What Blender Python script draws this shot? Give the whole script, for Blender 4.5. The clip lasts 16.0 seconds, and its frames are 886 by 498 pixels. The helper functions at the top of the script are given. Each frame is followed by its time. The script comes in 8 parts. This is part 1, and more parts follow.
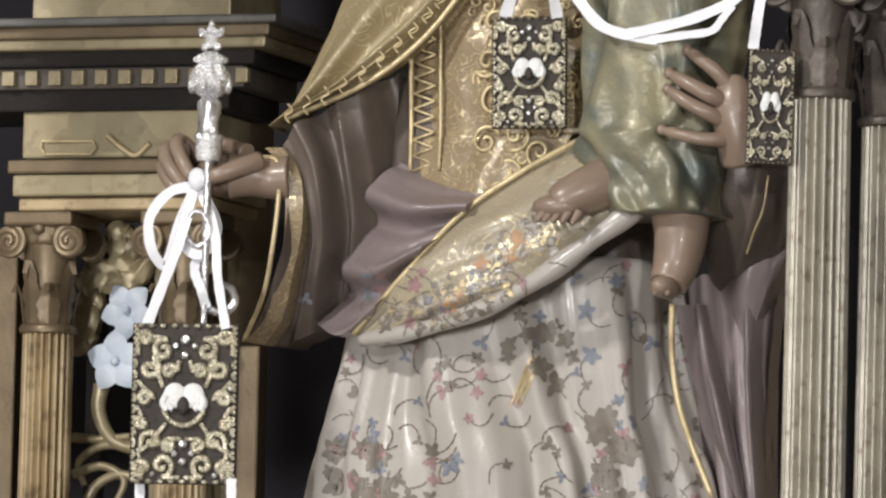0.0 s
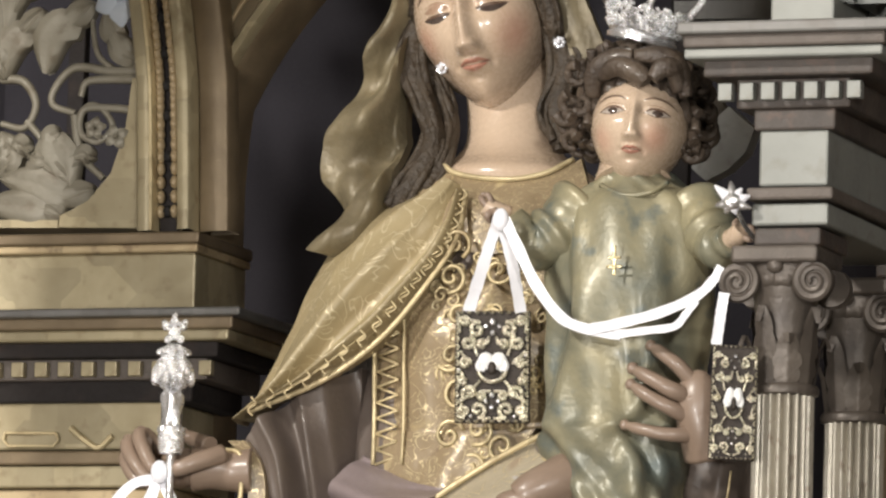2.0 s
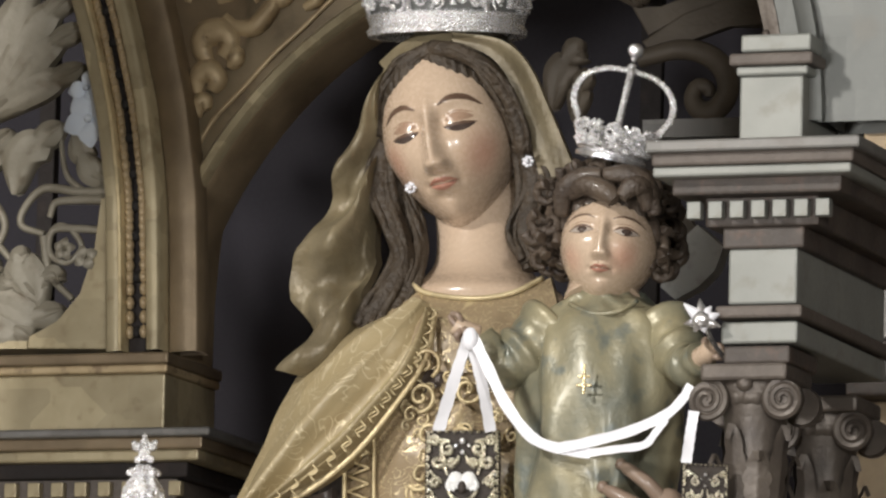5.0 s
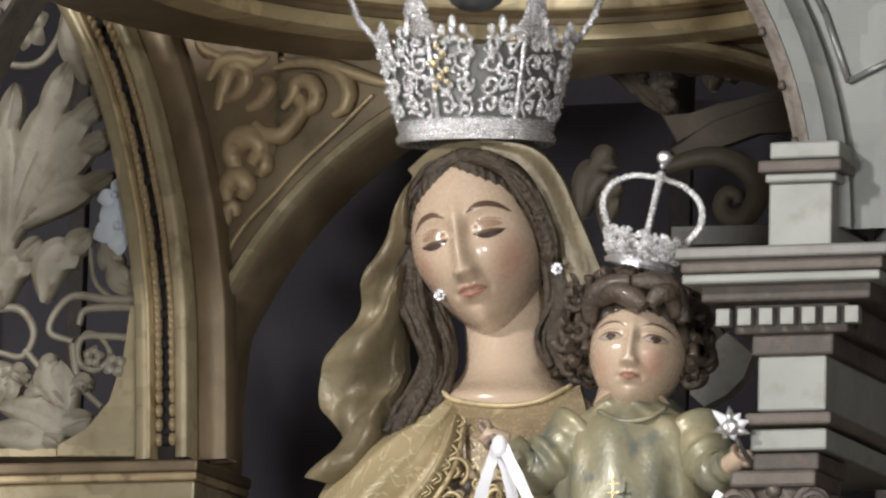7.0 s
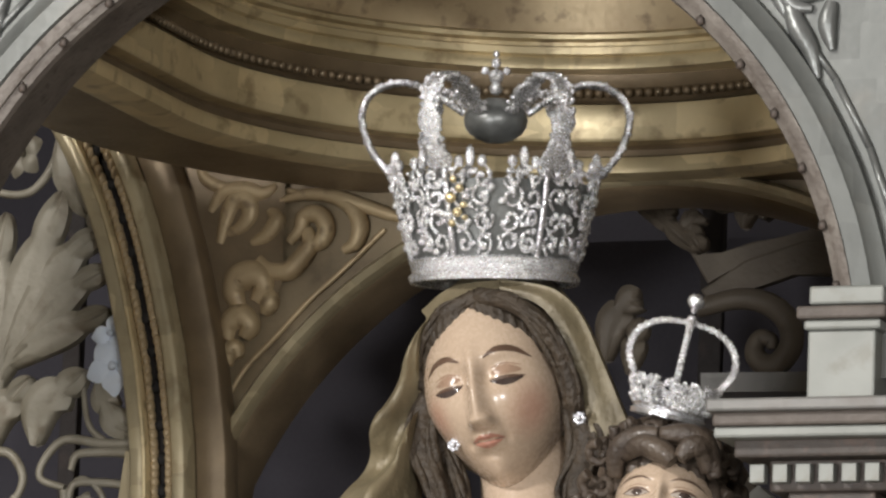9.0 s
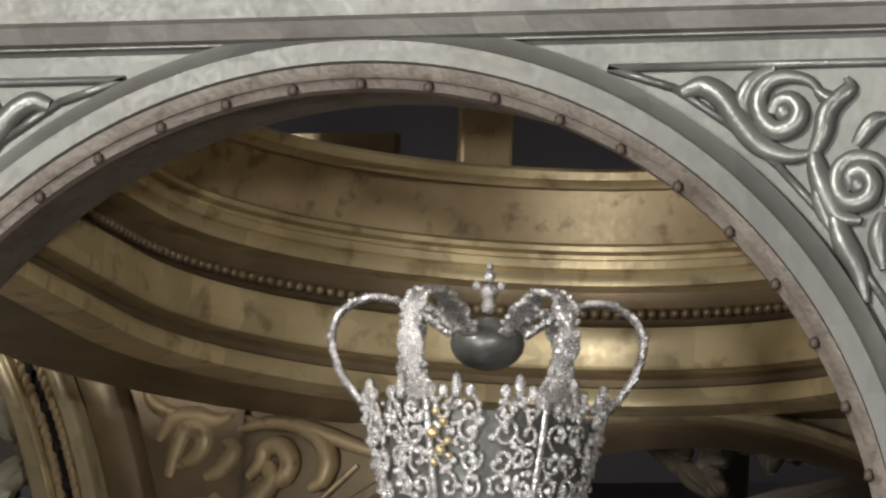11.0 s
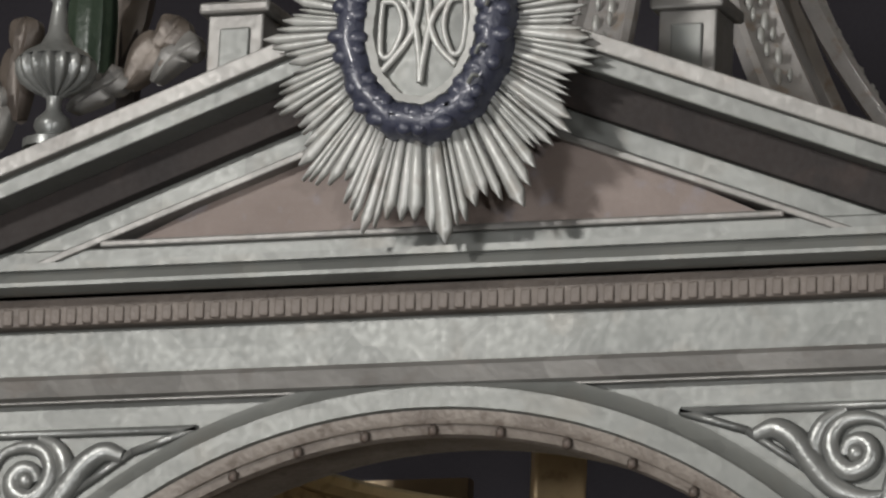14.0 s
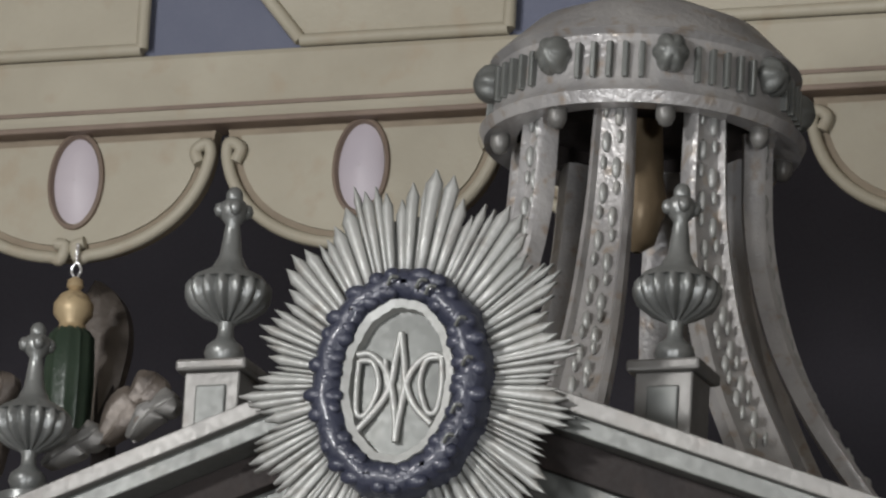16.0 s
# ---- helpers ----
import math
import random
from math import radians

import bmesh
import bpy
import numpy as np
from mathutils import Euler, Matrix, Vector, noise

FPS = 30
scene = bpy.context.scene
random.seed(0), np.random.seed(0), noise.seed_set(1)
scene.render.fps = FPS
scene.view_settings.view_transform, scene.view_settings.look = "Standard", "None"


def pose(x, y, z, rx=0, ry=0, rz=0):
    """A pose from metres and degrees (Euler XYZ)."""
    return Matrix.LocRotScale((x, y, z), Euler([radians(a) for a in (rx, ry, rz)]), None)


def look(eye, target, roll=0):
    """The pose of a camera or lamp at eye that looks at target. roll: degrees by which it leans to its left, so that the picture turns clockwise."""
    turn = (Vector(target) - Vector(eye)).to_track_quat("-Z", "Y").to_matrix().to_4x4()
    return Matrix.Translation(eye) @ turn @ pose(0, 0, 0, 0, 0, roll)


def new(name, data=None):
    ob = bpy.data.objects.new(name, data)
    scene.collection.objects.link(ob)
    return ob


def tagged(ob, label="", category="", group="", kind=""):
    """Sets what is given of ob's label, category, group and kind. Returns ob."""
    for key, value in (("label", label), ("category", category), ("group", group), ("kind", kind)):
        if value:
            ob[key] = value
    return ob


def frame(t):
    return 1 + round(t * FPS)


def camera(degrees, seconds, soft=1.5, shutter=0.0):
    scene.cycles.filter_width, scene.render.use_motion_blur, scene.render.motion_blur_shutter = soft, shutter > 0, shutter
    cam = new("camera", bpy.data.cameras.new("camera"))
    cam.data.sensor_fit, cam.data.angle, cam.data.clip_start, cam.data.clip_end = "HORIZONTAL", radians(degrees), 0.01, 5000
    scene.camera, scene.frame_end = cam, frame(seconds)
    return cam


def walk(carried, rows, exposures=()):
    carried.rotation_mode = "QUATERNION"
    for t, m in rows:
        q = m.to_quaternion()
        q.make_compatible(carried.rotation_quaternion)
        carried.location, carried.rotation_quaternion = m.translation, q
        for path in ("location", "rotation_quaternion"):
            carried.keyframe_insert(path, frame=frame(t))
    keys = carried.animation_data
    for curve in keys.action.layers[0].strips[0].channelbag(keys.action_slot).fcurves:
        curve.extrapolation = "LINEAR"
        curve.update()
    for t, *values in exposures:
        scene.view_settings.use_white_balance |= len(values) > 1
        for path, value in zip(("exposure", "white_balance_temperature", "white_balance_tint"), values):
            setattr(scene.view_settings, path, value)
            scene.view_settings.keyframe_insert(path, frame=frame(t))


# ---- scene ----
from mathutils.bvhtree import BVHTree

cam = camera(6.5, 16.0, soft=2.4)
# seconds, eye, aim, lean: two stations, the second nearer the altar
ROWS = [
    (0.0, (3.0403, -8.3531, 1.6000), (-0.0522, 0.0599, 2.4109), 1.40),
    (0.5, (3.0403, -8.3531, 1.6000), (-0.0707, 0.0440, 2.5007), 1.38),
    (1.0, (3.0403, -8.3531, 1.6000), (-0.0646, 0.0333, 2.6137), 1.44),
    (1.5, (3.0403, -8.3531, 1.6000), (-0.0327, 0.0364, 2.6832), 1.67),
    (2.0, (3.0403, -8.3531, 1.6000), (-0.0081, 0.0366, 2.7490), 1.69),
    (2.5, (3.0403, -8.3531, 1.6000), (0.0042, 0.0385, 2.7677), 1.71),
    (3.0, (3.0403, -8.3531, 1.6000), (0.0177, 0.0434, 2.7672), 1.61),
    (3.5, (3.0403, -8.3531, 1.6000), (0.0295, 0.0449, 2.7871), 1.63),
    (6.0, (3.0403, -8.3531, 1.6000), (0.0236, 0.0171, 2.9563), 1.38),
    (6.5, (3.0403, -8.3531, 1.6000), (0.0185, 0.0102, 2.9870), 1.45),
    (7.0, (3.0403, -8.3531, 1.6000), (0.0000, -0.0000, 3.0079), 1.43),
    (7.5, (3.0403, -8.3531, 1.6000), (-0.0209, -0.0114, 3.0304), 1.60),
    (8.0, (3.0403, -8.3531, 1.6000), (-0.0476, -0.0278, 3.0677), 1.71),
    (8.2, (3.0403, -8.3531, 1.6000), (-0.0512, -0.0321, 3.0844), 1.69),
    (10.3, (2.4316, -6.6782, 1.9515), (-0.5965, 1.6272, 3.6400), 3.25),
    (10.5, (2.4316, -6.6782, 1.9515), (-0.6137, 1.6153, 3.6673), 3.33),
    (11.0, (2.4316, -6.6782, 1.9515), (-0.6043, 1.6017, 3.7479), 3.30),
    (11.5, (2.4316, -6.6782, 1.9515), (-0.6105, 1.5803, 3.8335), 3.28),
    (12.0, (2.4316, -6.6782, 1.9515), (-0.6094, 1.5570, 3.9349), 3.18),
    (12.5, (2.4316, -6.6782, 1.9515), (-0.6129, 1.5418, 3.9920), 3.07),
    (13.0, (2.4316, -6.6782, 1.9515), (-0.6195, 1.5299, 4.0296), 3.02),
    (13.5, (2.4316, -6.6782, 1.9515), (-0.6487, 1.5091, 4.0682), 2.95),
    (14.0, (2.4316, -6.6782, 1.9515), (-0.6712, 1.4839, 4.1318), 2.73),
    (14.5, (2.4316, -6.6782, 1.9515), (-0.6742, 1.4493, 4.2531), 2.77),
    (15.0, (2.4316, -6.6782, 1.9515), (-0.6596, 1.4323, 4.3317), 2.95),
    (15.5, (2.4316, -6.6782, 1.9515), (-0.6365, 1.4184, 4.4074), 3.09),
    (16.0, (2.4316, -6.6782, 1.9515), (-0.6264, 1.3832, 4.5326), 3.40),
]
walk(cam, [(t, look(e, a, r)) for t, e, a, r in ROWS],
     exposures=((0.0, -0.02, 6250, 10), (1.0, 0.14, 6450, 10), (2.0, 0.28, 6550, 10), (3.5, 0.06, 6500, 10), (8.0, 0.12, 6200, 10), (10.5, 0.06, 6450, 10), (11.2, -0.08, 6500, 10), (12.5, -0.26, 6450, 10), (14.5, -0.25, 6150, 10), (16.0, -0.28, 6050, 10)))

# ---- light: a dim church hall, unseen area lights added in front of the altar
world = bpy.data.worlds.new("hall_air")
world.use_nodes = True
world.node_tree.nodes["Background"].inputs[0].default_value = (0.9, 0.95, 1.0, 1)
world.node_tree.nodes["Background"].inputs[1].default_value = 0.03
scene.world = world


def lamp(name, eye, aim, size, watts, colour):
    d = bpy.data.lights.new(name, "AREA")
    d.shape, d.size, d.energy, d.color = "DISK", size, watts, colour
    ob = new(name, d)
    ob.matrix_world = look(eye, aim)
    return tagged(ob, "unseen area light added in front of the altar", "lamp", kind="structure")


lamp("unseen_nave_light", (-1.8, -3.8, 4.9), (0, 0.2, 3.0), 0.40, 138, (1.0, 0.95, 0.88))
# added fill, set low to brighten the cupola's left inside
lamp("unseen_nave_light", (2.6, -5.2, 3.0), (0, 0.2, 3.2), 0.25, 95, (1.0, 0.97, 0.92))
# fill light added behind the viewer to reach up into the cupola
lamp("rear_fill_light", (-1.2, -10.7, 1.5), (-0.05, 0.4, 3.2), 1.4, 450, (1.0, 0.97, 0.93))


# ---- materials
def material(name, base, second, rough=0.5, metal=0.0, scale=20.0, bump=0.15, spread=0.5, grain=160.0, coat=0.0, dirt=None, dirt_amount=0.4):
    m = bpy.data.materials.new(name)
    m.use_nodes = True
    n, l = m.node_tree.nodes, m.node_tree.links
    b = n["Principled BSDF"]
    co = n.new("ShaderNodeTexCoord")
    big, fine = n.new("ShaderNodeTexNoise"), n.new("ShaderNodeTexNoise")
    big.inputs["Scale"].default_value, big.inputs["Detail"].default_value = scale, 5
    fine.inputs["Scale"].default_value, fine.inputs["Detail"].default_value = grain, 3
    for x in (big, fine):
        l.new(co.outputs["Object"], x.inputs["Vector"])
    ramp = n.new("ShaderNodeValToRGB")
    ramp.color_ramp.elements[0].position, ramp.color_ramp.elements[1].position = 0.5 - spread / 2, 0.5 + spread / 2
    ramp.color_ramp.elements[0].color, ramp.color_ramp.elements[1].color = (*base, 1), (*second, 1)
    l.new(big.outputs["Fac"], ramp.inputs["Fac"])
    out = ramp.outputs["Color"]
    if dirt:
        spots = n.new("ShaderNodeTexNoise")
        spots.inputs["Scale"].default_value, spots.inputs["Detail"].default_value = scale * 2.7, 8
        l.new(co.outputs["Object"], spots.inputs["Vector"])
        cut = n.new("ShaderNodeMapRange")
        cut.inputs["From Min"].default_value, cut.inputs["From Max"].default_value = 0.56, 0.68
        cut.inputs["To Max"].default_value = dirt_amount
        l.new(spots.outputs["Fac"], cut.inputs["Value"])
        mix = n.new("ShaderNodeMix")
        mix.data_type = "RGBA"
        mix.inputs["B"].default_value = (*dirt, 1)
        l.new(cut.outputs["Result"], mix.inputs["Factor"])
        l.new(out, mix.inputs["A"])
        out = mix.outputs["Result"]
    l.new(out, b.inputs["Base Color"])
    rr = n.new("ShaderNodeMapRange")
    rr.inputs["To Min"].default_value, rr.inputs["To Max"].default_value = max(0.03, rough - 0.12), min(1, rough + 0.12)
    l.new(fine.outputs["Fac"], rr.inputs["Value"])
    l.new(rr.outputs["Result"], b.inputs["Roughness"])
    b.inputs["Metallic"].default_value = metal
    b.inputs["Coat Weight"].default_value = coat
    b.inputs["Coat Roughness"].default_value = 0.15
    bp = n.new("ShaderNodeBump")
    bp.inputs["Strength"].default_value, bp.inputs["Distance"].default_value = bump, 0.004
    add = n.new("ShaderNodeMath")
    l.new(big.outputs["Fac"], add.inputs[0]), l.new(fine.outputs["Fac"], add.inputs[1])
    l.new(add.outputs[0], bp.inputs["Height"])
    l.new(bp.outputs["Normal"], b.inputs["Normal"])
    return m


def brocade(name, ground, figure, third, gold, size=26.0, amount=0.5, rough=0.45, metal=0.35):
    """Woven figured cloth: a ground with curling figures, small flowers and gilt threads."""
    m = material(name, ground, tuple(c * 0.82 for c in ground), rough, 0.0, 14, 0.12, 0.6)
    n, l = m.node_tree.nodes, m.node_tree.links
    b = n["Principled BSDF"]
    co = n.new("ShaderNodeTexCoord")
    warp, wave, cell = n.new("ShaderNodeTexNoise"), n.new("ShaderNodeTexNoise"), n.new("ShaderNodeTexVoronoi")
    wave.inputs["Scale"].default_value, wave.inputs["Detail"].default_value, wave.inputs["Distortion"].default_value = size, 1.0, 2.2
    cell.inputs["Scale"].default_value = size * 0.55
    warp.inputs["Scale"].default_value = size * 0.5
    mixv = n.new("ShaderNodeMix")
    mixv.data_type, mixv.inputs["Factor"].default_value = "VECTOR", 0.06
    l.new(co.outputs["Object"], mixv.inputs["A"]), l.new(warp.outputs["Color"], mixv.inputs["B"])
    l.new(co.outputs["Object"], warp.inputs["Vector"])
    for x in (wave, cell):
        l.new(mixv.outputs["Result"], x.inputs["Vector"])
    line = n.new("ShaderNodeMath")
    line.operation, line.inputs[1].default_value = "SUBTRACT", 0.5
    l.new(wave.outputs["Fac"], line.inputs[0])
    ab = n.new("ShaderNodeMath")
    ab.operation = "ABSOLUTE"
    l.new(line.outputs[0], ab.inputs[0])
    thin = n.new("ShaderNodeMapRange")
    thin.inputs["From Min"].default_value, thin.inputs["From Max"].default_value = 0.012 + 0.03 * amount, 0.004
    l.new(ab.outputs[0], thin.inputs["Value"])
    spot = n.new("ShaderNodeMapRange")
    spot.inputs["From Min"].default_value, spot.inputs["From Max"].default_value = 0.34 * amount + 0.1, 0.3 * amount + 0.02
    l.new(cell.outputs["Distance"], spot.inputs["Value"])
    old = b.inputs["Base Color"].links[0].from_socket
    m1, m2, pick = n.new("ShaderNodeMix"), n.new("ShaderNodeMix"), n.new("ShaderNodeMix")
    for x in (m1, m2, pick):
        x.data_type = "RGBA"
    tone = n.new("ShaderNodeSeparateColor")
    l.new(cell.outputs["Color"], tone.inputs["Color"])
    l.new(tone.outputs["Red"], pick.inputs["Factor"])
    pick.inputs["A"].default_value, pick.inputs["B"].default_value = (*figure, 1), (*third, 1)
    l.new(old, m1.inputs["A"]), l.new(pick.outputs["Result"], m1.inputs["B"]), l.new(spot.outputs["Result"], m1.inputs["Factor"])
    l.new(m1.outputs["Result"], m2.inputs["A"]), l.new(thin.outputs["Result"], m2.inputs["Factor"])
    m2.inputs["B"].default_value = (*gold, 1)
    l.new(m2.outputs["Result"], b.inputs["Base Color"])
    sc = n.new("ShaderNodeMath")
    sc.operation, sc.inputs[1].default_value = "MULTIPLY", metal
    l.new(thin.outputs["Result"], sc.inputs[0]), l.new(sc.outputs[0], b.inputs["Metallic"])
    return m


SILVER = material("silver_leaf", (0.112, 0.117, 0.110), (0.172, 0.177, 0.166), 0.46, 0.3, 6, 0.05, 0.6, dirt=(0.15, 0.135, 0.112), dirt_amount=0.3)
SILVER_PALE = material("pale_silver_leaf", (0.205, 0.21, 0.192), (0.29, 0.295, 0.272), 0.45, 0.25, 12, 0.06, 0.6, dirt=(0.17, 0.155, 0.125), dirt_amount=0.4)
SILVER_LIGHT = material("light_silver_leaf", (0.30, 0.305, 0.29), (0.45, 0.45, 0.43), 0.42, 0.3, 14, 0.15, 0.5, dirt=(0.22, 0.20, 0.175), dirt_amount=0.5)
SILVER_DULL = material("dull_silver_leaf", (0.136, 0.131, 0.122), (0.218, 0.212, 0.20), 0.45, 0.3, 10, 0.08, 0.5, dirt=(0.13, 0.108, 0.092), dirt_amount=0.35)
SILVER_DARK = material("tarnished_silver", (0.13, 0.135, 0.13), (0.265, 0.27, 0.26), 0.36, 0.5, 18, 0.15, 0.5)
BROWN = material("brown_bole", (0.085, 0.069, 0.058), (0.14, 0.116, 0.098), 0.55, 0.1, 18, 0.3)


def leaves(m, size, low, high):
    """Squares of laid metal leaf: each a little lighter or darker, with soft dents that catch the light."""
    n, l = m.node_tree.nodes, m.node_tree.links
    b = n["Principled BSDF"]
    co, cell, tone, mul, dent, bump = (n.new("ShaderNode" + k) for k in ("TexCoord", "TexVoronoi", "MapRange", "Mix", "TexNoise", "Bump"))
    cell.distance, cell.inputs["Scale"].default_value, cell.inputs["Randomness"].default_value = "CHEBYCHEV", size, 0.75
    l.new(co.outputs["Object"], cell.inputs["Vector"])
    sep = n.new("ShaderNodeSeparateColor")
    l.new(cell.outputs["Color"], sep.inputs["Color"])
    tone.inputs["To Min"].default_value, tone.inputs["To Max"].default_value = low, high
    l.new(sep.outputs["Red"], tone.inputs["Value"])
    mul.data_type, mul.blend_type, mul.inputs["Factor"].default_value = "RGBA", "MULTIPLY", 1.0
    l.new(b.inputs["Base Color"].links[0].from_socket, mul.inputs["A"])
    l.new(tone.outputs["Result"], mul.inputs["B"])
    l.new(mul.outputs["Result"], b.inputs["Base Color"])
    dent.inputs["Scale"].default_value, dent.inputs["Detail"].default_value = size * 1.6, 2
    l.new(co.outputs["Object"], dent.inputs["Vector"])
    bump.inputs["Strength"].default_value, bump.inputs["Distance"].default_value = 0.13, 0.010
    l.new(dent.outputs["Fac"], bump.inputs["Height"])
    l.new(b.inputs["Normal"].links[0].from_socket, bump.inputs["Normal"])
    l.new(bump.outputs["Normal"], b.inputs["Normal"])


leaves(SILVER, 15, 0.88, 1.12)
leaves(SILVER_DULL, 20, 0.85, 1.12)
TYMPAN = material("reddish_brown_paint", (0.145, 0.112, 0.097), (0.205, 0.165, 0.146), 0.65, 0.0, 12, 0.3, dirt=(0.2, 0.2, 0.24))
GOLD = material("gold_leaf", (0.50, 0.40, 0.225), (0.72, 0.60, 0.36), 0.40, 0.3, 11, 0.10, 0.5, dirt=(0.20, 0.13, 0.065), dirt_amount=0.55)
GOLD_OLD = material("aged_gold_leaf", (0.36, 0.265, 0.15), (0.57, 0.45, 0.27), 0.48, 0.3, 16, 0.08, 0.5, dirt=(0.13, 0.085, 0.05), dirt_amount=0.6)
GOLD_PALE = material("pale_gold_leaf", (0.34, 0.28, 0.168), (0.49, 0.42, 0.27), 0.38, 0.25, 14, 0.07, 0.5, dirt=(0.24, 0.18, 0.10), dirt_amount=0.5)
leaves(GOLD, 14, 0.8, 1.15)
leaves(GOLD_PALE, 16, 0.8, 1.15)
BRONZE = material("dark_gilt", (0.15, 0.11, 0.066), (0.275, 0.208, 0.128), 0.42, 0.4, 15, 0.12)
DARK = material("painted_hollow_shade", (0.021, 0.019, 0.025), (0.031, 0.028, 0.036), 0.9, 0, 6, 0.05)
# very dark brown for mouldings, channels, props and undersides
DEEP_BROWN = material("deep_brown", (0.011, 0.008, 0.0075), (0.024, 0.018, 0.016), 0.8, 0, 10, 0.2, dirt=(0.05, 0.033, 0.027), dirt_amount=0.35)
CREAM = material("cream_paint", (0.32, 0.288, 0.218), (0.41, 0.377, 0.296), 0.6, 0, 7, 0.15, dirt=(0.33, 0.265, 0.185), dirt_amount=0.5)
CREAM_AGED = material("browned_cream_paint", (0.19, 0.15, 0.105), (0.29, 0.24, 0.17), 0.65, 0, 18, 0.15)
CREAM_DARK = material("brown_shaded_line", (0.15, 0.11, 0.085), (0.23, 0.175, 0.135), 0.65, 0, 15, 0.2)
LILAC = material("lilac_oval_paint", (0.42, 0.38, 0.42), (0.52, 0.47, 0.50), 0.5, 0, 10, 0.1)
BLUEGREY = material("blue_grey_paint", (0.10, 0.11, 0.16), (0.14, 0.15, 0.20), 0.7, 0, 6, 0.1)
PETAL = material("pale_blue_petal", (0.58, 0.66, 0.78), (0.70, 0.76, 0.84), 0.45, 0, 30, 0.12)
LEAF = material("silvered_leaf_carving", (0.155, 0.135, 0.096), (0.325, 0.30, 0.24), 0.5, 0.15, 12, 0.15, dirt=(0.14, 0.108, 0.07), dirt_amount=0.6)
BLUE = material("dark_blue_enamel", (0.020, 0.023, 0.042), (0.044, 0.048, 0.074), 0.42, 0.05, 30, 0.3, coat=0.2)
UMBER = material("dark_umber", (0.040, 0.031, 0.026), (0.085, 0.068, 0.056), 0.55, 0, 20, 0.25, dirt=(0.12, 0.075, 0.055), dirt_amount=0.5)
GILT_SHADED = material("shaded_gilt", (0.075, 0.060, 0.044), (0.14, 0.115, 0.085), 0.6, 0.1, 14, 0.2)
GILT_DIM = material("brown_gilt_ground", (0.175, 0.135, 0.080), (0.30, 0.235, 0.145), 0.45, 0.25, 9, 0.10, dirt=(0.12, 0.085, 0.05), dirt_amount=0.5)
BRIGHT = material("bright_silver", (0.86, 0.86, 0.88), (1.0, 1.0, 1.0), 0.25, 0.82, 60, 0.8, grain=420)
CHROME = material("polished_silver", (0.75, 0.75, 0.77), (0.92, 0.92, 0.94), 0.22, 0.9, 60, 0.6)
PIT = material("dark_pit", (0.007, 0.006, 0.006), (0.012, 0.010, 0.009), 0.8, 0, 20, 0.1)
SHAFT = material("silver_gilt_shaft", (0.30, 0.27, 0.215), (0.46, 0.425, 0.355), 0.36, 0.35, 22, 0.15, dirt=(0.16, 0.12, 0.085), dirt_amount=0.6)
CAPITAL = material("dark_gilt_capital", (0.055, 0.044, 0.037), (0.135, 0.113, 0.093), 0.45, 0.3, 24, 0.2)
JEWEL = material("gilt_jewel", (0.62, 0.50, 0.27), (0.82, 0.70, 0.44), 0.28, 0.8, 40, 0.3)
GEM = material("clear_stone", (0.8, 0.82, 0.9), (0.95, 0.95, 1.0), 0.08, 0.3, 60, 0.3, coat=1)
RIBBON = material("white_satin", (0.78, 0.78, 0.82), (0.88, 0.88, 0.92), 0.32, 0, 30, 0.1)
BLACKCLOTH = material("dark_brown_velvet", (0.025, 0.018, 0.014), (0.045, 0.034, 0.026), 0.7, 0, 40, 0.3)
EMBROID = material("gilt_thread", (0.50, 0.455, 0.33), (0.78, 0.74, 0.60), 0.28, 0.85, 60, 0.6, grain=500)
WHITETHREAD = material("white_thread", (0.75, 0.75, 0.74), (0.86, 0.86, 0.85), 0.4, 0, 60, 0.4)
PLASTER = material("hall_plaster", (0.42, 0.39, 0.35), (0.50, 0.47, 0.42), 0.8, 0, 2, 0.1)
TILE = material("hall_floor_stone", (0.20, 0.18, 0.16), (0.30, 0.27, 0.24), 0.4, 0, 3, 0.1)
SKIN = material("painted_flesh", (0.50, 0.375, 0.27), (0.57, 0.44, 0.325), 0.27, 0, 9, 0.03, coat=0.4)


def rouge(m, spots, colour):
    """Rosy paint with soft edges on the carved cheeks: spots of (centre, radius)."""
    n, l = m.node_tree.nodes, m.node_tree.links
    b = n["Principled BSDF"]
    co = n.new("ShaderNodeTexCoord")
    for at, radius in spots:
        far_, soft_, mix = n.new("ShaderNodeVectorMath"), n.new("ShaderNodeMapRange"), n.new("ShaderNodeMix")
        far_.operation, far_.inputs[1].default_value = "DISTANCE", at
        l.new(co.outputs["Object"], far_.inputs[0])
        soft_.interpolation_type = "SMOOTHSTEP"
        soft_.inputs["From Min"].default_value, soft_.inputs["From Max"].default_value = radius, 0.0
        soft_.inputs["To Max"].default_value = 0.55
        l.new(far_.outputs["Value"], soft_.inputs["Value"])
        mix.data_type = "RGBA"
        mix.inputs["B"].default_value = (*colour, 1)
        l.new(b.inputs["Base Color"].links[0].from_socket, mix.inputs["A"])
        l.new(soft_.outputs["Result"], mix.inputs["Factor"])
        l.new(mix.outputs["Result"], b.inputs["Base Color"])


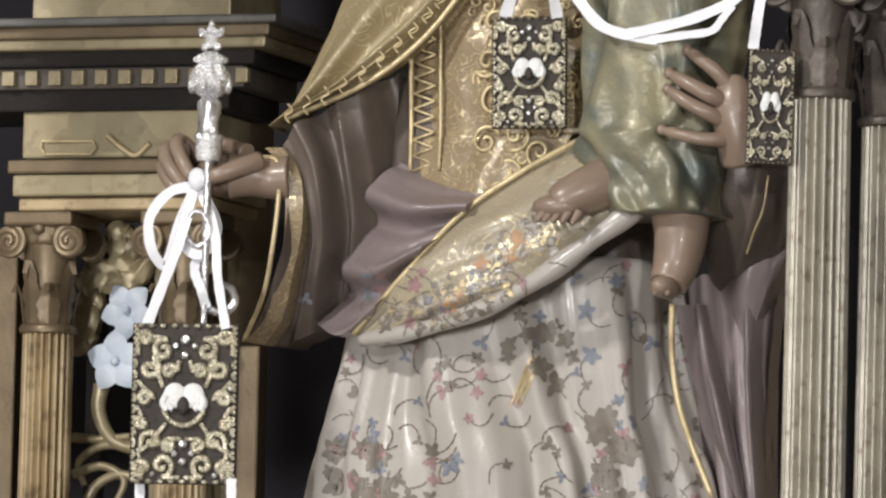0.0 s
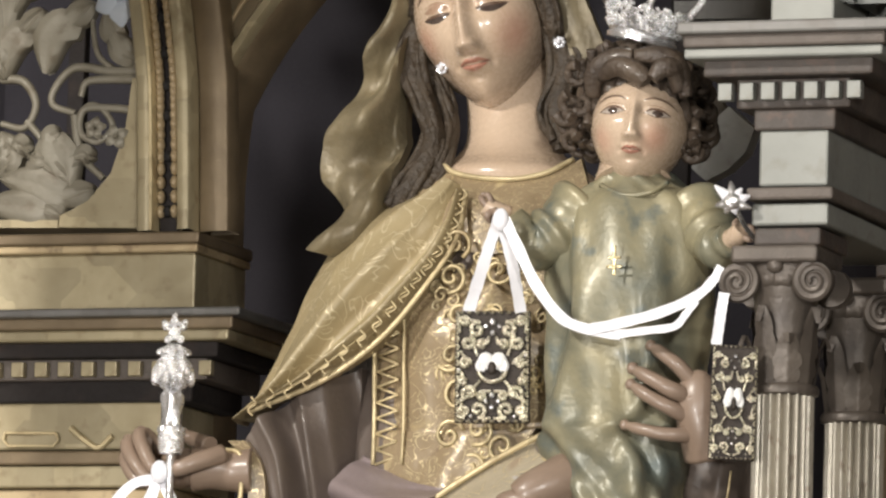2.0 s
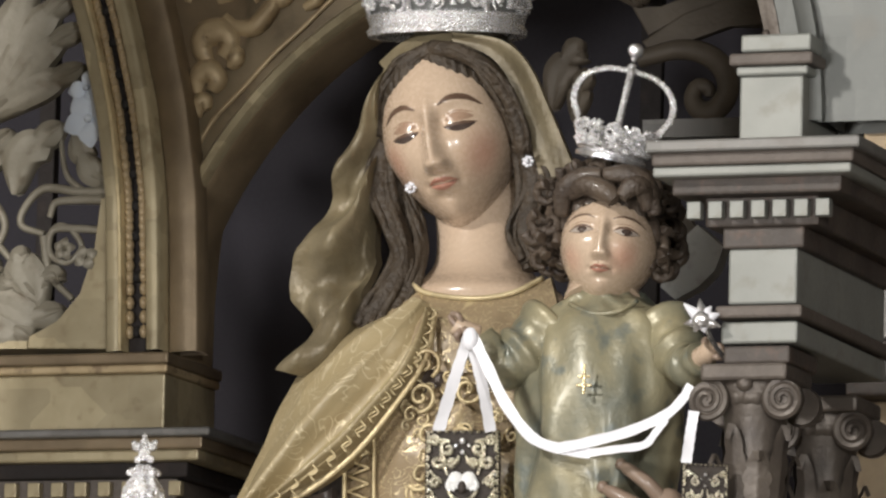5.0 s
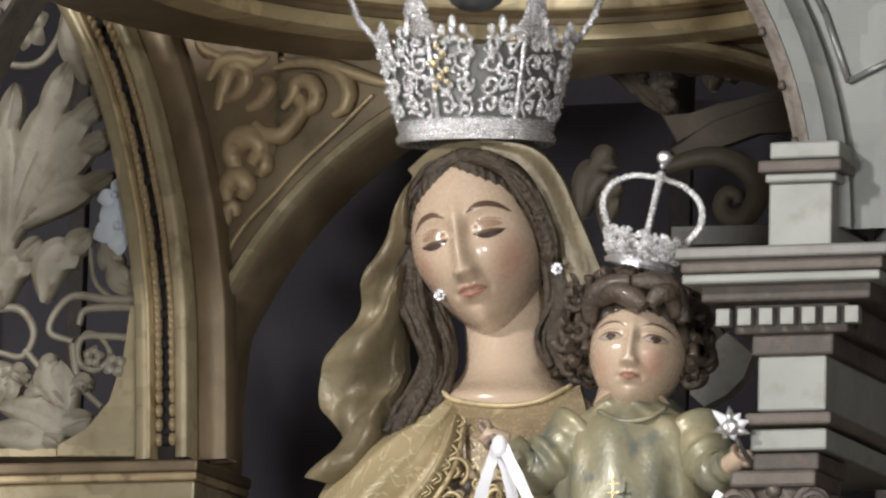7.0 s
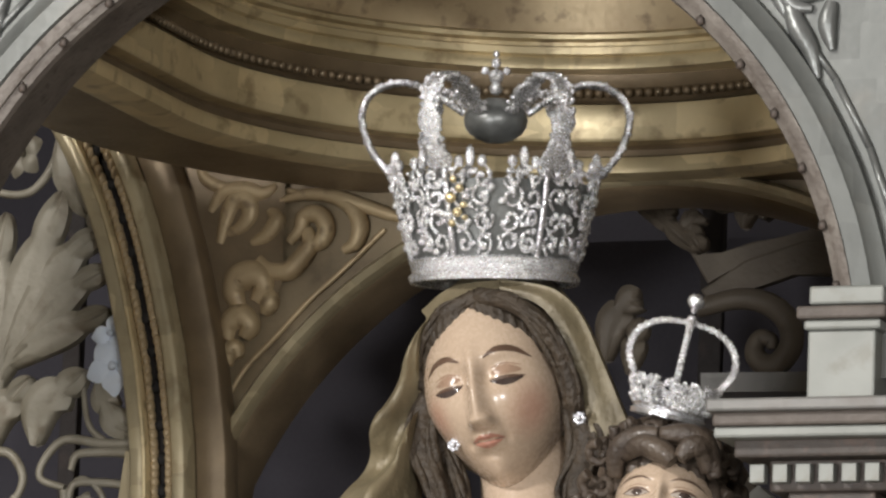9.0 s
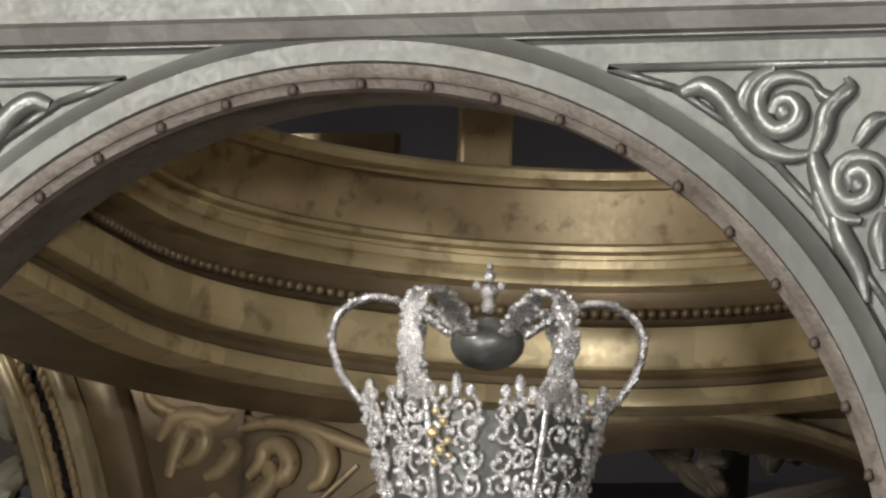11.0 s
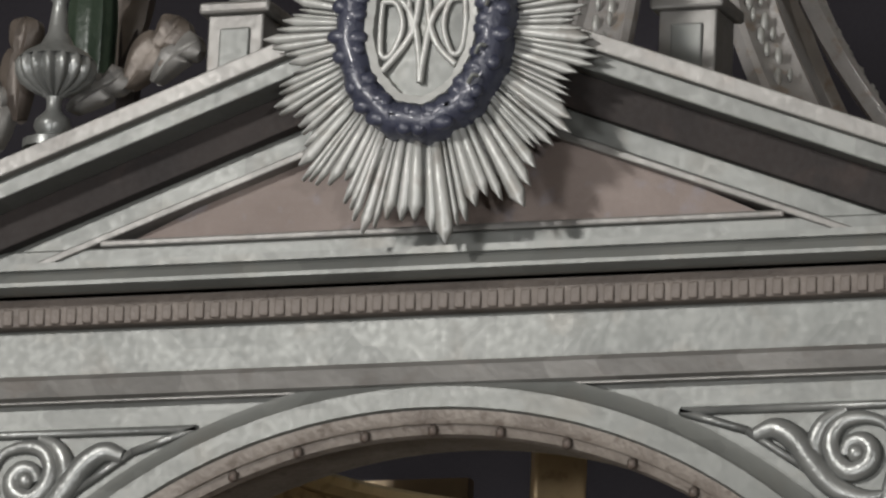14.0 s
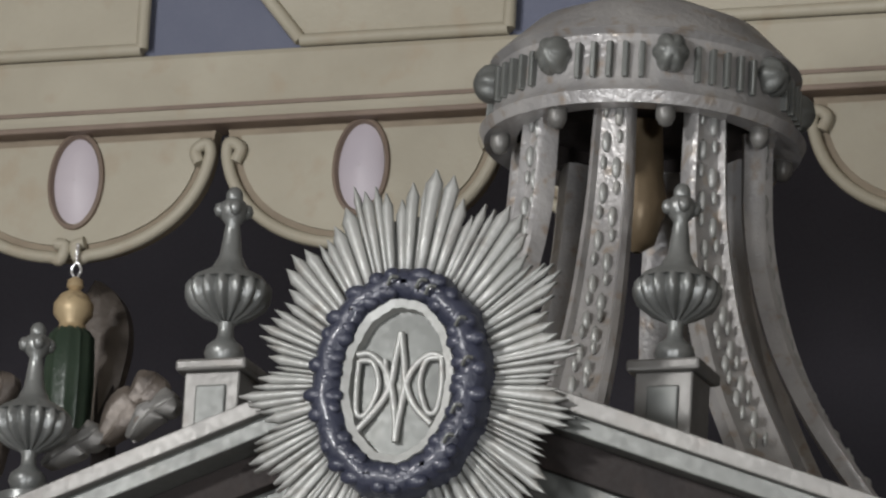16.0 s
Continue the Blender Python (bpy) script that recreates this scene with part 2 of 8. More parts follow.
rouge(SKIN, (((0.020, 0.195, 3.025), 0.045), ((-0.095, 0.185, 3.010), 0.040), ((0.245, 0.045, 2.873), 0.032), ((0.172, 0.038, 2.870), 0.032)), (0.56, 0.27, 0.19))
# flesh colour darkened to carry the shade on hands, legs and feet
FLESH_SHADE = material("shaded_flesh_paint", (0.215, 0.155, 0.115), (0.30, 0.22, 0.165), 0.38, 0, 14, 0.08, coat=0.15)
# darker flesh that paints the shading of the upper lids and their creases
LID_SHADE = material("lid_shade_paint", (0.31, 0.20, 0.135), (0.37, 0.25, 0.175), 0.28, 0, 9, 0.04, coat=0.4)
LIPS = material("painted_lips", (0.40, 0.19, 0.135), (0.46, 0.23, 0.17), 0.3, 0, 20, 0.05, coat=0.4)
BROW = material("painted_brow", (0.10, 0.06, 0.04), (0.15, 0.09, 0.06), 0.4, 0, 20, 0.05)
EYE = material("painted_eye", (0.05, 0.035, 0.03), (0.08, 0.055, 0.045), 0.15, 0, 20, 0.0, coat=1)
EYEWHITE = material("painted_eye_white", (0.40, 0.34, 0.29), (0.46, 0.40, 0.345), 0.2, 0, 20, 0.0, coat=0.6)
HAIR = material("painted_hair", (0.026, 0.018, 0.011), (0.065, 0.046, 0.028), 0.6, 0, 40, 0.8)
HAIR_CHILD = material("painted_brown_hair", (0.045, 0.032, 0.024), (0.105, 0.078, 0.056), 0.5, 0, 30, 0.7, coat=0.2)
VEIL = material("gilt_veil", (0.10, 0.080, 0.048), (0.30, 0.25, 0.155), 0.42, 0.15, 11, 0.3, dirt=(0.16, 0.12, 0.06), dirt_amount=0.4)
MANTLE = brocade("gold_brocade", (0.37, 0.295, 0.165), (0.45, 0.365, 0.21), (0.27, 0.205, 0.11), (0.58, 0.50, 0.33), 24, 0.35, 0.42, 0.4)
SLEEVE = material("dark_brown_cloth", (0.085, 0.065, 0.055), (0.15, 0.12, 0.10), 0.45, 0, 10, 0.15, coat=0.1)
MAUVE = material("mauve_cloth", (0.20, 0.155, 0.155), (0.315, 0.262, 0.258), 0.38, 0, 8, 0.15, coat=0.15)
SKIRT = material("white_flowered_silk", (0.40, 0.365, 0.33), (0.49, 0.455, 0.415), 0.34, 0, 10, 0.10, coat=0.15)
SPRIG = material("grey_brown_painted_sprig", (0.15, 0.125, 0.10), (0.25, 0.215, 0.18), 0.42, 0, 40, 0.1)
SPRIG_BLUE = material("slate_blue_painted_sprig", (0.17, 0.185, 0.23), (0.27, 0.285, 0.33), 0.42, 0, 40, 0.1)
SPRIG_ROSE = material("dull_rose_painted_sprig", (0.30, 0.17, 0.175), (0.40, 0.27, 0.27), 0.42, 0, 40, 0.1)
SASH = brocade("gilt_flowered_silk", (0.40, 0.345, 0.25), (0.34, 0.225, 0.14), (0.22, 0.205, 0.17), (0.62, 0.54, 0.37), 26, 0.42, 0.34, 0.6)
PANEL = brocade("gilt_habit_panel", (0.30, 0.225, 0.135), (0.44, 0.35, 0.20), (0.20, 0.14, 0.085), (0.66, 0.55, 0.34), 46, 0.5, 0.34, 0.7)
GREEN = material("sea_green_gilt_cloth", (0.105, 0.118, 0.098), (0.36, 0.315, 0.19), 0.38, 0.15, 11, 0.18, 0.36, dirt=(0.10, 0.125, 0.12), dirt_amount=0.7, coat=0.08)
ORANGE = material("orange_flower", (0.40, 0.22, 0.11), (0.48, 0.29, 0.16), 0.5, 0, 40, 0.1)
GREENDARK = material("dark_green_enamel", (0.02, 0.035, 0.022), (0.04, 0.06, 0.04), 0.35, 0, 20, 0.2)


# ---- mesh helpers
def part(name, bm, mats, parent=None, label="", smooth=False):
    me = bpy.data.meshes.new(name)
    bmesh.ops.recalc_face_normals(bm, faces=bm.faces)
    if smooth:
        for f in bm.faces:
            f.smooth = True
    bm.to_mesh(me)
    bm.free()
    for m in (mats if isinstance(mats, (list, tuple)) else [mats]):
        me.materials.append(m)
    if smooth:
        me.set_sharp_from_angle(angle=radians(50))
    ob = new(name, me)
    ob.parent = parent
    if label:
        ob["label"] = label
    return ob


def thing(name, label, category, at=(0, 0, 0), group="", kind=""):
    ob = new(name)
    ob.location = at
    ob.empty_display_size = 0.02
    bpy.context.view_layer.update()
    return tagged(ob, label, category, group, kind)


def under(ob, parent):
    """Parent ob with its mesh left in world coordinates."""
    ob.parent = parent
    ob.matrix_parent_inverse = Matrix.Translation(parent.location).inverted()
    return ob


def put(name, bm, mats, parent, label="", smooth=False):
    return under(part(name, bm, mats, None, label, smooth), parent)


def box(bm, x0, x1, y0, y1, z0, z1, bevel=0.0, mat=0):
    vs = [bm.verts.new((x, y, z)) for x in (x0, x1) for y in (y0, y1) for z in (z0, z1)]
    fs = [bm.faces.new([vs[i] for i in f]) for f in ((0, 1, 3, 2), (4, 6, 7, 5), (0, 4, 5, 1), (2, 3, 7, 6), (0, 2, 6, 4), (1, 5, 7, 3))]
    for f in fs:
        f.material_index = mat
    if bevel:
        es = list({e for f in fs for e in f.edges})
        bmesh.ops.bevel(bm, geom=es, offset=bevel, segments=2, affect="EDGES", profile=0.5)
    return bm


def grid(bm, rows, closed_u=False, closed_v=False, mat=0):
    """A skin over rows of points, all rows of one length."""
    vs = [[bm.verts.new(p) for p in r] for r in rows]
    nr, nc = len(vs), len(vs[0])
    for i in range(nr if closed_v else nr - 1):
        for j in range(nc if closed_u else nc - 1):
            a, b, c, d = vs[i][j], vs[i][(j + 1) % nc], vs[(i + 1) % nr][(j + 1) % nc], vs[(i + 1) % nr][j]
            f = bm.faces.new((a, b, c, d))
            f.material_index = mat
            f.smooth = True
    return vs


def run(bm, profile, x0, x1, mat=0):
    """A moulding along x: profile of (y, z), closed."""
    grid(bm, [[(x, y, z) for y, z in profile] for x in (x0, x1)], closed_u=True, mat=mat)
    n = len(profile)
    for x, o in ((x0, 0), (x1, n)):
        vs = [bm.verts.new((x, y, z)) for y, z in profile]
        bm.faces.new(vs).material_index = mat
    for f in bm.faces:
        f.smooth = False
    return bm


def prism(bm, outline, y0, y1, mat=0, round_edge=0.0):
    """A board cut to an outline of (x, z) in the facade's plane, from y0 (front) to y1 (back)."""
    a = [bm.verts.new((x, y0, z)) for x, z in outline]
    b = [bm.verts.new((x, y1, z)) for x, z in outline]
    n = len(a)
    fs = [bm.faces.new(a), bm.faces.new(b[::-1])]
    for i in range(n):
        fs.append(bm.faces.new((a[i], b[i], b[(i + 1) % n], a[(i + 1) % n])))
    for f in fs:
        f.material_index = mat
    if round_edge:
        bmesh.ops.bevel(bm, geom=list(fs[0].edges), offset=round_edge, segments=2, affect="EDGES", profile=0.5)
    return bm


def lathe(bm, profile, at=(0, 0, 0), seg=32, a0=0.0, a1=360.0, mat=0, flute=0, depth=0.0, zs=(-1e9, 1e9)):
    """Turned piece: profile of (radius, z). flute: number of hollows of that depth between the heights zs."""
    whole = a1 - a0 >= 359.9
    count = seg if whole else seg + 1
    rows = []
    for r, z in profile:
        row = []
        for i in range(count):
            a = radians(a0 + (a1 - a0) * i / seg)
            q = r
            if flute and zs[0] <= z <= zs[1]:
                q = r - depth * (0.5 + 0.5 * math.cos(flute * a)) ** 1.5
            row.append((at[0] + q * math.cos(a), at[1] + q * math.sin(a), at[2] + z))
        rows.append(row)
    grid(bm, rows, closed_u=whole, mat=mat)
    return bm


def spline(pts, n):
    """Smooth curve of n points through pts (Catmull-Rom)."""
    p = [Vector(q) for q in pts]
    if len(p) == 2:
        return [p[0].lerp(p[1], i / (n - 1)) for i in range(n)]
    p = [2 * p[0] - p[1]] + p + [2 * p[-1] - p[-2]]
    out = []
    for i in range(n):
        s = i / (n - 1) * (len(p) - 3)
        k = min(int(s), len(p) - 4)
        u = s - k
        a, b, c, d = p[k:k + 4]
        out.append(0.5 * (2 * b + (c - a) * u + (2 * a - 5 * b + 4 * c - d) * u * u + (3 * b - a - 3 * c + d) * u ** 3))
    return out


def tube(bm, pts, radius, seg=8, n=0, mat=0, flat=1.0, ends=True):
    """A round rod along a curve; radius: a number or a function of 0..1. flat squeezes it in depth."""
    c = spline(pts, n or max(8, 6 * len(pts)))
    rows = []
    for i, p in enumerate(c):
        d = (c[min(i + 1, len(c) - 1)] - c[max(i - 1, 0)]).normalized()
        side = d.cross(Vector((0, 1, 0)))
        side = side.normalized() if side.length > 1e-4 else Vector((1, 0, 0))
        up = side.cross(d).normalized()
        r = radius(i / (len(c) - 1)) if callable(radius) else radius
        rows.append([p + side * (r * math.cos(2 * math.pi * k / seg)) + up * (r * flat * math.sin(2 * math.pi * k / seg)) for k in range(seg)])
    vs = grid(bm, rows, closed_u=True, mat=mat)
    if ends:
        for r in (vs[0], vs[-1]):
            bm.faces.new(r).material_index = mat
    return bm


def ball(bm, at, rx, ry=None, rz=None, seg=12, mat=0):
    ry, rz = ry or rx, rz or rx
    rows = []
    for i in range(1, seg // 2):
        a = math.pi * i / (seg // 2)
        rows.append([(at[0] + rx * math.sin(a) * math.cos(2 * math.pi * k / seg), at[1] + ry * math.sin(a) * math.sin(2 * math.pi * k / seg), at[2] + rz * math.cos(a)) for k in range(seg)])
    vs = grid(bm, rows, closed_u=True, mat=mat)
    for r, z in ((vs[0], rz), (vs[-1], -rz)):
        t = bm.verts.new((at[0], at[1], at[2] + z))
        for k in range(seg):
            f = bm.faces.new((r[k], r[(k + 1) % seg], t))
            f.material_index, f.smooth = mat, True
    return bm


def curl(cx, cz, r, turns, start, hand, y, n=26, tail=()):
    """Points of a spiral scroll in the facade's plane, from its eye outward, with an optional tail."""
    pts = []
    for i in range(n):
        s = i / (n - 1)
        a = radians(start) + hand * turns * 2 * math.pi * s
        q = r * (0.12 + 0.88 * s)
        pts.append((cx + q * math.cos(a), y, cz + q * math.sin(a)))
    return pts + [(x, y, z) for x, z in tail]


# ---- the hall round the altar
def plain(name, x0, x1, y0, y1, z0, z1, mat, label):
    ob = part(name, box(bmesh.new(), x0, x1, y0, y1, z0, z1), mat)
    return tagged(ob, label, name.split("_")[0], kind="structure")


plain("floor", -6, 6, -11, 4, -0.2, 0.0, TILE, "worn grey stone church floor")
plain("ceiling", -6, 6, -11, 4, 8.0, 8.2, PLASTER, "pale plaster church ceiling")
plain("wall_south", -6, 6, -11.2, -11, 0, 8, PLASTER, "pale plaster nave wall behind the viewer")
plain("wall_west", -6.2, -6, -11, 4, 0, 8, PLASTER, "pale plaster side wall of the nave")
plain("wall_east", 6, 6.2, -11, 4, 0, 8, PLASTER, "pale plaster side wall of the nave")
# near-black colour on wall and niche board stands in for unlit depth
plain("wall_north", -6, 6, 3.8, 4, 0, 8, DARK, "wall behind the altar shrine, painted near black as if unlit")
plain("altar_base", -1.7, 1.7, -0.25, 1.8, 0, 1.55, BRONZE, "dark gilt altar base under the shrine")
plain("niche_back", -1.3, 1.3, 1.75, 1.79, 1.55, 3.5, DARK, "near-black board standing in for the unlit hollow behind the statue")

# ---- shrine: the silvered front arch
LINING = material("worn_arch_lining", (0.12, 0.10, 0.085), (0.21, 0.185, 0.16), 0.5, 0.2, 30, 0.3, dirt=(0.09, 0.07, 0.055), dirt_amount=0.7)
CX, CZ, RI, RO = -0.105, 3.016, 0.548, 0.597
AX, AY = -0.105, 0.57          # axis of the crown of ribs
shrine = thing("shrine_front", "silvered carved shrine front with round arch and pediment", "shrine front", (CX, 0, 1.55))


def arc(r, a0, a1, n):
    return [(CX + r * math.cos(radians(a0 + (a1 - a0) * i / n)), CZ + r * math.sin(radians(a0 + (a1 - a0) * i / n))) for i in range(n + 1)]


Z_ARCH = 3.597
X0, X1 = -1.05, 0.80
bm = bmesh.new()
inner, rect = arc(RO - 0.01, 0, 180, 64), []
for x, z in inner:
    dx, dz = x - CX, z - CZ
    k = min([(Z_ARCH - CZ) / dz if dz > 1e-6 else 1e9, (X1 - CX) / dx if dx > 1e-6 else 1e9, (X0 - CX) / dx if dx < -1e-6 else 1e9])
    rect.append((CX + dx * k, CZ + dz * k))
for y in (0.0, 0.09):
    grid(bm, [[(x, y, z) for x, z in inner], [(x, y, z) for x, z in rect]])
for f in bm.faces:
    f.smooth = False
put("spandrel_wall", bm, SILVER, shrine)
# archivolt: stepped mouldings swept round the arch
bm = bmesh.new()
prof = ((RO + 0.002, 0.0), (RO + 0.002, -0.012), (RO - 0.012, -0.016), (RO - 0.016, -0.022), (RI + 0.013, -0.024), (RI + 0.011, -0.016), (RI + 0.004, -0.012), (RI + 0.004, 0.10), (RO, 0.10))
grid(bm, [[(CX + r * math.cos(radians(180 * i / 72)), y, CZ + r * math.sin(radians(180 * i / 72))) for r, y in prof] for i in range(73)], closed_u=True)
put("archivolt", bm, SILVER, shrine, smooth=True)
bm = bmesh.new()
grid(bm, [[(CX + r * math.cos(radians(180 * i / 72)), y, CZ + r * math.sin(radians(180 * i / 72))) for r, y in ((RI + 0.011, -0.0200), (RI + 0.002, -0.018), (RI - 0.0015, -0.016), (RI - 0.0015, 0.099), (RI + 0.002, 0.099), (RI + 0.002, -0.01))] for i in range(73)], closed_u=True)
put("arch_lining", bm, LINING, shrine, "brownish worn silver lining of the arch", smooth=True)
bm = bmesh.new()
grid(bm, [[(CX + (RI - d) * math.cos(radians(180 * i / 72)), y, CZ + (RI - d) * math.sin(radians(180 * i / 72))) for d, y in ((0.001, -0.012), (0.010, -0.008), (0.012, 0.0), (0.002, 0.004))] for i in range(73)], closed_u=True)
put("soffit_bead", bm, LINING, shrine, "dull worn edge of the arch", smooth=True)
# dark balls stand in for the shaded notches under the arch's rim
notch_dot = None
for i in range(25):
    a = radians(3.5 + 7.2 * i)
    bm = ball(bmesh.new(), (0, 0, 0), 0.0058, 0.004, 0.0066, 6)
    ob = notch_dot and new("notch_dot", notch_dot.data) or part("notch_dot", bm, UMBER)
    notch_dot = notch_dot or ob
    under(ob, shrine).location = (CX + (RI - 0.007) * math.cos(a), -0.012, CZ + (RI - 0.007) * math.sin(a))


def band(name, y, za, zb, mat, back=0.10, x0=X0, x1=X1, bevel=0.002, label=""):
    return put(name, box(bmesh.new(), x0, x1, y, back, za, zb, bevel), mat, shrine, label)


ZA1 = 3.599
ZA2 = 3.622
ZF = 3.671
ZD0, ZD1 = 3.672, 3.696
ZC0, ZC1, ZC2, ZC3 = 3.699, 3.703, 3.719, 3.727
bm = run(bmesh.new(), ((0.1, Z_ARCH), (-0.012, Z_ARCH), (-0.012, ZA1), (-0.02, ZA1 + 0.002), (-0.026, ZA2 - 0.006), (-0.02, ZA2), (0.1, ZA2)), X0, X1)
put("architrave", bm, SILVER_DULL, shrine)
band("frieze", -0.004, ZA2, ZF, SILVER)
bm = run(bmesh.new(), ((0.1, ZF), (-0.016, ZF), (-0.018, ZD0), (-0.012, ZD0 + 0.001), (-0.014, ZD1 + 0.004), (-0.022, ZD1 + 0.008), (-0.028, ZC0), (0.1, ZC0)), X0, X1)
put("bed_moulding", bm, BROWN, shrine, "dark brown moulding under the cornice")
tooth = None
for i in range(112):
    bm = tooth or box(bmesh.new(), -0.0052, 0.0052, -0.0028, 0.0, 0.0, 0.016, 0.0014)
    ob = new("dentil", tooth.data) if tooth else part("dentil", bm, BROWN)
    tooth = tooth or ob
    under(ob, shrine).location = (X0 + 0.01 + i * 0.0165, -0.012, ZD0 + 0.002)
bm = run(bmesh.new(), ((0.1, ZC0), (-0.038, ZC0), (-0.050, ZC1), (-0.050, ZC1 + (ZC2 - ZC1) * 0.25), (-0.046, ZC1 + (ZC2 - ZC1) * 0.75), (-0.042, ZC2), (-0.046, ZC2 + 0.001), (-0.046, ZC3), (0.1, ZC3)), X0, X1)
put("cornice", bm, SILVER, shrine)

# pediment
PB = ZC3
PL, PR = (-0.453, -0.010, 3.755), (0.235, -0.010, 3.749)
SLOPE = 3.831 - 3.755
SLOPE /= (-0.245) - (-0.453)
HALF, MX, BZ = (PR[0] - PL[0]) / 2, (PL[0] + PR[0]) / 2, (PL[2] + PR[2]) / 2
U = 1 / 1913.0


def chevron(name, lo, hi, y, mat, label="", back=0.1):
    """A raking band on both slopes, between heights lo and hi above the inner triangle."""
    for s, nm in ((-1, name), (1, name)):
        out = []
        for h in (lo, hi):
            top = BZ + SLOPE * HALF + h
            zlow = PB if h == lo else PB
            run_ = (top - zlow) / SLOPE
            reach = min(run_, 1.0)
            out.append(((MX, top), (MX + s * reach, top - SLOPE * reach)))
        o = [out[0][0], out[0][1], out[1][1], out[1][0]]
        put(nm, prism(bmesh.new(), o, y, back, round_edge=0.0015), mat, shrine, label)


put("tympanum", prism(bmesh.new(), [(MX - HALF - 0.04, PB), (MX + HALF + 0.04, PB), (MX, BZ + SLOPE * HALF + 0.02)], 0.0, 0.05), TYMPAN, shrine, "reddish brown painted tympanum")
band("pediment_foot", -0.0125, PB, BZ - 0.004, SILVER, x0=MX - HALF - 0.16, x1=MX + HALF + 0.16)
band("pediment_fillet", -0.016, BZ - 0.004, BZ + 0.003, SILVER_DULL, x0=MX - HALF, x1=MX + HALF)
chevron("raking_fillet", 0.0, 15 * U, -0.016, SILVER_DULL)
chevron("raking_frieze", 16 * U, 60 * U, -0.010, SILVER)
chevron("raking_bed", 60 * U, 130 * U, -0.024, DEEP_BROWN, "dark brown raking moulding")
chevron("raking_corona", 130 * U, 166 * U, -0.06, SILVER)
chevron("raking_cyma", 166 * U, 200 * U, -0.07, SILVER_DULL, back=0.14)

# spandrel frames with carved scrolls
for s in (-1, 1):
    bm = bmesh.new()
    zt = 3.569
    xa = 0.137 - CX
    out = [(CX + s * xa, zt), (CX + s * 0.66, zt), (CX + s * 0.66, CZ + 0.2)]
    rim = [(CX + s * (RO + 0.018) * math.cos(radians(a)), CZ + (RO + 0.018) * math.sin(radians(a))) for a in (16, 24, 32, 40, 48, 54, 60)]
    loop = [Vector((x, -0.002, z)) for x, z in out + rim]
    for i in range(len(loop)):
        a, b = loop[i], loop[(i + 1) % len(loop)]
        tube(bm, [a, b], 0.0042, 6, 3)
    put("spandrel_frame", bm, SILVER_DARK, shrine, "grey carved frame line")
    for pts, w in (
            ([(0.298, 3.522), (0.303, 3.533), (0.316, 3.535), (0.325, 3.524), (0.320, 3.511), (0.304, 3.506), (0.290, 3.517), (0.285, 3.536), (0.294, 3.552), (0.313, 3.557), (0.335, 3.551), (0.346, 3.534)], 0.0085),
            ([(0.211, 3.544), (0.231, 3.549), (0.251, 3.537), (0.268, 3.515), (0.288, 3.493), (0.316, 3.482), (0.340, 3.484)], 0.0105),
            ([(0.274, 3.515), (0.270, 3.536), (0.280, 3.555), (0.299, 3.565)], 0.0080),
            ([(0.340, 3.484), (0.348, 3.503), (0.352, 3.524), (0.368, 3.542), (0.373, 3.552)], 0.0090),
            ([(0.340, 3.543), (0.357, 3.534), (0.372, 3.544), (0.368, 3.555)], 0.0070),
            ([(0.340, 3.484), (0.346, 3.465), (0.355, 3.444), (0.367, 3.425), (0.389, 3.420)], 0.0100),
            ([(0.380, 3.449), (0.376, 3.462), (0.388, 3.467), (0.398, 3.456), (0.394, 3.441), (0.377, 3.437), (0.365, 3.449), (0.365, 3.468), (0.378, 3.479), (0.400, 3.477), (0.414, 3.459), (0.412, 3.432)], 0.0085),
            ([(0.362, 3.428), (0.373, 3.401), (0.388, 3.375), (0.397, 3.343)], 0.0100),
            ([(0.349, 3.460), (0.349, 3.439), (0.360, 3.412)], 0.0080),
            ([(0.380, 3.491), (0.396, 3.512), (0.412, 3.517)], 0.0080),
            ([(0.410, 3.427), (0.406, 3.401), (0.412, 3.374)], 0.0090)):
        fat = lambda u, w=w: w * (0.45 + 0.75 * math.sin(math.pi * min(1, u * 0.9 + 0.12)))
        put("scroll_carving", tube(bmesh.new(), [(CX + s * (x - CX), -0.003, z) for x, z in pts], fat, 10, 70, flat=0.8), SILVER_DARK, shrine, "tarnished silver scroll carving", smooth=True)
    for x, z in [(0.310, 3.523), (0.385, 3.453)]:
        put("scroll_eye", ball(bmesh.new(), (CX + s * (x - CX), -0.006, z), 0.009, 0.006, 0.009, 10), SILVER_DARK, shrine, "", smooth=True)

# ---- cupola: stepped gilt rings inside, open crown of ribs above
cupola = thing("cupola", "round gilded cupola with stepped mouldings, open on top", "cupola", (AX, AY, 3.3))
DX, DY = -0.128, 0.527


def plan(r):
    """The cupola's plan at radius r: a half round at the back, straight sides that run to the front arch."""
    out = [(DX + r, 0.105 + (DY - 0.105) * k / 6) for k in range(6)]
    out += [(DX + r * math.cos(math.pi * k / 90), DY + r * math.sin(math.pi * k / 90)) for k in range(91)]
    return out + [(DX - r, DY - (DY - 0.105) * k / 6) for k in range(1, 7)]


def ring(pr, mat, name, label=""):
    """A moulding of the cupola along its plan, profile of (radius, height)."""
    bm = bmesh.new()
    grid(bm, [[(x, y, z) for x, y in plan(r)] for r, z in pr])
    return put(name, bm, mat, cupola, label, smooth=True)


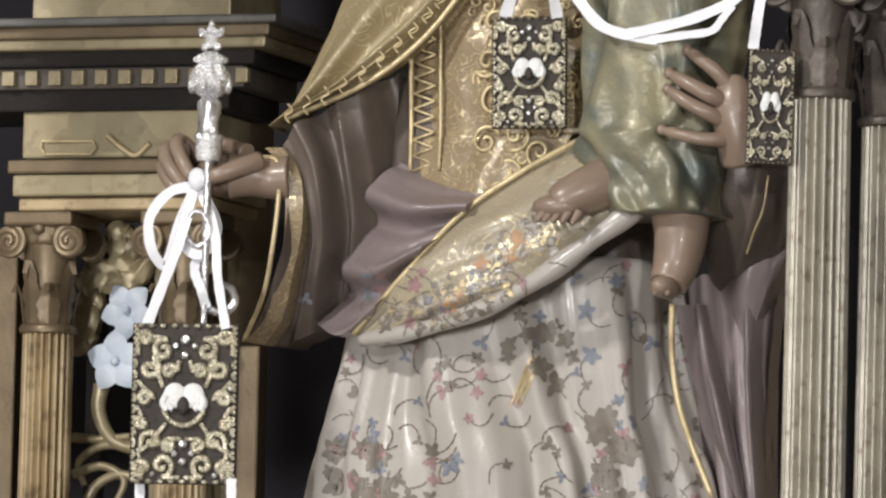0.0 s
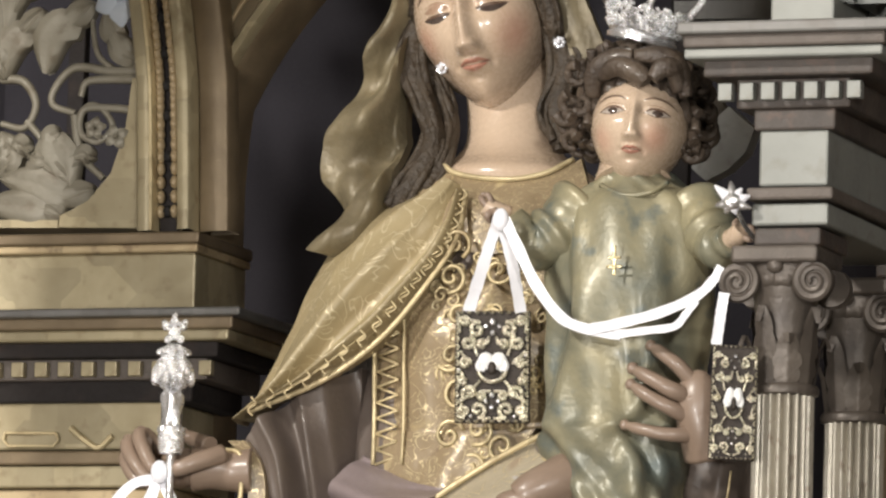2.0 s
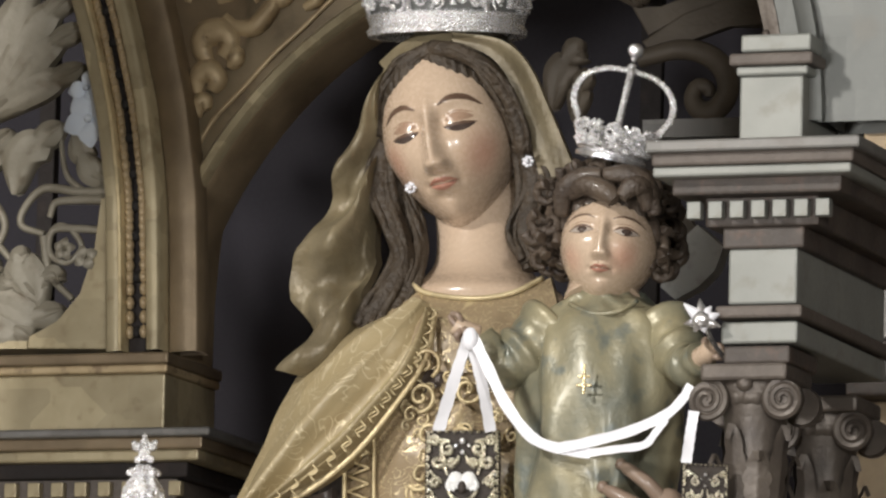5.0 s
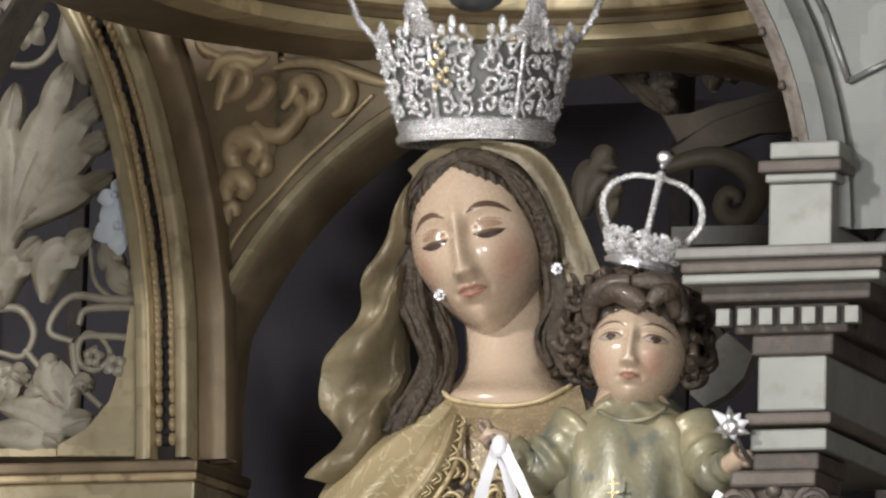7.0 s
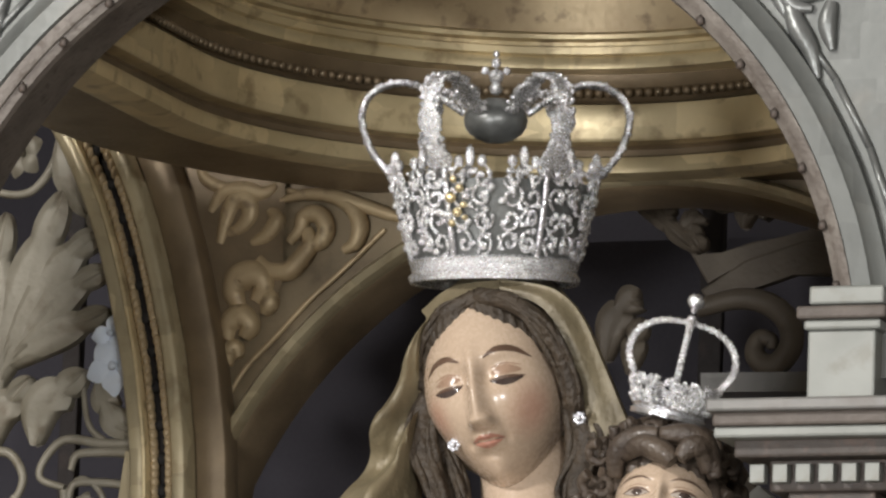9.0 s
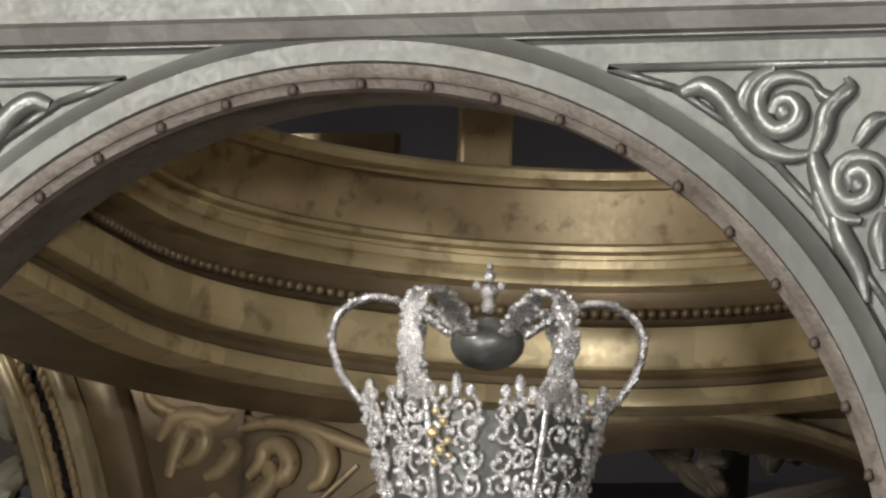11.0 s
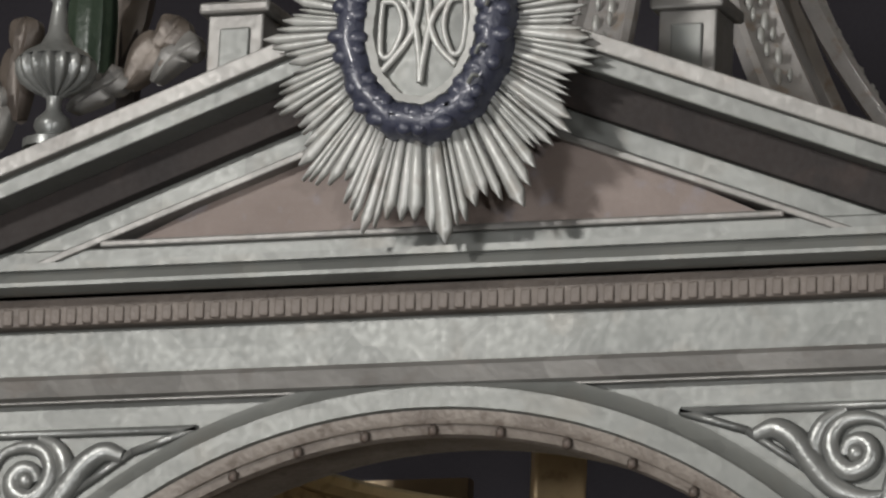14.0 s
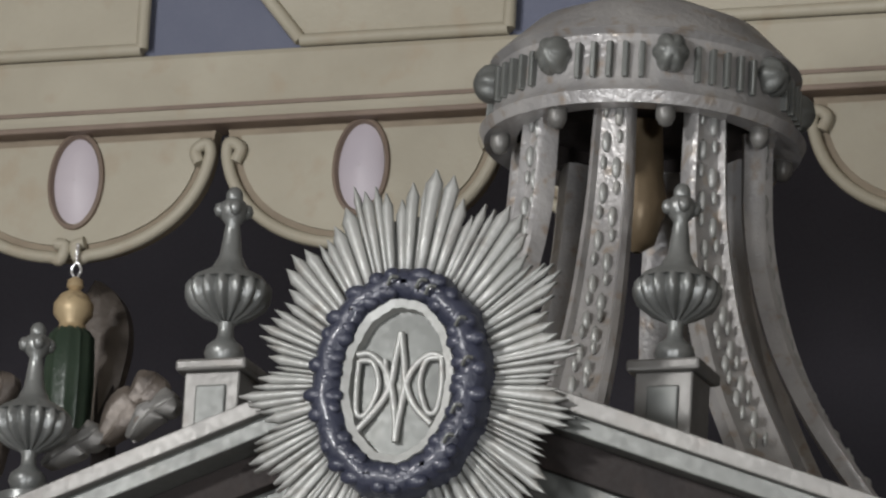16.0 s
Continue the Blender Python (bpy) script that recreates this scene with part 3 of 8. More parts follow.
ZTOP = 3.672
ring(((0.44, 3.676), (0.362, 3.676), (0.357, 3.671), (0.359, 3.663), (0.366, 3.660), (0.368, 3.656), (0.44, 3.655)), GOLD, "upper_rim", "bright gilt upper rim")
ring(((0.44, 3.655), (0.376, 3.655), (0.386, 3.600), (0.44, 3.599)), GOLD_OLD, "drum", "worn gilt drum wall")
ring(((0.44, 3.600), (0.384, 3.600), (0.379, 3.596), (0.380, 3.591), (0.392, 3.589), (0.393, 3.585), (0.386, 3.582), (0.388, 3.574), (0.394, 3.572), (0.391, 3.568), (0.393, 3.557), (0.44, 3.555)), GOLD, "drum_moulding")
ring(((0.44, 3.556), (0.424, 3.556), (0.426, 3.528), (0.418, 3.518), (0.404, 3.516), (0.44, 3.514)), BRONZE, "bead_channel", "dark brown channel with beads")
bead = None
for i in range(150):
    d = 0.0125 * i
    if d < 0.416 * math.pi:
        x, y = DX + 0.416 * math.cos(d / 0.416), DY + 0.416 * math.sin(d / 0.416)
    else:
        x, y = DX - 0.416, DY - (d - 0.416 * math.pi)
    if y < 0.115:
        break
    ob = new("bead", bead.data) if bead else part("bead", ball(bmesh.new(), (0, 0, 0), 0.0064, 0.0064, 0.0064, 8), BRONZE)
    bead = bead or ob
    under(ob, cupola).location = (x, y, 3.5315)
ring(((0.44, 3.515), (0.406, 3.515), (0.404, 3.510), (0.407, 3.500), (0.405, 3.474), (0.408, 3.470), (0.44, 3.469)), GOLD, "lower_moulding")
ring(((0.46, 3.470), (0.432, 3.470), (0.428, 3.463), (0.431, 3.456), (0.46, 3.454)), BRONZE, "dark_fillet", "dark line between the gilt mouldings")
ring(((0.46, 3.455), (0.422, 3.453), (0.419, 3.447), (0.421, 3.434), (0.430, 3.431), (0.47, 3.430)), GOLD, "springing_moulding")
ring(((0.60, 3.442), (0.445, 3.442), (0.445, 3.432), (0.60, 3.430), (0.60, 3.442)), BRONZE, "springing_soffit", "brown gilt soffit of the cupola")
# ring added behind the opening, coloured dark so it looks unlit
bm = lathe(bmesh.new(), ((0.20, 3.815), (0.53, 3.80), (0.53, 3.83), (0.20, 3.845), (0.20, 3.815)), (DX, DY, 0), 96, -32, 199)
put("dark_backing_ring", bm, DEEP_BROWN, cupola, "dark ring added so the cupola's opening looks unlit", True)
# window posts of the drum
for k, a in enumerate((116, 168, 58)):
    x, y = DX + 0.385 * math.cos(radians(a)), DY + 0.385 * math.sin(radians(a))
    bm = box(bmesh.new(), -0.028, 0.028, -0.02, 0.02, -0.005, 0.26, 0.004)
    bmesh.ops.transform(bm, matrix=pose(x, y, ZTOP, 0, 0, a + 90), verts=bm.verts)
    put("post", bm, GOLD_OLD, cupola, "worn gilt post")


# ---- columns
def column(x, y, ztop, zbase, r, mat, mat2, label):
    """Fluted shaft with a leafy scrolled capital; ztop: underside of what it carries."""
    t = thing("column", label, "column", (x, y, zbase), "shrine columns")
    h = ztop - zbase
    cap = 4.7 * r
    bm = lathe(bmesh.new(), [(r * (1.10 - 0.10 * k / 8), (h - cap) * k / 8) for k in range(9)], (0, 0, 0), 160, flute=20, depth=r * 0.20)
    part("shaft", bm, mat, t, smooth=True)
    z = h - cap
    part("neck_ring", lathe(bmesh.new(), ((r * 0.9, z - 0.002), (r * 1.12, z), (r * 1.16, z + 0.006), (r * 1.06, z + 0.011), (r * 0.9, z + 0.012)), (0, 0, 0), 32), mat2, t, smooth=True)
    part("bell", lathe(bmesh.new(), ((r * 0.9, z + 0.01), (r * 0.92, z + cap * 0.4), (r * 1.05, z + cap * 0.7), (r * 1.3, z + cap * 0.86), (r * 1.2, z + cap * 0.9)), (0, 0, 0), 32), mat2, t, smooth=True)
    part("abacus", box(bmesh.new(), -r * 1.45, r * 1.45, -r * 1.45, r * 1.45, z + cap * 0.88, z + cap, 0.004), mat2, t)
    for k in range(8):
        a = 2 * math.pi * (k + 0.5) / 8
        low = k % 2 == 0
        top = cap * (0.40 if low else 0.62)
        rows = []
        for i in range(15):
            u = i / 14
            w = r * 0.46 * math.sin(math.pi * min(1, 0.22 + 0.74 * u)) * (0.78 + 0.22 * abs(math.sin(u * 11))) + 0.001
            out = r * (1.00 + 0.26 * u + 0.75 * max(0, u - 0.62) ** 1.1)
            zz = z + 0.010 + top * (u if u < 0.86 else 0.86 - (u - 0.86) * 1.3)
            rows.append([(out * math.cos(a) * (1 - 0.10 * abs(q)) - q * w * math.sin(a), out * math.sin(a) * (1 - 0.10 * abs(q)) + q * w * math.cos(a), zz - 0.10 * w * abs(q)) for q in (-1, -0.6, -0.15, 0, 0.15, 0.6, 1)])
        bm = bmesh.new()
        grid(bm, rows)
        part("acanthus_leaf", bm, mat2, t, smooth=True)
    part("echinus", lathe(bmesh.new(), ((r * 0.9, z + cap * 0.70), (r * 1.18, z + cap * 0.73), (r * 1.25, z + cap * 0.79), (r * 1.15, z + cap * 0.84), (r * 0.9, z + cap * 0.85)), (0, 0, 0), 48, flute=18, depth=r * 0.10), mat2, t, smooth=True)
    for front in (-1, 1):
        for side in (-1, 1):
            bm = bmesh.new()
            c = Vector((side * r * 1.28, front * r * 1.10, z + cap * 0.755))
            pts = []
            for i in range(40):
                u = i / 39
                w = math.pi / 2 + side * 2 * math.pi * 2.4 * u
                q = r * 0.66 * (1 - 0.86 * u)
                pts.append(c + Vector((q * math.cos(w), front * r * 0.14 * u, q * math.sin(w))))
            tube(bm, [c + Vector((-side * r * 1.1, -front * r * 0.05, r * 0.70))] + pts, lambda u: r * 0.15 * (1 - 0.4 * u), 7, 110)
            lathe(bm, ((0.001, -r * 0.30), (r * 0.60, -r * 0.30), (r * 0.62, 0.0), (r * 0.60, r * 0.10), (0.001, r * 0.10)), (0, 0, 0), 24)
            for v in bm.verts[-120:]:
                v.co = c + Vector((v.co.x, front * v.co.z, v.co.y))
            part("volute", bm, mat2, t, smooth=True)
    part("cap_flower", ball(bmesh.new(), (0, -r * 1.25, z + cap * 0.86), r * 0.30, r * 0.2, r * 0.26, 10), mat2, t, smooth=True)
    return t


RX, RY = 0.419, 0.0
column(RX, RY, 2.736, 1.55, 0.0352, SHAFT, CAPITAL, "fluted silver-gilt column with dark scrolled capital")
R2X = 0.412
column(R2X, 0.30, 2.737, 1.55, 0.0352, SHAFT, CAPITAL, "fluted dull gilt column standing behind another")
L1X = -0.914
L2X = -0.723
LCAP = 2.544
for x in (L1X, L2X):
    column(x, 0.93, LCAP, 1.55, 0.0330, GOLD_OLD, BRONZE, "fluted gilded column with gilt scrolled capital")


# ---- stepped entablature blocks over the columns
def layers(t, rows, yc):
    """rows: name, x0, x1, z0, z1, y front, y back, material, label."""
    for nm, x0, x1, z0, z1, y0, y1, mat, lab in rows:
        put(nm, box(bmesh.new(), x0, x1, y0, y1, z0, z1, 0.003), mat, t, lab)


ent = thing("entablature_block", "stepped silvered entablature block with dark dentil cornice over a column", "entablature", (RX, RY, 2.6))
layers(ent, [
    ("architrave", 0.395, 0.473, 2.735, 2.755, -0.05, 0.06, UMBER, ""),
    ("fascia", 0.393, 0.483, 2.757, 2.782, -0.055, 0.30, SILVER_PALE, ""),
    ("fillet", 0.389, 0.491, 2.785, 2.799, -0.065, 0.31, BROWN, ""),
    ("frieze", 0.399, 0.480, 2.802, 2.866, -0.05, 0.30, SILVER_PALE, ""),
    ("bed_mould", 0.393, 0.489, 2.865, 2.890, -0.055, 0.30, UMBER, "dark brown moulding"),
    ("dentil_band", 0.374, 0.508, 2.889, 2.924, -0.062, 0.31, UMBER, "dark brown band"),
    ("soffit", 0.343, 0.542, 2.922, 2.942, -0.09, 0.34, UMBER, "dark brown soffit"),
    ("corona", 0.326, 0.559, 2.940, 2.952, -0.11, 0.36, SILVER_PALE, ""),
    ("cyma", 0.326, 0.563, 2.952, 2.967, -0.115, 0.36, BROWN, "reddish brown moulding"),
    ("cap", 0.321, 0.573, 2.966, 2.980, -0.125, 0.37, SILVER_DULL, ""),
    ("pedestal", 0.405, 0.480, 2.981, 3.065, -0.04, 0.20, SILVER_PALE, ""),
    ("pedestal_fillet", 0.402, 0.487, 3.064, 3.075, -0.046, 0.21, SILVER_PALE, ""),
    ("pedestal_neck", 0.395, 0.494, 3.075, 3.089, -0.052, 0.21, BROWN, ""),
    ("pedestal_cap", 0.407, 0.490, 3.091, 3.111, -0.046, 0.20, SILVER_PALE, ""),
], 0)
d = None
za, zb = 2.897, 2.917
xa, xb = 0.390, 0.491
for i in range(-1, 6):
    ob = new("dentil", d.data) if d else part("dentil", box(bmesh.new(), -0.0082, 0.0082, -0.014, 0.0, 0, zb - za, 0.0012), SILVER_PALE)
    d = d or ob
    under(ob, ent).location = (xa + (xb - xa) * i / 4, -0.0622, za)
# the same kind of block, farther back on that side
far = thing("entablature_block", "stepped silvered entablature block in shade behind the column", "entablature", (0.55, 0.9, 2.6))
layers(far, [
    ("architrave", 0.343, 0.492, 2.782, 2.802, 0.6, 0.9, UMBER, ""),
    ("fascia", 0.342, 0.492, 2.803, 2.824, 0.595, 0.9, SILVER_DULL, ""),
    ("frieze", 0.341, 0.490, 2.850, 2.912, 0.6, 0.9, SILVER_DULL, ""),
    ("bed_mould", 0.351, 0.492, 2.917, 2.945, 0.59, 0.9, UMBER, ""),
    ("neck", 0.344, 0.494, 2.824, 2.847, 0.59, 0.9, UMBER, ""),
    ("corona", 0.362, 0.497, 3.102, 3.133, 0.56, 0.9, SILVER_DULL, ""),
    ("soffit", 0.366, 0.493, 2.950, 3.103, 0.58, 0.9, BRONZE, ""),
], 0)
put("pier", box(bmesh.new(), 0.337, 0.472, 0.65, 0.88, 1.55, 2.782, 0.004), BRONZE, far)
for i in range(3):
    x = 0.379 + i * 0.028
    put("dentil", box(bmesh.new(), x - 0.009, x + 0.009, 0.565, 0.58, 2.946, 2.967, 0.001), SILVER_DULL, far)

# left wing: entablature on the two gilded columns, then the carved tympanum
wing = thing("entablature_block", "gilded entablature with pale dentils on two fluted columns", "entablature", (-0.9, 0.95, 2.4))
XL = -1.45
layers(wing, [
    ("lower_fascia", -0.940, -0.673, LCAP, 2.561, 0.88, 1.05, GOLD_OLD, ""),
    ("upper_fascia", -0.945, -0.662, 2.562, 2.590, 0.87, 1.05, GOLD_PALE, ""),
    ("fillet", -0.951, -0.653, 2.591, 2.609, 0.865, 1.05, BRONZE, ""),
    ("frieze", -0.937, -0.675, 2.612, 2.673, 0.88, 1.05, GOLD_PALE, "pale gold frieze with a cartouche"),
    ("bed_mould", XL, -0.647, 2.672, 2.700, 0.87, 1.05, DEEP_BROWN, "dark brown moulding"),
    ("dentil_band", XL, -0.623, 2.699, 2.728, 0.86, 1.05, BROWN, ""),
    ("soffit", XL, -0.602, 2.726, 2.746, 0.84, 1.05, DEEP_BROWN, ""),
    ("corona", XL, -0.580, 2.745, 2.759, 0.82, 1.05, GOLD_PALE, ""),
    ("cyma", XL, -0.573, 2.759, 2.775, 0.815, 1.05, BRONZE, ""),
    ("cap", XL, -0.558, 2.774, 2.785, 0.80, 1.05, SILVER_DULL, ""),
    ("plinth", -0.937, -0.660, 2.783, 2.868, 0.90, 1.08, GOLD_PALE, "pale gold plinth"),
    ("ledge", XL, -0.654, 2.868, 2.879, 0.89, 1.08, GOLD_OLD, ""),
    ("ledge_cap", XL, -0.651, 2.879, 2.894, 0.885, 1.08, BRONZE, ""),
], 0)
tube_y = 0.876
bm = bmesh.new()
o = [(-0.907, 2.634), (-0.836, 2.633), (-0.832, 2.624), (-0.839, 2.616), (-0.902, 2.617), (-0.909, 2.625)]
for i in range(len(o)):
    a, b = o[i], o[(i + 1) % len(o)]
    tube(bm, [(a[0], tube_y, a[1]), (b[0], tube_y, b[1])], 0.002, 6, 3)
o = [(-0.816, 2.640), (-0.796, 2.624), (-0.776, 2.614), (-0.757, 2.629)]
tube(bm, [(x, tube_y, z) for x, z in o], 0.004, 6)
put("cartouche", bm, GOLD, wing, "raised gilt cartouche line", smooth=True)
d = None
za, zb = 2.703, 2.722
xa, xb = -0.946, -0.719
st = (xb - xa) / 7
for i in range(-11, 11):
    ob = new("dentil", d.data) if d else part("dentil", box(bmesh.new(), -0.0085, 0.0085, -0.013, 0.0, 0, zb - za, 0.0015), GOLD_PALE)
    d = d or ob
    under(ob, wing).location = (xa + st * i, 0.8602, za)

# carved openwork tympanum beside the bead-edged side arch
lace = thing("openwork_panel", "silver-gilt openwork panel of acanthus leaves, tendrils and flowers", "carved panel", (-0.883, 0.970, 2.912))
YP = 0.97


def leaf(pts, wid, mat=None, name="carved_leaf", y=YP, lobes=3.5, parent=None, label=""):
    """A lobed leaf along a curve of (x, z), ridged in the middle."""
    c = spline([(x, y, z) for x, z in pts], 41)
    rows = []
    for i, p in enumerate(c):
        u = i / 40
        d = (c[min(i + 1, 40)] - c[max(i - 1, 0)]).normalized()
        s = Vector((d.z, 0, -d.x))
        env = math.sin(math.pi * min(1, 0.10 + 0.90 * u)) ** 0.7
        cut = abs(math.sin(math.pi * lobes * u)) ** 0.55
        w = wid * 1.3 * env * (0.62 + 0.38 * cut) + 0.0012
        sweep = d * (w * 0.55)
        rows.append([p + s * (w * k) + sweep * k * k + Vector((0, -0.012 * (1 - abs(k)) ** 0.8 + (0.005 if abs(k) < 0.1 else 0) - 0.005 * cut * abs(k) - 0.004 * math.sin(u * 3), 0)) for k in (-1, -0.75, -0.4, -0.08, 0, 0.08, 0.4, 0.75, 1)]
                    + [p + s * (w * k) + sweep * k * k + Vector((0, 0.008, 0)) for k in (1, 0, -1)])
    bm = bmesh.new()
    grid(bm, rows, closed_u=True)
    return put(name, bm, mat or LEAF, parent or lace, label, smooth=True)


def tendril(pts, r=0.005, mat=None, y=YP, parent=None, name="tendril"):
    bm = tube(bmesh.new(), [(x, y, z) for x, z in pts], lambda u: r * (1.15 - 0.4 * u), 8, 14 * len(pts))
    return put(name, bm, mat or LEAF, parent or lace, smooth=True)


def flower(x, z, r, n, mat, y=YP - 0.012, turn=0, squeeze=1.0, parent=None, name="flower", label=""):
    bm = bmesh.new()
    for k in range(n):
        a = radians(turn) + 2 * math.pi * k / n
        rows = []
        for i in range(7):
            u = i / 6
            w = r * 0.42 * math.sin(math.pi * (0.12 + 0.85 * u)) ** 0.8
            rows.append([(x + squeeze * (r * u * math.cos(a) - w * s * math.sin(a)), y - 0.006 * math.sin(math.pi * u) + 0.004 * abs(s), z + r * u * math.sin(a) + w * s * math.cos(a)) for s in (-1, -0.4, 0.4, 1)])
        grid(bm, rows)
    ball(bm, (x, y - 0.004, z), r * 0.16, 0.006, r * 0.16, 8)
    return put(name, bm, mat, parent or lace, label, smooth=True)


flower(*[(-0.935, 3.484)][0], 0.034, 5, LEAF, turn=100, squeeze=0.8)
flower(*[(-0.806, 3.254)][0], 0.027, 3, PETAL, turn=70, label="pale blue painted petals")
flower(*[(-0.801, 3.213)][0], 0.038, 5, PETAL, turn=200, label="pale blue painted flower")
tendril([(-0.888, 3.520), (-0.896, 3.475), (-0.925, 3.438), (-0.965, 3.436), (-0.990, 3.456)], 0.006)
tendril([(-1.032, 3.496), (-1.055, 3.436), (-1.036, 3.359), (-0.992, 3.275), (-0.974, 3.221)], 0.007)
for pts, w in (
        ([(-0.967, 3.132), (-0.969, 3.253), (-0.967, 3.343), (-0.956, 3.410)], 0.020),
        ([(-0.961, 3.192), (-0.936, 3.275), (-0.908, 3.364), (-0.880, 3.437)], 0.024),
        ([(-0.958, 3.207), (-0.913, 3.289), (-0.867, 3.355), (-0.824, 3.386)], 0.019),
        ([(-0.954, 3.215), (-0.904, 3.274), (-0.858, 3.317), (-0.814, 3.337)], 0.017),
        ([(-0.954, 3.215), (-0.903, 3.247), (-0.856, 3.268), (-0.812, 3.284)], 0.017),
        ([(-0.971, 3.132), (-0.986, 3.216), (-0.993, 3.269), (-0.986, 3.312)], 0.014),
        ([(-0.888, 3.515), (-0.878, 3.477), (-0.866, 3.438), (-0.847, 3.404)], 0.017),
        ([(-0.851, 3.453), (-0.836, 3.426), (-0.829, 3.399), (-0.815, 3.361)], 0.014),
        ([(-0.966, 3.110), (-0.959, 3.147), (-0.940, 3.173), (-0.913, 3.202)], 0.018),
        ([(-0.906, 3.116), (-0.900, 3.157), (-0.876, 3.183), (-0.841, 3.208)], 0.021),
        ([(-0.821, 3.204), (-0.814, 3.173), (-0.795, 3.143), (-0.763, 3.124)], 0.014),
        ([(-0.990, 3.201), (-0.980, 3.155), (-0.962, 3.110)], 0.014),
        ([(-0.868, 2.949), (-0.877, 2.994), (-0.894, 3.024), (-0.883, 3.039)], 0.020),
        ([(-0.861, 2.971), (-0.893, 2.994), (-0.914, 3.002), (-0.922, 3.010)], 0.012), ([(-0.965, 2.981), (-0.917, 2.972), (-0.876, 2.956), (-0.832, 2.963)], 0.020),
        ([(-0.966, 3.003), (-0.950, 3.018), (-0.938, 3.021), (-0.922, 3.013)], 0.012), ([(-0.996, 2.944), (-0.940, 2.943), (-0.899, 2.938), (-0.875, 2.927)], 0.018),
        ([(-0.869, 2.979), (-0.862, 3.001), (-0.846, 3.008), (-0.838, 3.000)], 0.010), ([(-0.967, 3.041), (-0.959, 3.026), (-0.954, 3.003), (-0.969, 2.981)], 0.014)):
    leaf(pts, w, lobes=1.5 if w > 0.015 else 2.5)
for pts, r in (
        ([(-0.778, 3.118), (-0.818, 3.119), (-0.866, 3.124), (-0.893, 3.099), (-0.896, 3.076), (-0.864, 3.064)], 0.006), ([(-0.778, 3.107), (-0.818, 3.108), (-0.849, 3.105), (-0.857, 3.086)], 0.006),
        ([(-0.780, 3.066), (-0.816, 3.070), (-0.852, 3.068), (-0.855, 3.038), (-0.831, 3.026), (-0.811, 3.044), (-0.824, 3.067), (-0.844, 3.075), (-0.860, 3.060)], 0.005),
        ([(-0.864, 3.061), (-0.858, 3.023), (-0.846, 3.000), (-0.821, 2.977)], 0.006), ([(-0.970, 3.112), (-0.938, 3.107), (-0.920, 3.077), (-0.935, 3.047), (-0.968, 3.052)], 0.006),
        ([(-0.932, 3.055), (-0.911, 3.032), (-0.894, 3.009)], 0.005), ([(-0.810, 3.119), (-0.835, 3.142), (-0.844, 3.187), (-0.841, 3.209)], 0.004)):
    tendril(pts, r)
flower(*[(-0.800, 3.030)][0], 0.018, 4, LEAF, turn=30)
flower(*[(-0.831, 3.042)][0], 0.016, 5, LEAF, turn=10)
# concave pale corner board
put("corner_board", prism(bmesh.new(), [(-0.879, 2.912), (-0.878, 2.928), (-0.836, 2.946), (-0.805, 2.982), (-0.787, 3.038), (-0.782, 3.108), (-0.774, 3.108), (-0.767, 2.909)], 0.96, 1.03, round_edge=0.002), GOLD_PALE, lace, "pale gold concave corner board")
put("foot_board", prism(bmesh.new(), [(-1.088, 2.916), (-1.088, 2.927), (-0.879, 2.922), (-0.879, 2.912)], 0.96, 1.03), GOLD_PALE, lace)

# side arch edge laid in a frontal plane, shaped to fit the camera's view
pier = thing("bead_edged_side_arch", "gilded side arch edge with carved beads, flattened to fit the camera's view", "pier", (-0.715, 0.950, 2.902))
mid = [(-0.715, 2.902), (-0.718, 2.994), (-0.721, 3.061), (-0.724, 3.108), (-0.732, 3.166), (-0.741, 3.222), (-0.753, 3.273), (-0.766, 3.325), (-0.782, 3.377), (-0.802, 3.430), (-0.828, 3.484), (-0.860, 3.538), (-0.898, 3.585)]


def strip(name, d0, d1, y0, y1, mat, label=""):
    """A board that follows the arch edge's curve, between offsets d0 and d1 to the right of its channel."""
    c = spline([(x, 0, z) for x, z in mid], 60)
    rows = []
    for i, p in enumerate(c):
        d = (c[min(i + 1, 59)] - c[max(i - 1, 0)]).normalized()
        s = Vector((d.z, 0, -d.x))
        rows.append([(p + s * e) + Vector((0, y, 0)) for e, y in ((d0, y1), (d0, y0 + 0.003), (d0 + 0.003, y0), (d1 - 0.003, y0), (d1, y0 + 0.003), (d1, y1))])
    bm = bmesh.new()
    grid(bm, rows, closed_u=True)
    return put(name, bm, mat, pier, label, smooth=True)


strip("outer_fillet", -0.039, -0.018, 0.925, 0.99, GOLD_PALE)
strip("outer_bead", -0.018, -0.0155, 0.918, 0.96, GOLD)
strip("channel", -0.0165, 0.0165, 0.945, 0.99, DEEP_BROWN, "dark channel")
strip("inner_fillet", 0.016, 0.034, 0.925, 0.99, GOLD_PALE)
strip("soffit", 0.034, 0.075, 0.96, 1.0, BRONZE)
# both haunches take a darker gilt in place of the shade on them
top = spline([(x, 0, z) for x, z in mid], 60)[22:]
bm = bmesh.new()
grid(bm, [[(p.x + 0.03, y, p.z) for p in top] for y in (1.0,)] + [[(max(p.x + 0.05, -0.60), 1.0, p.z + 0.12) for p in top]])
put("haunch", bm, BRONZE, pier, "plain gilt haunch above the bead-edged arch, darkened for shade")
put("upper_haunch", prism(bmesh.new(), [(-0.732, 3.377), (-0.752, 3.43), (-0.778, 3.484), (-0.81, 3.538), (-0.848, 3.585), (-0.90, 3.75), (-0.45, 3.75), (-0.45, 3.40)], 1.012, 1.03), BRONZE, pier, "plain gilt wall of the side arch, darkened for shade")
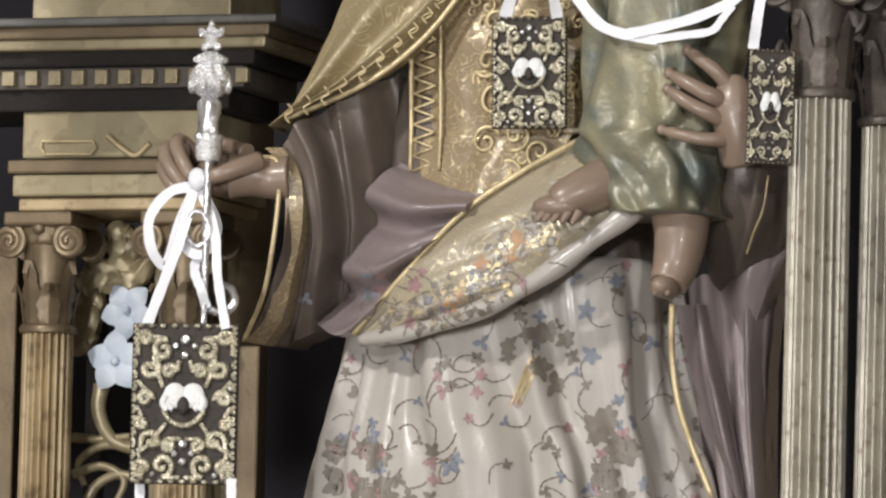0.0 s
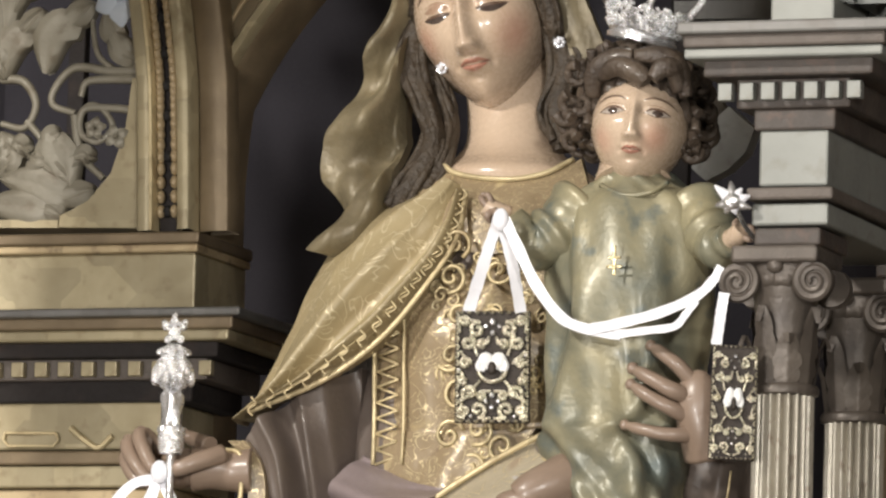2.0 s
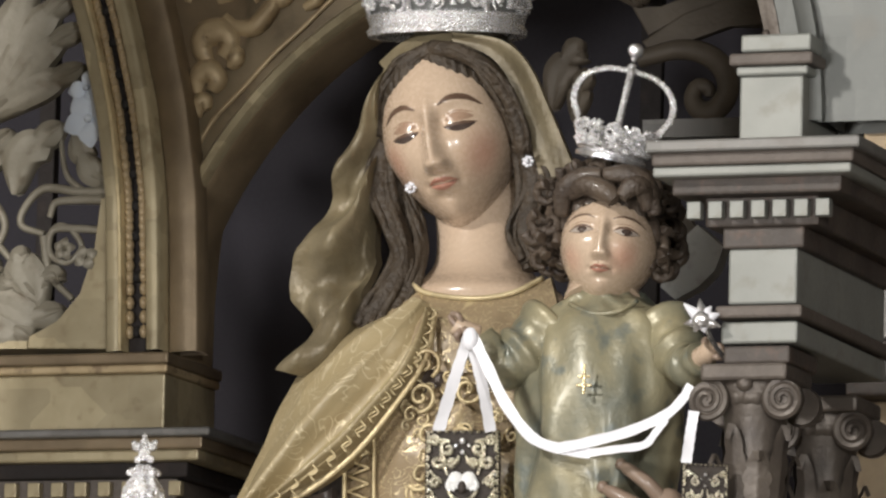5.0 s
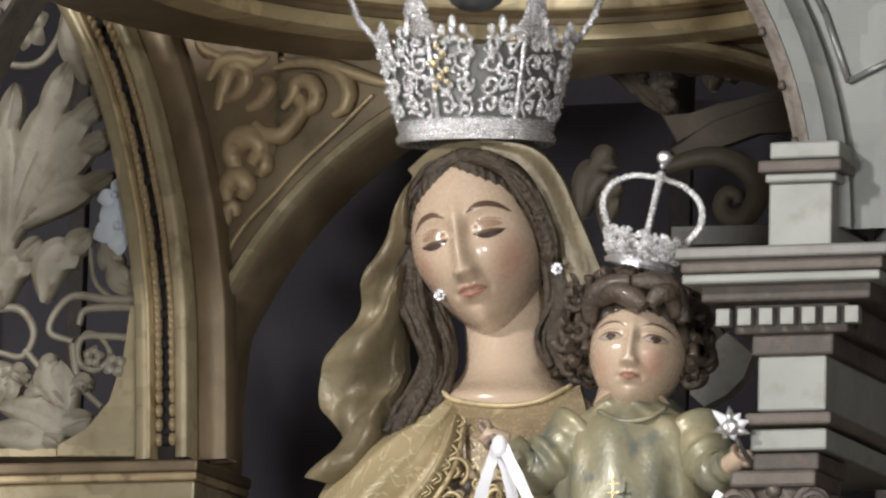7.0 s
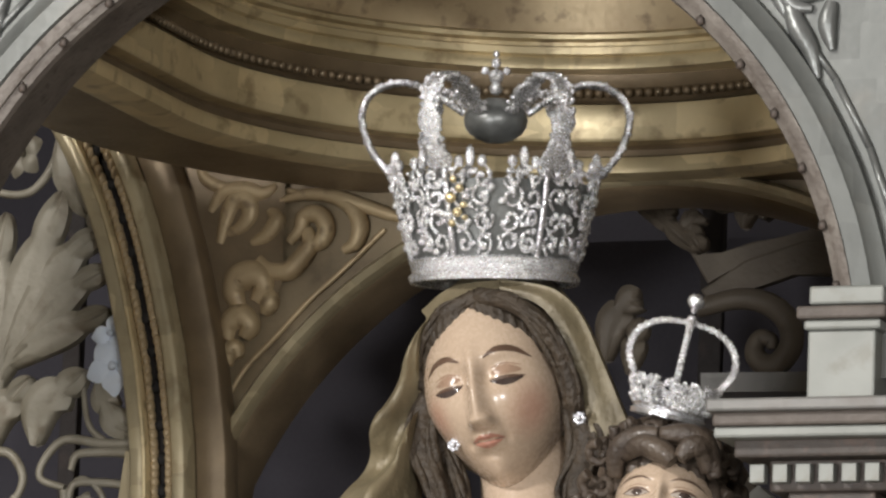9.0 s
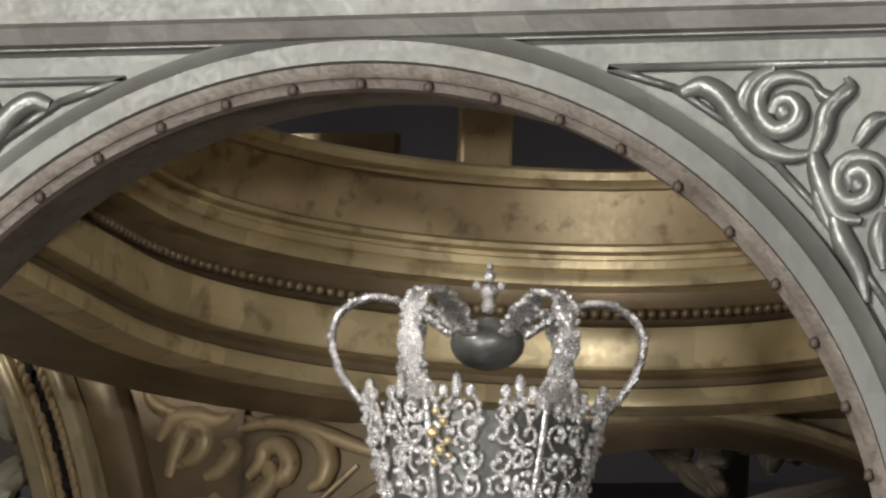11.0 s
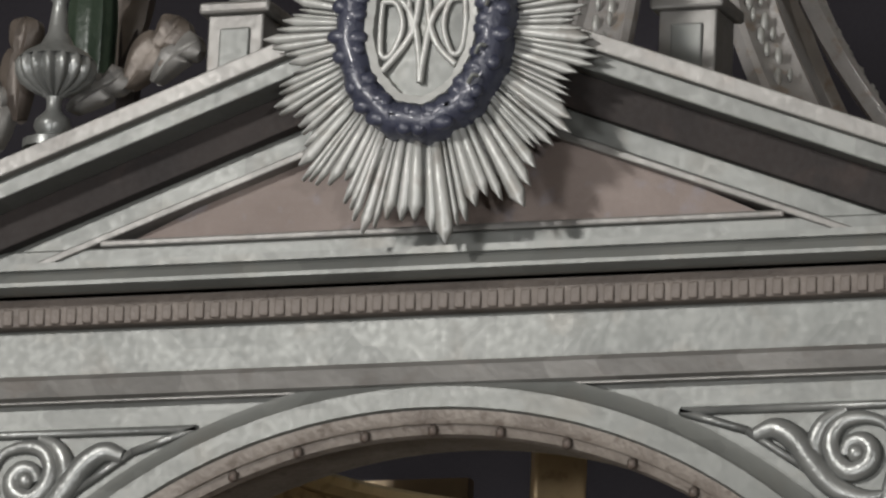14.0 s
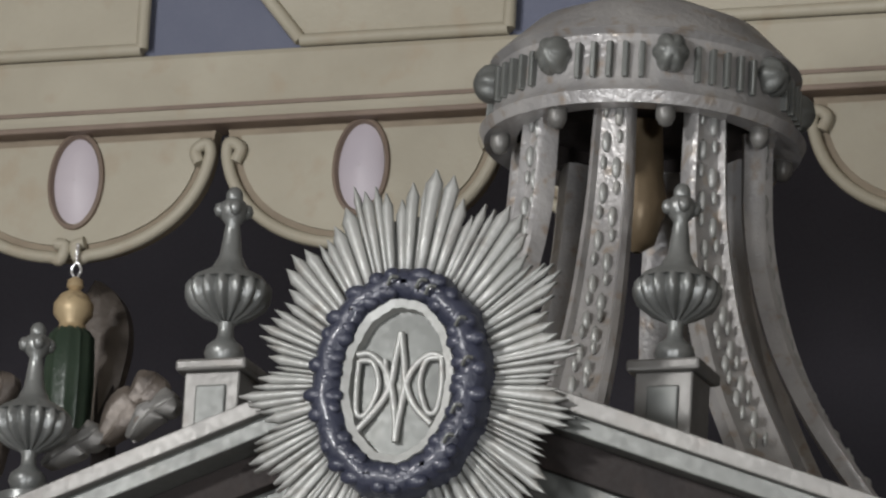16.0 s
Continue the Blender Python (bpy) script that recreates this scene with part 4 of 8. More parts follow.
c = spline([(x, 0.937, z) for x, z in mid], 180)
hole = leafy = None
for i in range(4, 150, 6):
    p = c[i]
    d = (c[i + 1] - c[i - 1]).normalized()
    s = Vector((d.z, 0, -d.x))
    if i % 12 == 4:
        ob = new("dark_pellet", hole.data) if hole else part("dark_pellet", ball(bmesh.new(), (0, 0, 0), 0.0068, 0.006, 0.0082, 8), PIT)
        hole = hole or ob
        under(ob, pier).location = p
    for e in (-0.0095, 0.0095):
        for dz in (0.0, 0.5):
            bm = None
            ob = new("carved_bead", leafy.data) if leafy else part("carved_bead", ball(bmesh.new(), (0, 0, 0), 0.0058, 0.008, 0.0095, 8), GOLD_OLD)
            leafy = leafy or ob
            under(ob, pier).location = p + s * e + (c[min(i + 3, 179)] - p) * (2 * dz)

# ---- back arch with gilded pendentive
BX, BZ2, BR, YB = -0.132, 2.833, 0.613, 1.0
back = thing("back_arch", "gilded back arch with carved pendentives over the dark niche", "arch", (BX, YB, 1.6))
# the arch's line and its inward normal: a round head on upright jambs
ARCH = [(BX + BR * math.cos(radians(a)), BZ2 + BR * math.sin(radians(a)), -math.cos(radians(a)), -math.sin(radians(a))) for a in range(20, 156, 3)]
ARCH += [(-0.694, 3.05, 0.99, -0.1), (-0.699, 2.98, 1.0, 0.0), (-0.700, 2.80, 1.0, 0.0), (-0.700, 1.60, 1.0, 0.0)]
bm = bmesh.new()
zt = 3.436
outp = []
for x, z, nx, nz in ARCH:
    dx, dz = x - BX, z - BZ2
    k = min((zt - BZ2) / dz if dz > 1e-6 else 1e9, (-0.80 - BX) / dx if dx < -1e-6 else 1e9, (0.62 - BX) / dx if dx > 1e-6 else 1e9)
    outp.append((BX + dx * max(k, 1.0), BZ2 + dz * max(k, 1.0)))
for y in (YB + 0.01, YB + 0.06):
    grid(bm, [[(q[0], y, q[1]) for q in ARCH], [(x, y, z) for x, z in outp]])
for f in bm.faces:
    f.smooth = False
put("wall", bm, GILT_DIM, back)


def sweep(name, prof, mat, label=""):
    """A moulding along the arch: prof of (offset inward, y)."""
    bm = bmesh.new()
    grid(bm, [[(x + nx * d, y, z + nz * d) for d, y in prof] for x, z, nx, nz in ARCH], closed_u=True)
    return put(name, bm, mat, back, label, smooth=True)


sweep("arch_moulding", ((-0.001, YB + 0.012), (-0.001, YB - 0.010), (0.003, YB - 0.016), (0.013, YB - 0.017), (0.018, YB - 0.010), (0.019, YB + 0.012)), GOLD_PALE, "pale gilt arch moulding")
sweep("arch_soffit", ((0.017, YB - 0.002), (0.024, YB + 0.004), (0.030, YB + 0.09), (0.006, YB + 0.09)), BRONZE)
bm = bmesh.new()
e1 = [(-0.737, 3.480), (-0.716, 3.406), (-0.694, 3.300), (-0.673, 3.170)]
e2 = [(-0.737, 3.480), (-0.674, 3.457), (-0.610, 3.439), (-0.546, 3.423), (-0.471, 3.400)]
e3 = [(-0.673, 3.170), (-0.644, 3.216), (-0.607, 3.253), (-0.564, 3.298), (-0.520, 3.336), (-0.469, 3.384)]
for e in (e1, e2, e3):
    tube(bm, [(x, YB + 0.006, z) for x, z in e], 0.0035, 8)
put("pendentive_frame", bm, GOLD_OLD, back, smooth=True)
f1 = lambda w: (lambda u: w * (0.45 + 0.75 * math.sin(math.pi * (0.06 + 0.9 * u))))
for pts, w in (
        ([(-0.684, 3.371), (-0.678, 3.396), (-0.669, 3.420), (-0.652, 3.427), (-0.645, 3.407), (-0.657, 3.390), (-0.674, 3.383)], 0.0085), ([(-0.698, 3.411), (-0.682, 3.434), (-0.655, 3.438), (-0.631, 3.432), (-0.611, 3.441)], 0.0075), ([(-0.642, 3.370), (-0.621, 3.381), (-0.610, 3.401), (-0.622, 3.411)], 0.0075), ([(-0.717, 3.476), (-0.707, 3.453), (-0.683, 3.441), (-0.655, 3.442)], 0.006),
        ([(-0.593, 3.370), (-0.579, 3.387), (-0.574, 3.403), (-0.555, 3.404), (-0.545, 3.386), (-0.553, 3.369), (-0.568, 3.373), (-0.573, 3.387)], 0.0075), ([(-0.632, 3.351), (-0.617, 3.336), (-0.593, 3.335), (-0.576, 3.350), (-0.565, 3.369), (-0.570, 3.387)], 0.0085), ([(-0.541, 3.425), (-0.514, 3.413), (-0.501, 3.390), (-0.506, 3.368), (-0.522, 3.358)], 0.0075), ([(-0.607, 3.423), (-0.571, 3.430), (-0.532, 3.425), (-0.492, 3.412), (-0.452, 3.399), (-0.429, 3.402)], 0.006),
        ([(-0.653, 3.290), (-0.662, 3.309), (-0.655, 3.327), (-0.635, 3.329), (-0.624, 3.315), (-0.634, 3.297)], 0.013), ([(-0.619, 3.315), (-0.616, 3.296), (-0.623, 3.281)], 0.008), ([(-0.668, 3.249), (-0.667, 3.268), (-0.653, 3.280), (-0.641, 3.267), (-0.648, 3.252)], 0.011), ([(-0.668, 3.218), (-0.667, 3.234), (-0.658, 3.240), (-0.653, 3.228)], 0.008)):
    put("scroll_carving", tube(bmesh.new(), [(x, YB + 0.004, z) for x, z in pts], f1(w * 1.3), 10, 44), GOLD_OLD, back, "raised gilt scroll", smooth=True)
# carved openwork seen through the arch, its gilt darkened for the dim light
rear = thing("rear_openwork", "gilded openwork carving with volutes behind the arch, toned down for dim light", "carved panel", (-0.141, 1.300, 3.220))
YQ = 1.3
def plank(outline, y0, y1, mat=GILT_SHADED):
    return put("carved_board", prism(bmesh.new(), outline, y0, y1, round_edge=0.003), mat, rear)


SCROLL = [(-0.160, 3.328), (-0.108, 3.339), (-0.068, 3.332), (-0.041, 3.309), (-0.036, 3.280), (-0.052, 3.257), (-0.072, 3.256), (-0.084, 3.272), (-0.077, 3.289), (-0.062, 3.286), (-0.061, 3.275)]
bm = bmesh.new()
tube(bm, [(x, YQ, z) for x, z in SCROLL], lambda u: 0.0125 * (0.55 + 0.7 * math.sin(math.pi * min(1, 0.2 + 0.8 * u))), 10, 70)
put("volute", bm, GILT_SHADED, rear, "gilt volute toned down for dim light", True)
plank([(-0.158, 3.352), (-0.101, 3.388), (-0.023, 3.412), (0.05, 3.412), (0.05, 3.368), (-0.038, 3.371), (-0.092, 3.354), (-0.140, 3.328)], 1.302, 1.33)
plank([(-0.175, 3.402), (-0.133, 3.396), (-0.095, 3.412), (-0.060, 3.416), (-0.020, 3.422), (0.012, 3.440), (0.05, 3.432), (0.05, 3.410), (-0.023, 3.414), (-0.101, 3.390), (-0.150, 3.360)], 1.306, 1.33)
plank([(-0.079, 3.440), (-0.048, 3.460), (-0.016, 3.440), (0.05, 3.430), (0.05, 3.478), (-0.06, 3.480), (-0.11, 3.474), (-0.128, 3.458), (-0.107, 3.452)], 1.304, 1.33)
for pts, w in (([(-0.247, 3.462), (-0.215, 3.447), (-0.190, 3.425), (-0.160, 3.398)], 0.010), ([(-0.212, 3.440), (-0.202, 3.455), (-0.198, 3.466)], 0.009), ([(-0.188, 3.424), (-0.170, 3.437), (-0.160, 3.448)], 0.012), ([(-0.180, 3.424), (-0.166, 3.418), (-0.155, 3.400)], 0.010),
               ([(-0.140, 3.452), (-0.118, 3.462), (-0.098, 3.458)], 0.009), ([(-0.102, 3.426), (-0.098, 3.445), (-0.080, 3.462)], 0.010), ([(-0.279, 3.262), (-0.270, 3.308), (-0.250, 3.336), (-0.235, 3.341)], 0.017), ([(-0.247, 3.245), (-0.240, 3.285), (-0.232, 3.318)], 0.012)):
    leaf(pts, w, GILT_SHADED, parent=rear, y=YQ, lobes=2)
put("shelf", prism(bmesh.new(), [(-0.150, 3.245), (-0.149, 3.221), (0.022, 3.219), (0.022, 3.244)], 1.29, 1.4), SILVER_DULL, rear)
put("shade_board", prism(bmesh.new(), [(-0.143, 3.154), (-0.104, 3.146), (-0.064, 3.092), (-0.110, 3.063), (-0.142, 3.094)], 1.27, 1.29), GILT_SHADED, rear)
put("grey_leaf_board", prism(bmesh.new(), [(-0.107, 3.016), (-0.100, 3.060), (-0.058, 3.097), (-0.022, 3.067), (-0.033, 3.036), (-0.056, 3.014), (-0.087, 2.999)], 1.25, 1.28), SILVER_LIGHT, rear, "plain grey leaf-shaped board")
for x in (-0.186, -0.012):
    put("upright", box(bmesh.new(), x, x + 0.03, 1.385, 1.40, 2.0, 3.474, 0.002), DEEP_BROWN, rear)
# low openwork between the left columns
low = thing("openwork_panel", "gilded openwork with a pale blue flower between the columns", "carved panel", (-0.846, 1.000, 2.182))
for pts, w in (([(-0.815, 2.484), (-0.855, 2.476), (-0.882, 2.469), (-0.895, 2.477)], 0.018), ([(-0.808, 2.513), (-0.832, 2.506), (-0.844, 2.521), (-0.829, 2.532)], 0.016), ([(-0.878, 2.462), (-0.885, 2.432), (-0.900, 2.388), (-0.876, 2.395)], 0.017), ([(-0.800, 2.498), (-0.823, 2.469), (-0.846, 2.462), (-0.886, 2.462)], 0.014)):
    leaf(pts, w, GOLD_PALE, parent=low, y=1.0)
flower(*[(-0.825, 2.423)][0], 0.038, 5, PETAL, 0.98, 50, parent=low, label="pale blue painted flower")
flower(*[(-0.839, 2.357)][0], 0.042, 5, PETAL, 0.98, 20, parent=low, label="pale blue painted flower")
for pts, r in (([(-0.866, 2.329), (-0.869, 2.292), (-0.848, 2.255), (-0.808, 2.241)], 0.010), ([(-0.904, 2.259), (-0.864, 2.257), (-0.824, 2.261)], 0.006), ([(-0.808, 2.248), (-0.864, 2.248), (-0.895, 2.226), (-0.886, 2.196)], 0.006),
               ([(-0.902, 2.211), (-0.863, 2.222), (-0.831, 2.204), (-0.845, 2.167)], 0.006), ([(-0.885, 2.167), (-0.870, 2.196), (-0.839, 2.211), (-0.807, 2.204)], 0.007)):
    tendril(pts, r, GOLD_PALE, 1.0, low)
put("backing_rail", box(bmesh.new(), -0.966, -0.664, 1.02, 1.04, 1.55, 1.95, 0.003), DEEP_BROWN, low)
put("side_board", box(bmesh.new(), -0.682, -0.647, 1.0, 1.03, 1.55, 2.378, 0.003), BRONZE, low)
put("side_board", box(bmesh.new(), -1.45, -0.990, 1.0, 1.03, 1.55, 2.500, 0.003), BRONZE, low)


# ---- sunburst medallion on the pediment
SX, SY, SZ = (-0.098, -0.090, 3.927)
K = 7.17 / 13807.0
sun = thing("sunburst_medallion", "silver sunburst with blue wreath and carved monogram", "medallion", (SX, SY, SZ))
rnd = random.Random(4)
NR = 104
edges = [0.0]
for i in range(NR):
    edges.append(edges[-1] + rnd.uniform(0.55, 1.45))
for i in range(NR):
    a = 2 * math.pi * (edges[i] + edges[i + 1]) / 2 / edges[-1]
    half = math.pi * (edges[i + 1] - edges[i]) / edges[-1]
    c, s = math.cos(a), math.sin(a)
    reach = (292 * 1.04 if c < 0 else 300 * 1.04) * K
    up = (410 if s > 0 else 385) * K
    base = 1 / math.sqrt((c / reach) ** 2 + (s / up) ** 2)
    # rays step up to the point of each of the sheaves
    sheaf = abs(((a / (2 * math.pi) * 15) % 1.0) - 0.5) * 2
    r1 = base * (1.05 - 0.17 * sheaf + rnd.uniform(-0.03, 0.03))
    r0 = 0.90 / math.sqrt((c / (150 * K * 1.06)) ** 2 + (s / (205 * K)) ** 2)
    w0, w1 = r0 * half * 0.99, r1 * half * 0.97
    e, t = Vector((c, 0, s)), Vector((-s, 0, c))
    y0 = rnd.uniform(-0.0022, 0.0022)
    bend = rnd.uniform(-0.0015, 0.0015)
    rows = []
    for r, w in ((r0, w0), (r0 + (r1 - r0) * 0.5, (w0 + w1) / 2), (r1 - 0.014, w1), (r1, w1 * 0.08)):
        rows.append([e * r + t * (w * k + bend) + Vector((0, y0 - h + 0.01 * (r - r0) / (r1 - r0), 0)) for k, h in ((-1.03, 0.0), (-0.72, 0.0022), (0, 0.0042), (0.72, 0.0022), (1.03, 0.0), (0, -0.004))])
    bm = bmesh.new()
    vs = grid(bm, rows, closed_u=True)
    bm.faces.new(vs[-1]), bm.faces.new(vs[0])
    part("ray", bm, SILVER_LIGHT, sun)


bm = bmesh.new()
grid(bm, [[(q * 292 * K * math.cos(2 * math.pi * k / 90), y, q * 390 * K * math.sin(2 * math.pi * k / 90)) for k in range(90)] for q, y in ((0.3, 0.003), (0.84, 0.011), (0.84, 0.016), (0.3, 0.016))], closed_u=True, closed_v=True)
part("backing_plate", bm, SILVER_LIGHT, sun)


def oval(bm, rx, rz, prof, seg=72, wob=0.0, mat=0):
    """Moulding round an oval: prof of (offset outward, y)."""
    rows = []
    for i in range(seg):
        a = 2 * math.pi * i / seg
        q = 1 + wob * math.sin(a * 12) + wob * 0.6 * math.sin(a * 29 + 1)
        rows.append([((rx * q + o) * math.cos(a), y, (rz * q + o) * math.sin(a)) for o, y in prof])
    grid(bm, rows, closed_u=True, closed_v=True, mat=mat)
    return bm


part("wreath", oval(bmesh.new(), 130 * K * 1.06, 184 * K, ((-0.018, 0.0), (-0.016, -0.018), (-0.006, -0.028), (0.006, -0.028), (0.015, -0.018), (0.018, 0.0)), 96, 0.02), BLUE, sun, "dark blue glazed wreath", True)
for i in range(24):
    a = 2 * math.pi * (i + 0.3) / 24
    bm = bmesh.new()
    x, z = 130 * K * 1.06 * math.cos(a), 184 * K * math.sin(a)
    for k in range(3):
        b = a + 2.1 * k + 0.5 * math.sin(i * 2.3)
        ball(bm, (x + 0.009 * math.cos(b), -0.0225, z + 0.009 * math.sin(b)), 0.011 + 0.003 * math.sin(i * 1.7 + k), 0.0065, 0.008, 10)
    part("wreath_flower", bm, BLUE, sun, "", True)
for a in (95, 62, 33, 8, -20, -40, 72):
    x, z = (130 + rnd.uniform(-12, 12)) * K * 1.06 * math.cos(radians(a)), 184 * K * math.sin(radians(a))
    bm = bmesh.new()
    tube(bm, [(x - 0.005, -0.031, z - 0.004), (x, -0.034, z + 0.003), (x + 0.005, -0.031, z + 0.003)], 0.002, 6, 8)
    part("silver_fleck", bm, SILVER, sun, "", True)
bm = bmesh.new()
grid(bm, [[(q * 99 * K * math.cos(2 * math.pi * k / 48), -y, q * 144 * K * math.sin(2 * math.pi * k / 48)) for k in range(48)] for q, y in ((1.0, 0.0), (1.0, 0.010), (0.8, 0.011), (0.5, 0.013), (0.2, 0.013), (0.01, 0.013))], closed_u=True)
part("plate", bm, SILVER, sun, "", True)
part("plate_rim", oval(bmesh.new(), 100 * K, 146 * K, ((-0.006, -0.006), (-0.004, -0.020), (0.004, -0.022), (0.007, -0.008)), 120, 0.010), SILVER_LIGHT, sun, "", True)
bm = bmesh.new()
R = lambda *p: [((x - 772) * K * 1.03, -0.016, (243 - y) * K) for x, y in p]
for p, w in ((R((772, 150), (764, 200), (757, 250), (735, 290), (700, 330)), 0.0035), (R((772, 150), (780, 200), (787, 250), (805, 290), (838, 325)), 0.0035),
             (R((772, 355), (768, 300), (752, 230), (720, 190), (692, 188)), 0.0035), (R((772, 355), (778, 300), (792, 230), (825, 195), (855, 200)), 0.0035),
             (R((696, 200), (694, 250), (697, 298), (715, 300), (735, 250), (722, 205), (696, 200)), 0.003), (R((850, 200), (853, 250), (846, 298), (828, 300), (812, 250), (822, 205), (850, 200)), 0.003),
             (R((745, 200), (748, 230), (756, 262)), 0.003)):
    part("monogram_stroke", tube(bmesh.new(), p, w, 8, 36), SILVER_LIGHT, sun, "raised stroke of the letters M and A", True)
bm = bmesh.new()
box(bm, -0.02, 0.02, 0.0, 0.05, -0.08, 0.05)
part("mount", bm, DEEP_BROWN, sun, "dark mounting block")


# ---- urn finials on pedestals along the raking cornice
def finial(px_at, foot, size, ped, label):
    """px_at: place of the bowl's middle; foot: height of the pedestal below it; size: scale."""
    x, y, z = px_at
    t = thing("urn_finial", label, "finial", (x, y, z - foot), "pediment finials")
    u = size
    zb = foot
    pts = [(0.004, 0.100), (0.012, 0.094), (0.015, 0.086), (0.012, 0.078), (0.007, 0.072), (0.0085, 0.060), (0.011, 0.040), (0.018, 0.026), (0.034, 0.017), (0.040, 0.010)]
    part("lid", lathe(bmesh.new(), [(r * u, zb + q * u) for r, q in pts], (0, 0, 0), 28), SILVER_DARK, t, "", True)
    bm = lathe(bmesh.new(), [(r * u, zb + q * u) for r, q in ((0.040, 0.011), (0.0435, 0.005), (0.043, -0.003), (0.038, -0.013), (0.026, -0.022), (0.014, -0.027), (0.009, -0.030))], (0, 0, 0), 96, flute=16, depth=0.006 * u)
    part("bowl", bm, SILVER_DARK, t, "", True)
    part("stem", lathe(bmesh.new(), [(r * u, zb + q * u) for r, q in ((0.009, -0.029), (0.0075, -0.035), (0.008, -0.043), (0.011, -0.047), (0.018, -0.053), (0.020, -0.061), (0.015, -0.070), (0.02, -0.073))], (0, 0, 0), 28), SILVER_DARK, t, "", True)
    for k in range(4):
        a = math.pi / 2 * k + 0.5
        part("bud_leaf", ball(bmesh.new(), (0.013 * u * math.cos(a), 0.013 * u * math.sin(a), zb + 0.086 * u), 0.007 * u, 0.007 * u, 0.008 * u, 8), SILVER_DARK, t, "", True)
    part("bud", ball(bmesh.new(), (0, 0, zb + 0.100 * u), 0.009 * u, 0.009 * u, 0.011 * u, 10), SILVER_DARK, t, "", True)
    if ped:
        h = zb - 0.073 * u
        part("pedestal_cap", box(bmesh.new(), -0.037, 0.037, -0.034, 0.034, h - 0.012, h, 0.003), SILVER_DULL, t)
        part("pedestal", box(bmesh.new(), -0.029, 0.029, -0.027, 0.027, 0, h - 0.012, 0.002), SILVER_DULL, t)
        part("pedestal_panel", box(bmesh.new(), -0.016, 0.016, -0.030, -0.026, 0.012, h - 0.026, 0.002), SILVER, t)
    else:
        part("base_disc", lathe(bmesh.new(), ((0.03 * u, zb - 0.085 * u), (0.03 * u, zb - 0.076 * u), (0.02 * u, zb - 0.072 * u)), (0, 0, 0), 28), SILVER_DARK, t, "", True)
    return t


def rake(x):
    return BZ + SLOPE * HALF + 200 * U - SLOPE * abs(x - MX)


for px in ((-0.357, 0.090, 4.082), (0.106, 0.090, 4.062)):
    finial(px, px[2] - rake(px[0]) + 0.012, 1.0, True, "silver fluted urn finial on a small square pedestal")
px = (-0.556, 0.090, 3.958)
finial(px, px[2] - rake(px[0]), 0.95, False, "small tarnished silver urn finial on the cornice")
wing2 = thing("cresting_leaf", "dull gilded leaf cresting along the cornice", "carving", (-0.45, 0.12, 3.86))
for pts, w in (([(-0.498, 3.947), (-0.476, 3.975), (-0.453, 3.997), (-0.441, 4.016)], 0.022), ([(-0.468, 3.951), (-0.451, 3.974), (-0.434, 3.984), (-0.420, 3.992)], 0.016), ([(-0.557, 3.927), (-0.534, 3.943), (-0.510, 3.954), (-0.499, 3.965)], 0.016),
               ([(-0.611, 3.918), (-0.613, 3.964), (-0.608, 4.005), (-0.606, 4.025)], 0.018), ([(-0.634, 3.890), (-0.629, 3.919), (-0.628, 3.942), (-0.627, 3.956)], 0.012)):
    leaf(pts, w * 0.75, CAPITAL if w > 0.017 else SILVER_DULL, parent=wing2, y=0.13, lobes=2)
put("cresting_foot", prism(bmesh.new(), [(-0.62, rake(-0.62) - 0.02), (-0.62, rake(-0.62) + 0.02), (-0.30, rake(-0.30) + 0.012), (-0.30, rake(-0.30) - 0.02)], 0.125, 0.14), SILVER_DULL, wing2)

# ---- open crown of ribs over the cupola
SILVER_RIB = material("rib_silver", (0.32, 0.31, 0.31), (0.50, 0.485, 0.47), 0.36, 0.4, 20, 0.3, dirt=(0.30, 0.23, 0.16), dirt_amount=0.6)
crown_dome = thing("rib_crown", "silver open crown of curved ribs under a fluted ring", "dome", (AX, AY, 3.69))
RZ0, RZ1 = 4.368, 4.456
RR = 0.160
part_at = lambda nm, bm, mat, lab="": put(nm, bm, mat, crown_dome, lab, True)
part_at("ring", lathe(bmesh.new(), ((RR - 0.03, RZ0 + 0.004), (RR + 0.004, RZ0), (RR + 0.009, RZ0 + 0.012), (RR, RZ0 + 0.020), (RR - 0.004, RZ0 + 0.030), (RR - 0.006, RZ1 - 0.012), (RR + 0.002, RZ1 - 0.006), (RR - 0.006, RZ1 + 0.002), (RR - 0.04, RZ1 + 0.035), (0.03, RZ1 + 0.075), (0.004, RZ1 + 0.08)), (AX, AY, 0), 80), SILVER_RIB)
part_at("ring_underside", lathe(bmesh.new(), ((RR - 0.03, RZ0 + 0.004), (RR - 0.034, RZ0 + 0.03), (0.004, RZ0 + 0.034)), (AX, AY, 0), 48), DEEP_BROWN)
bar = None
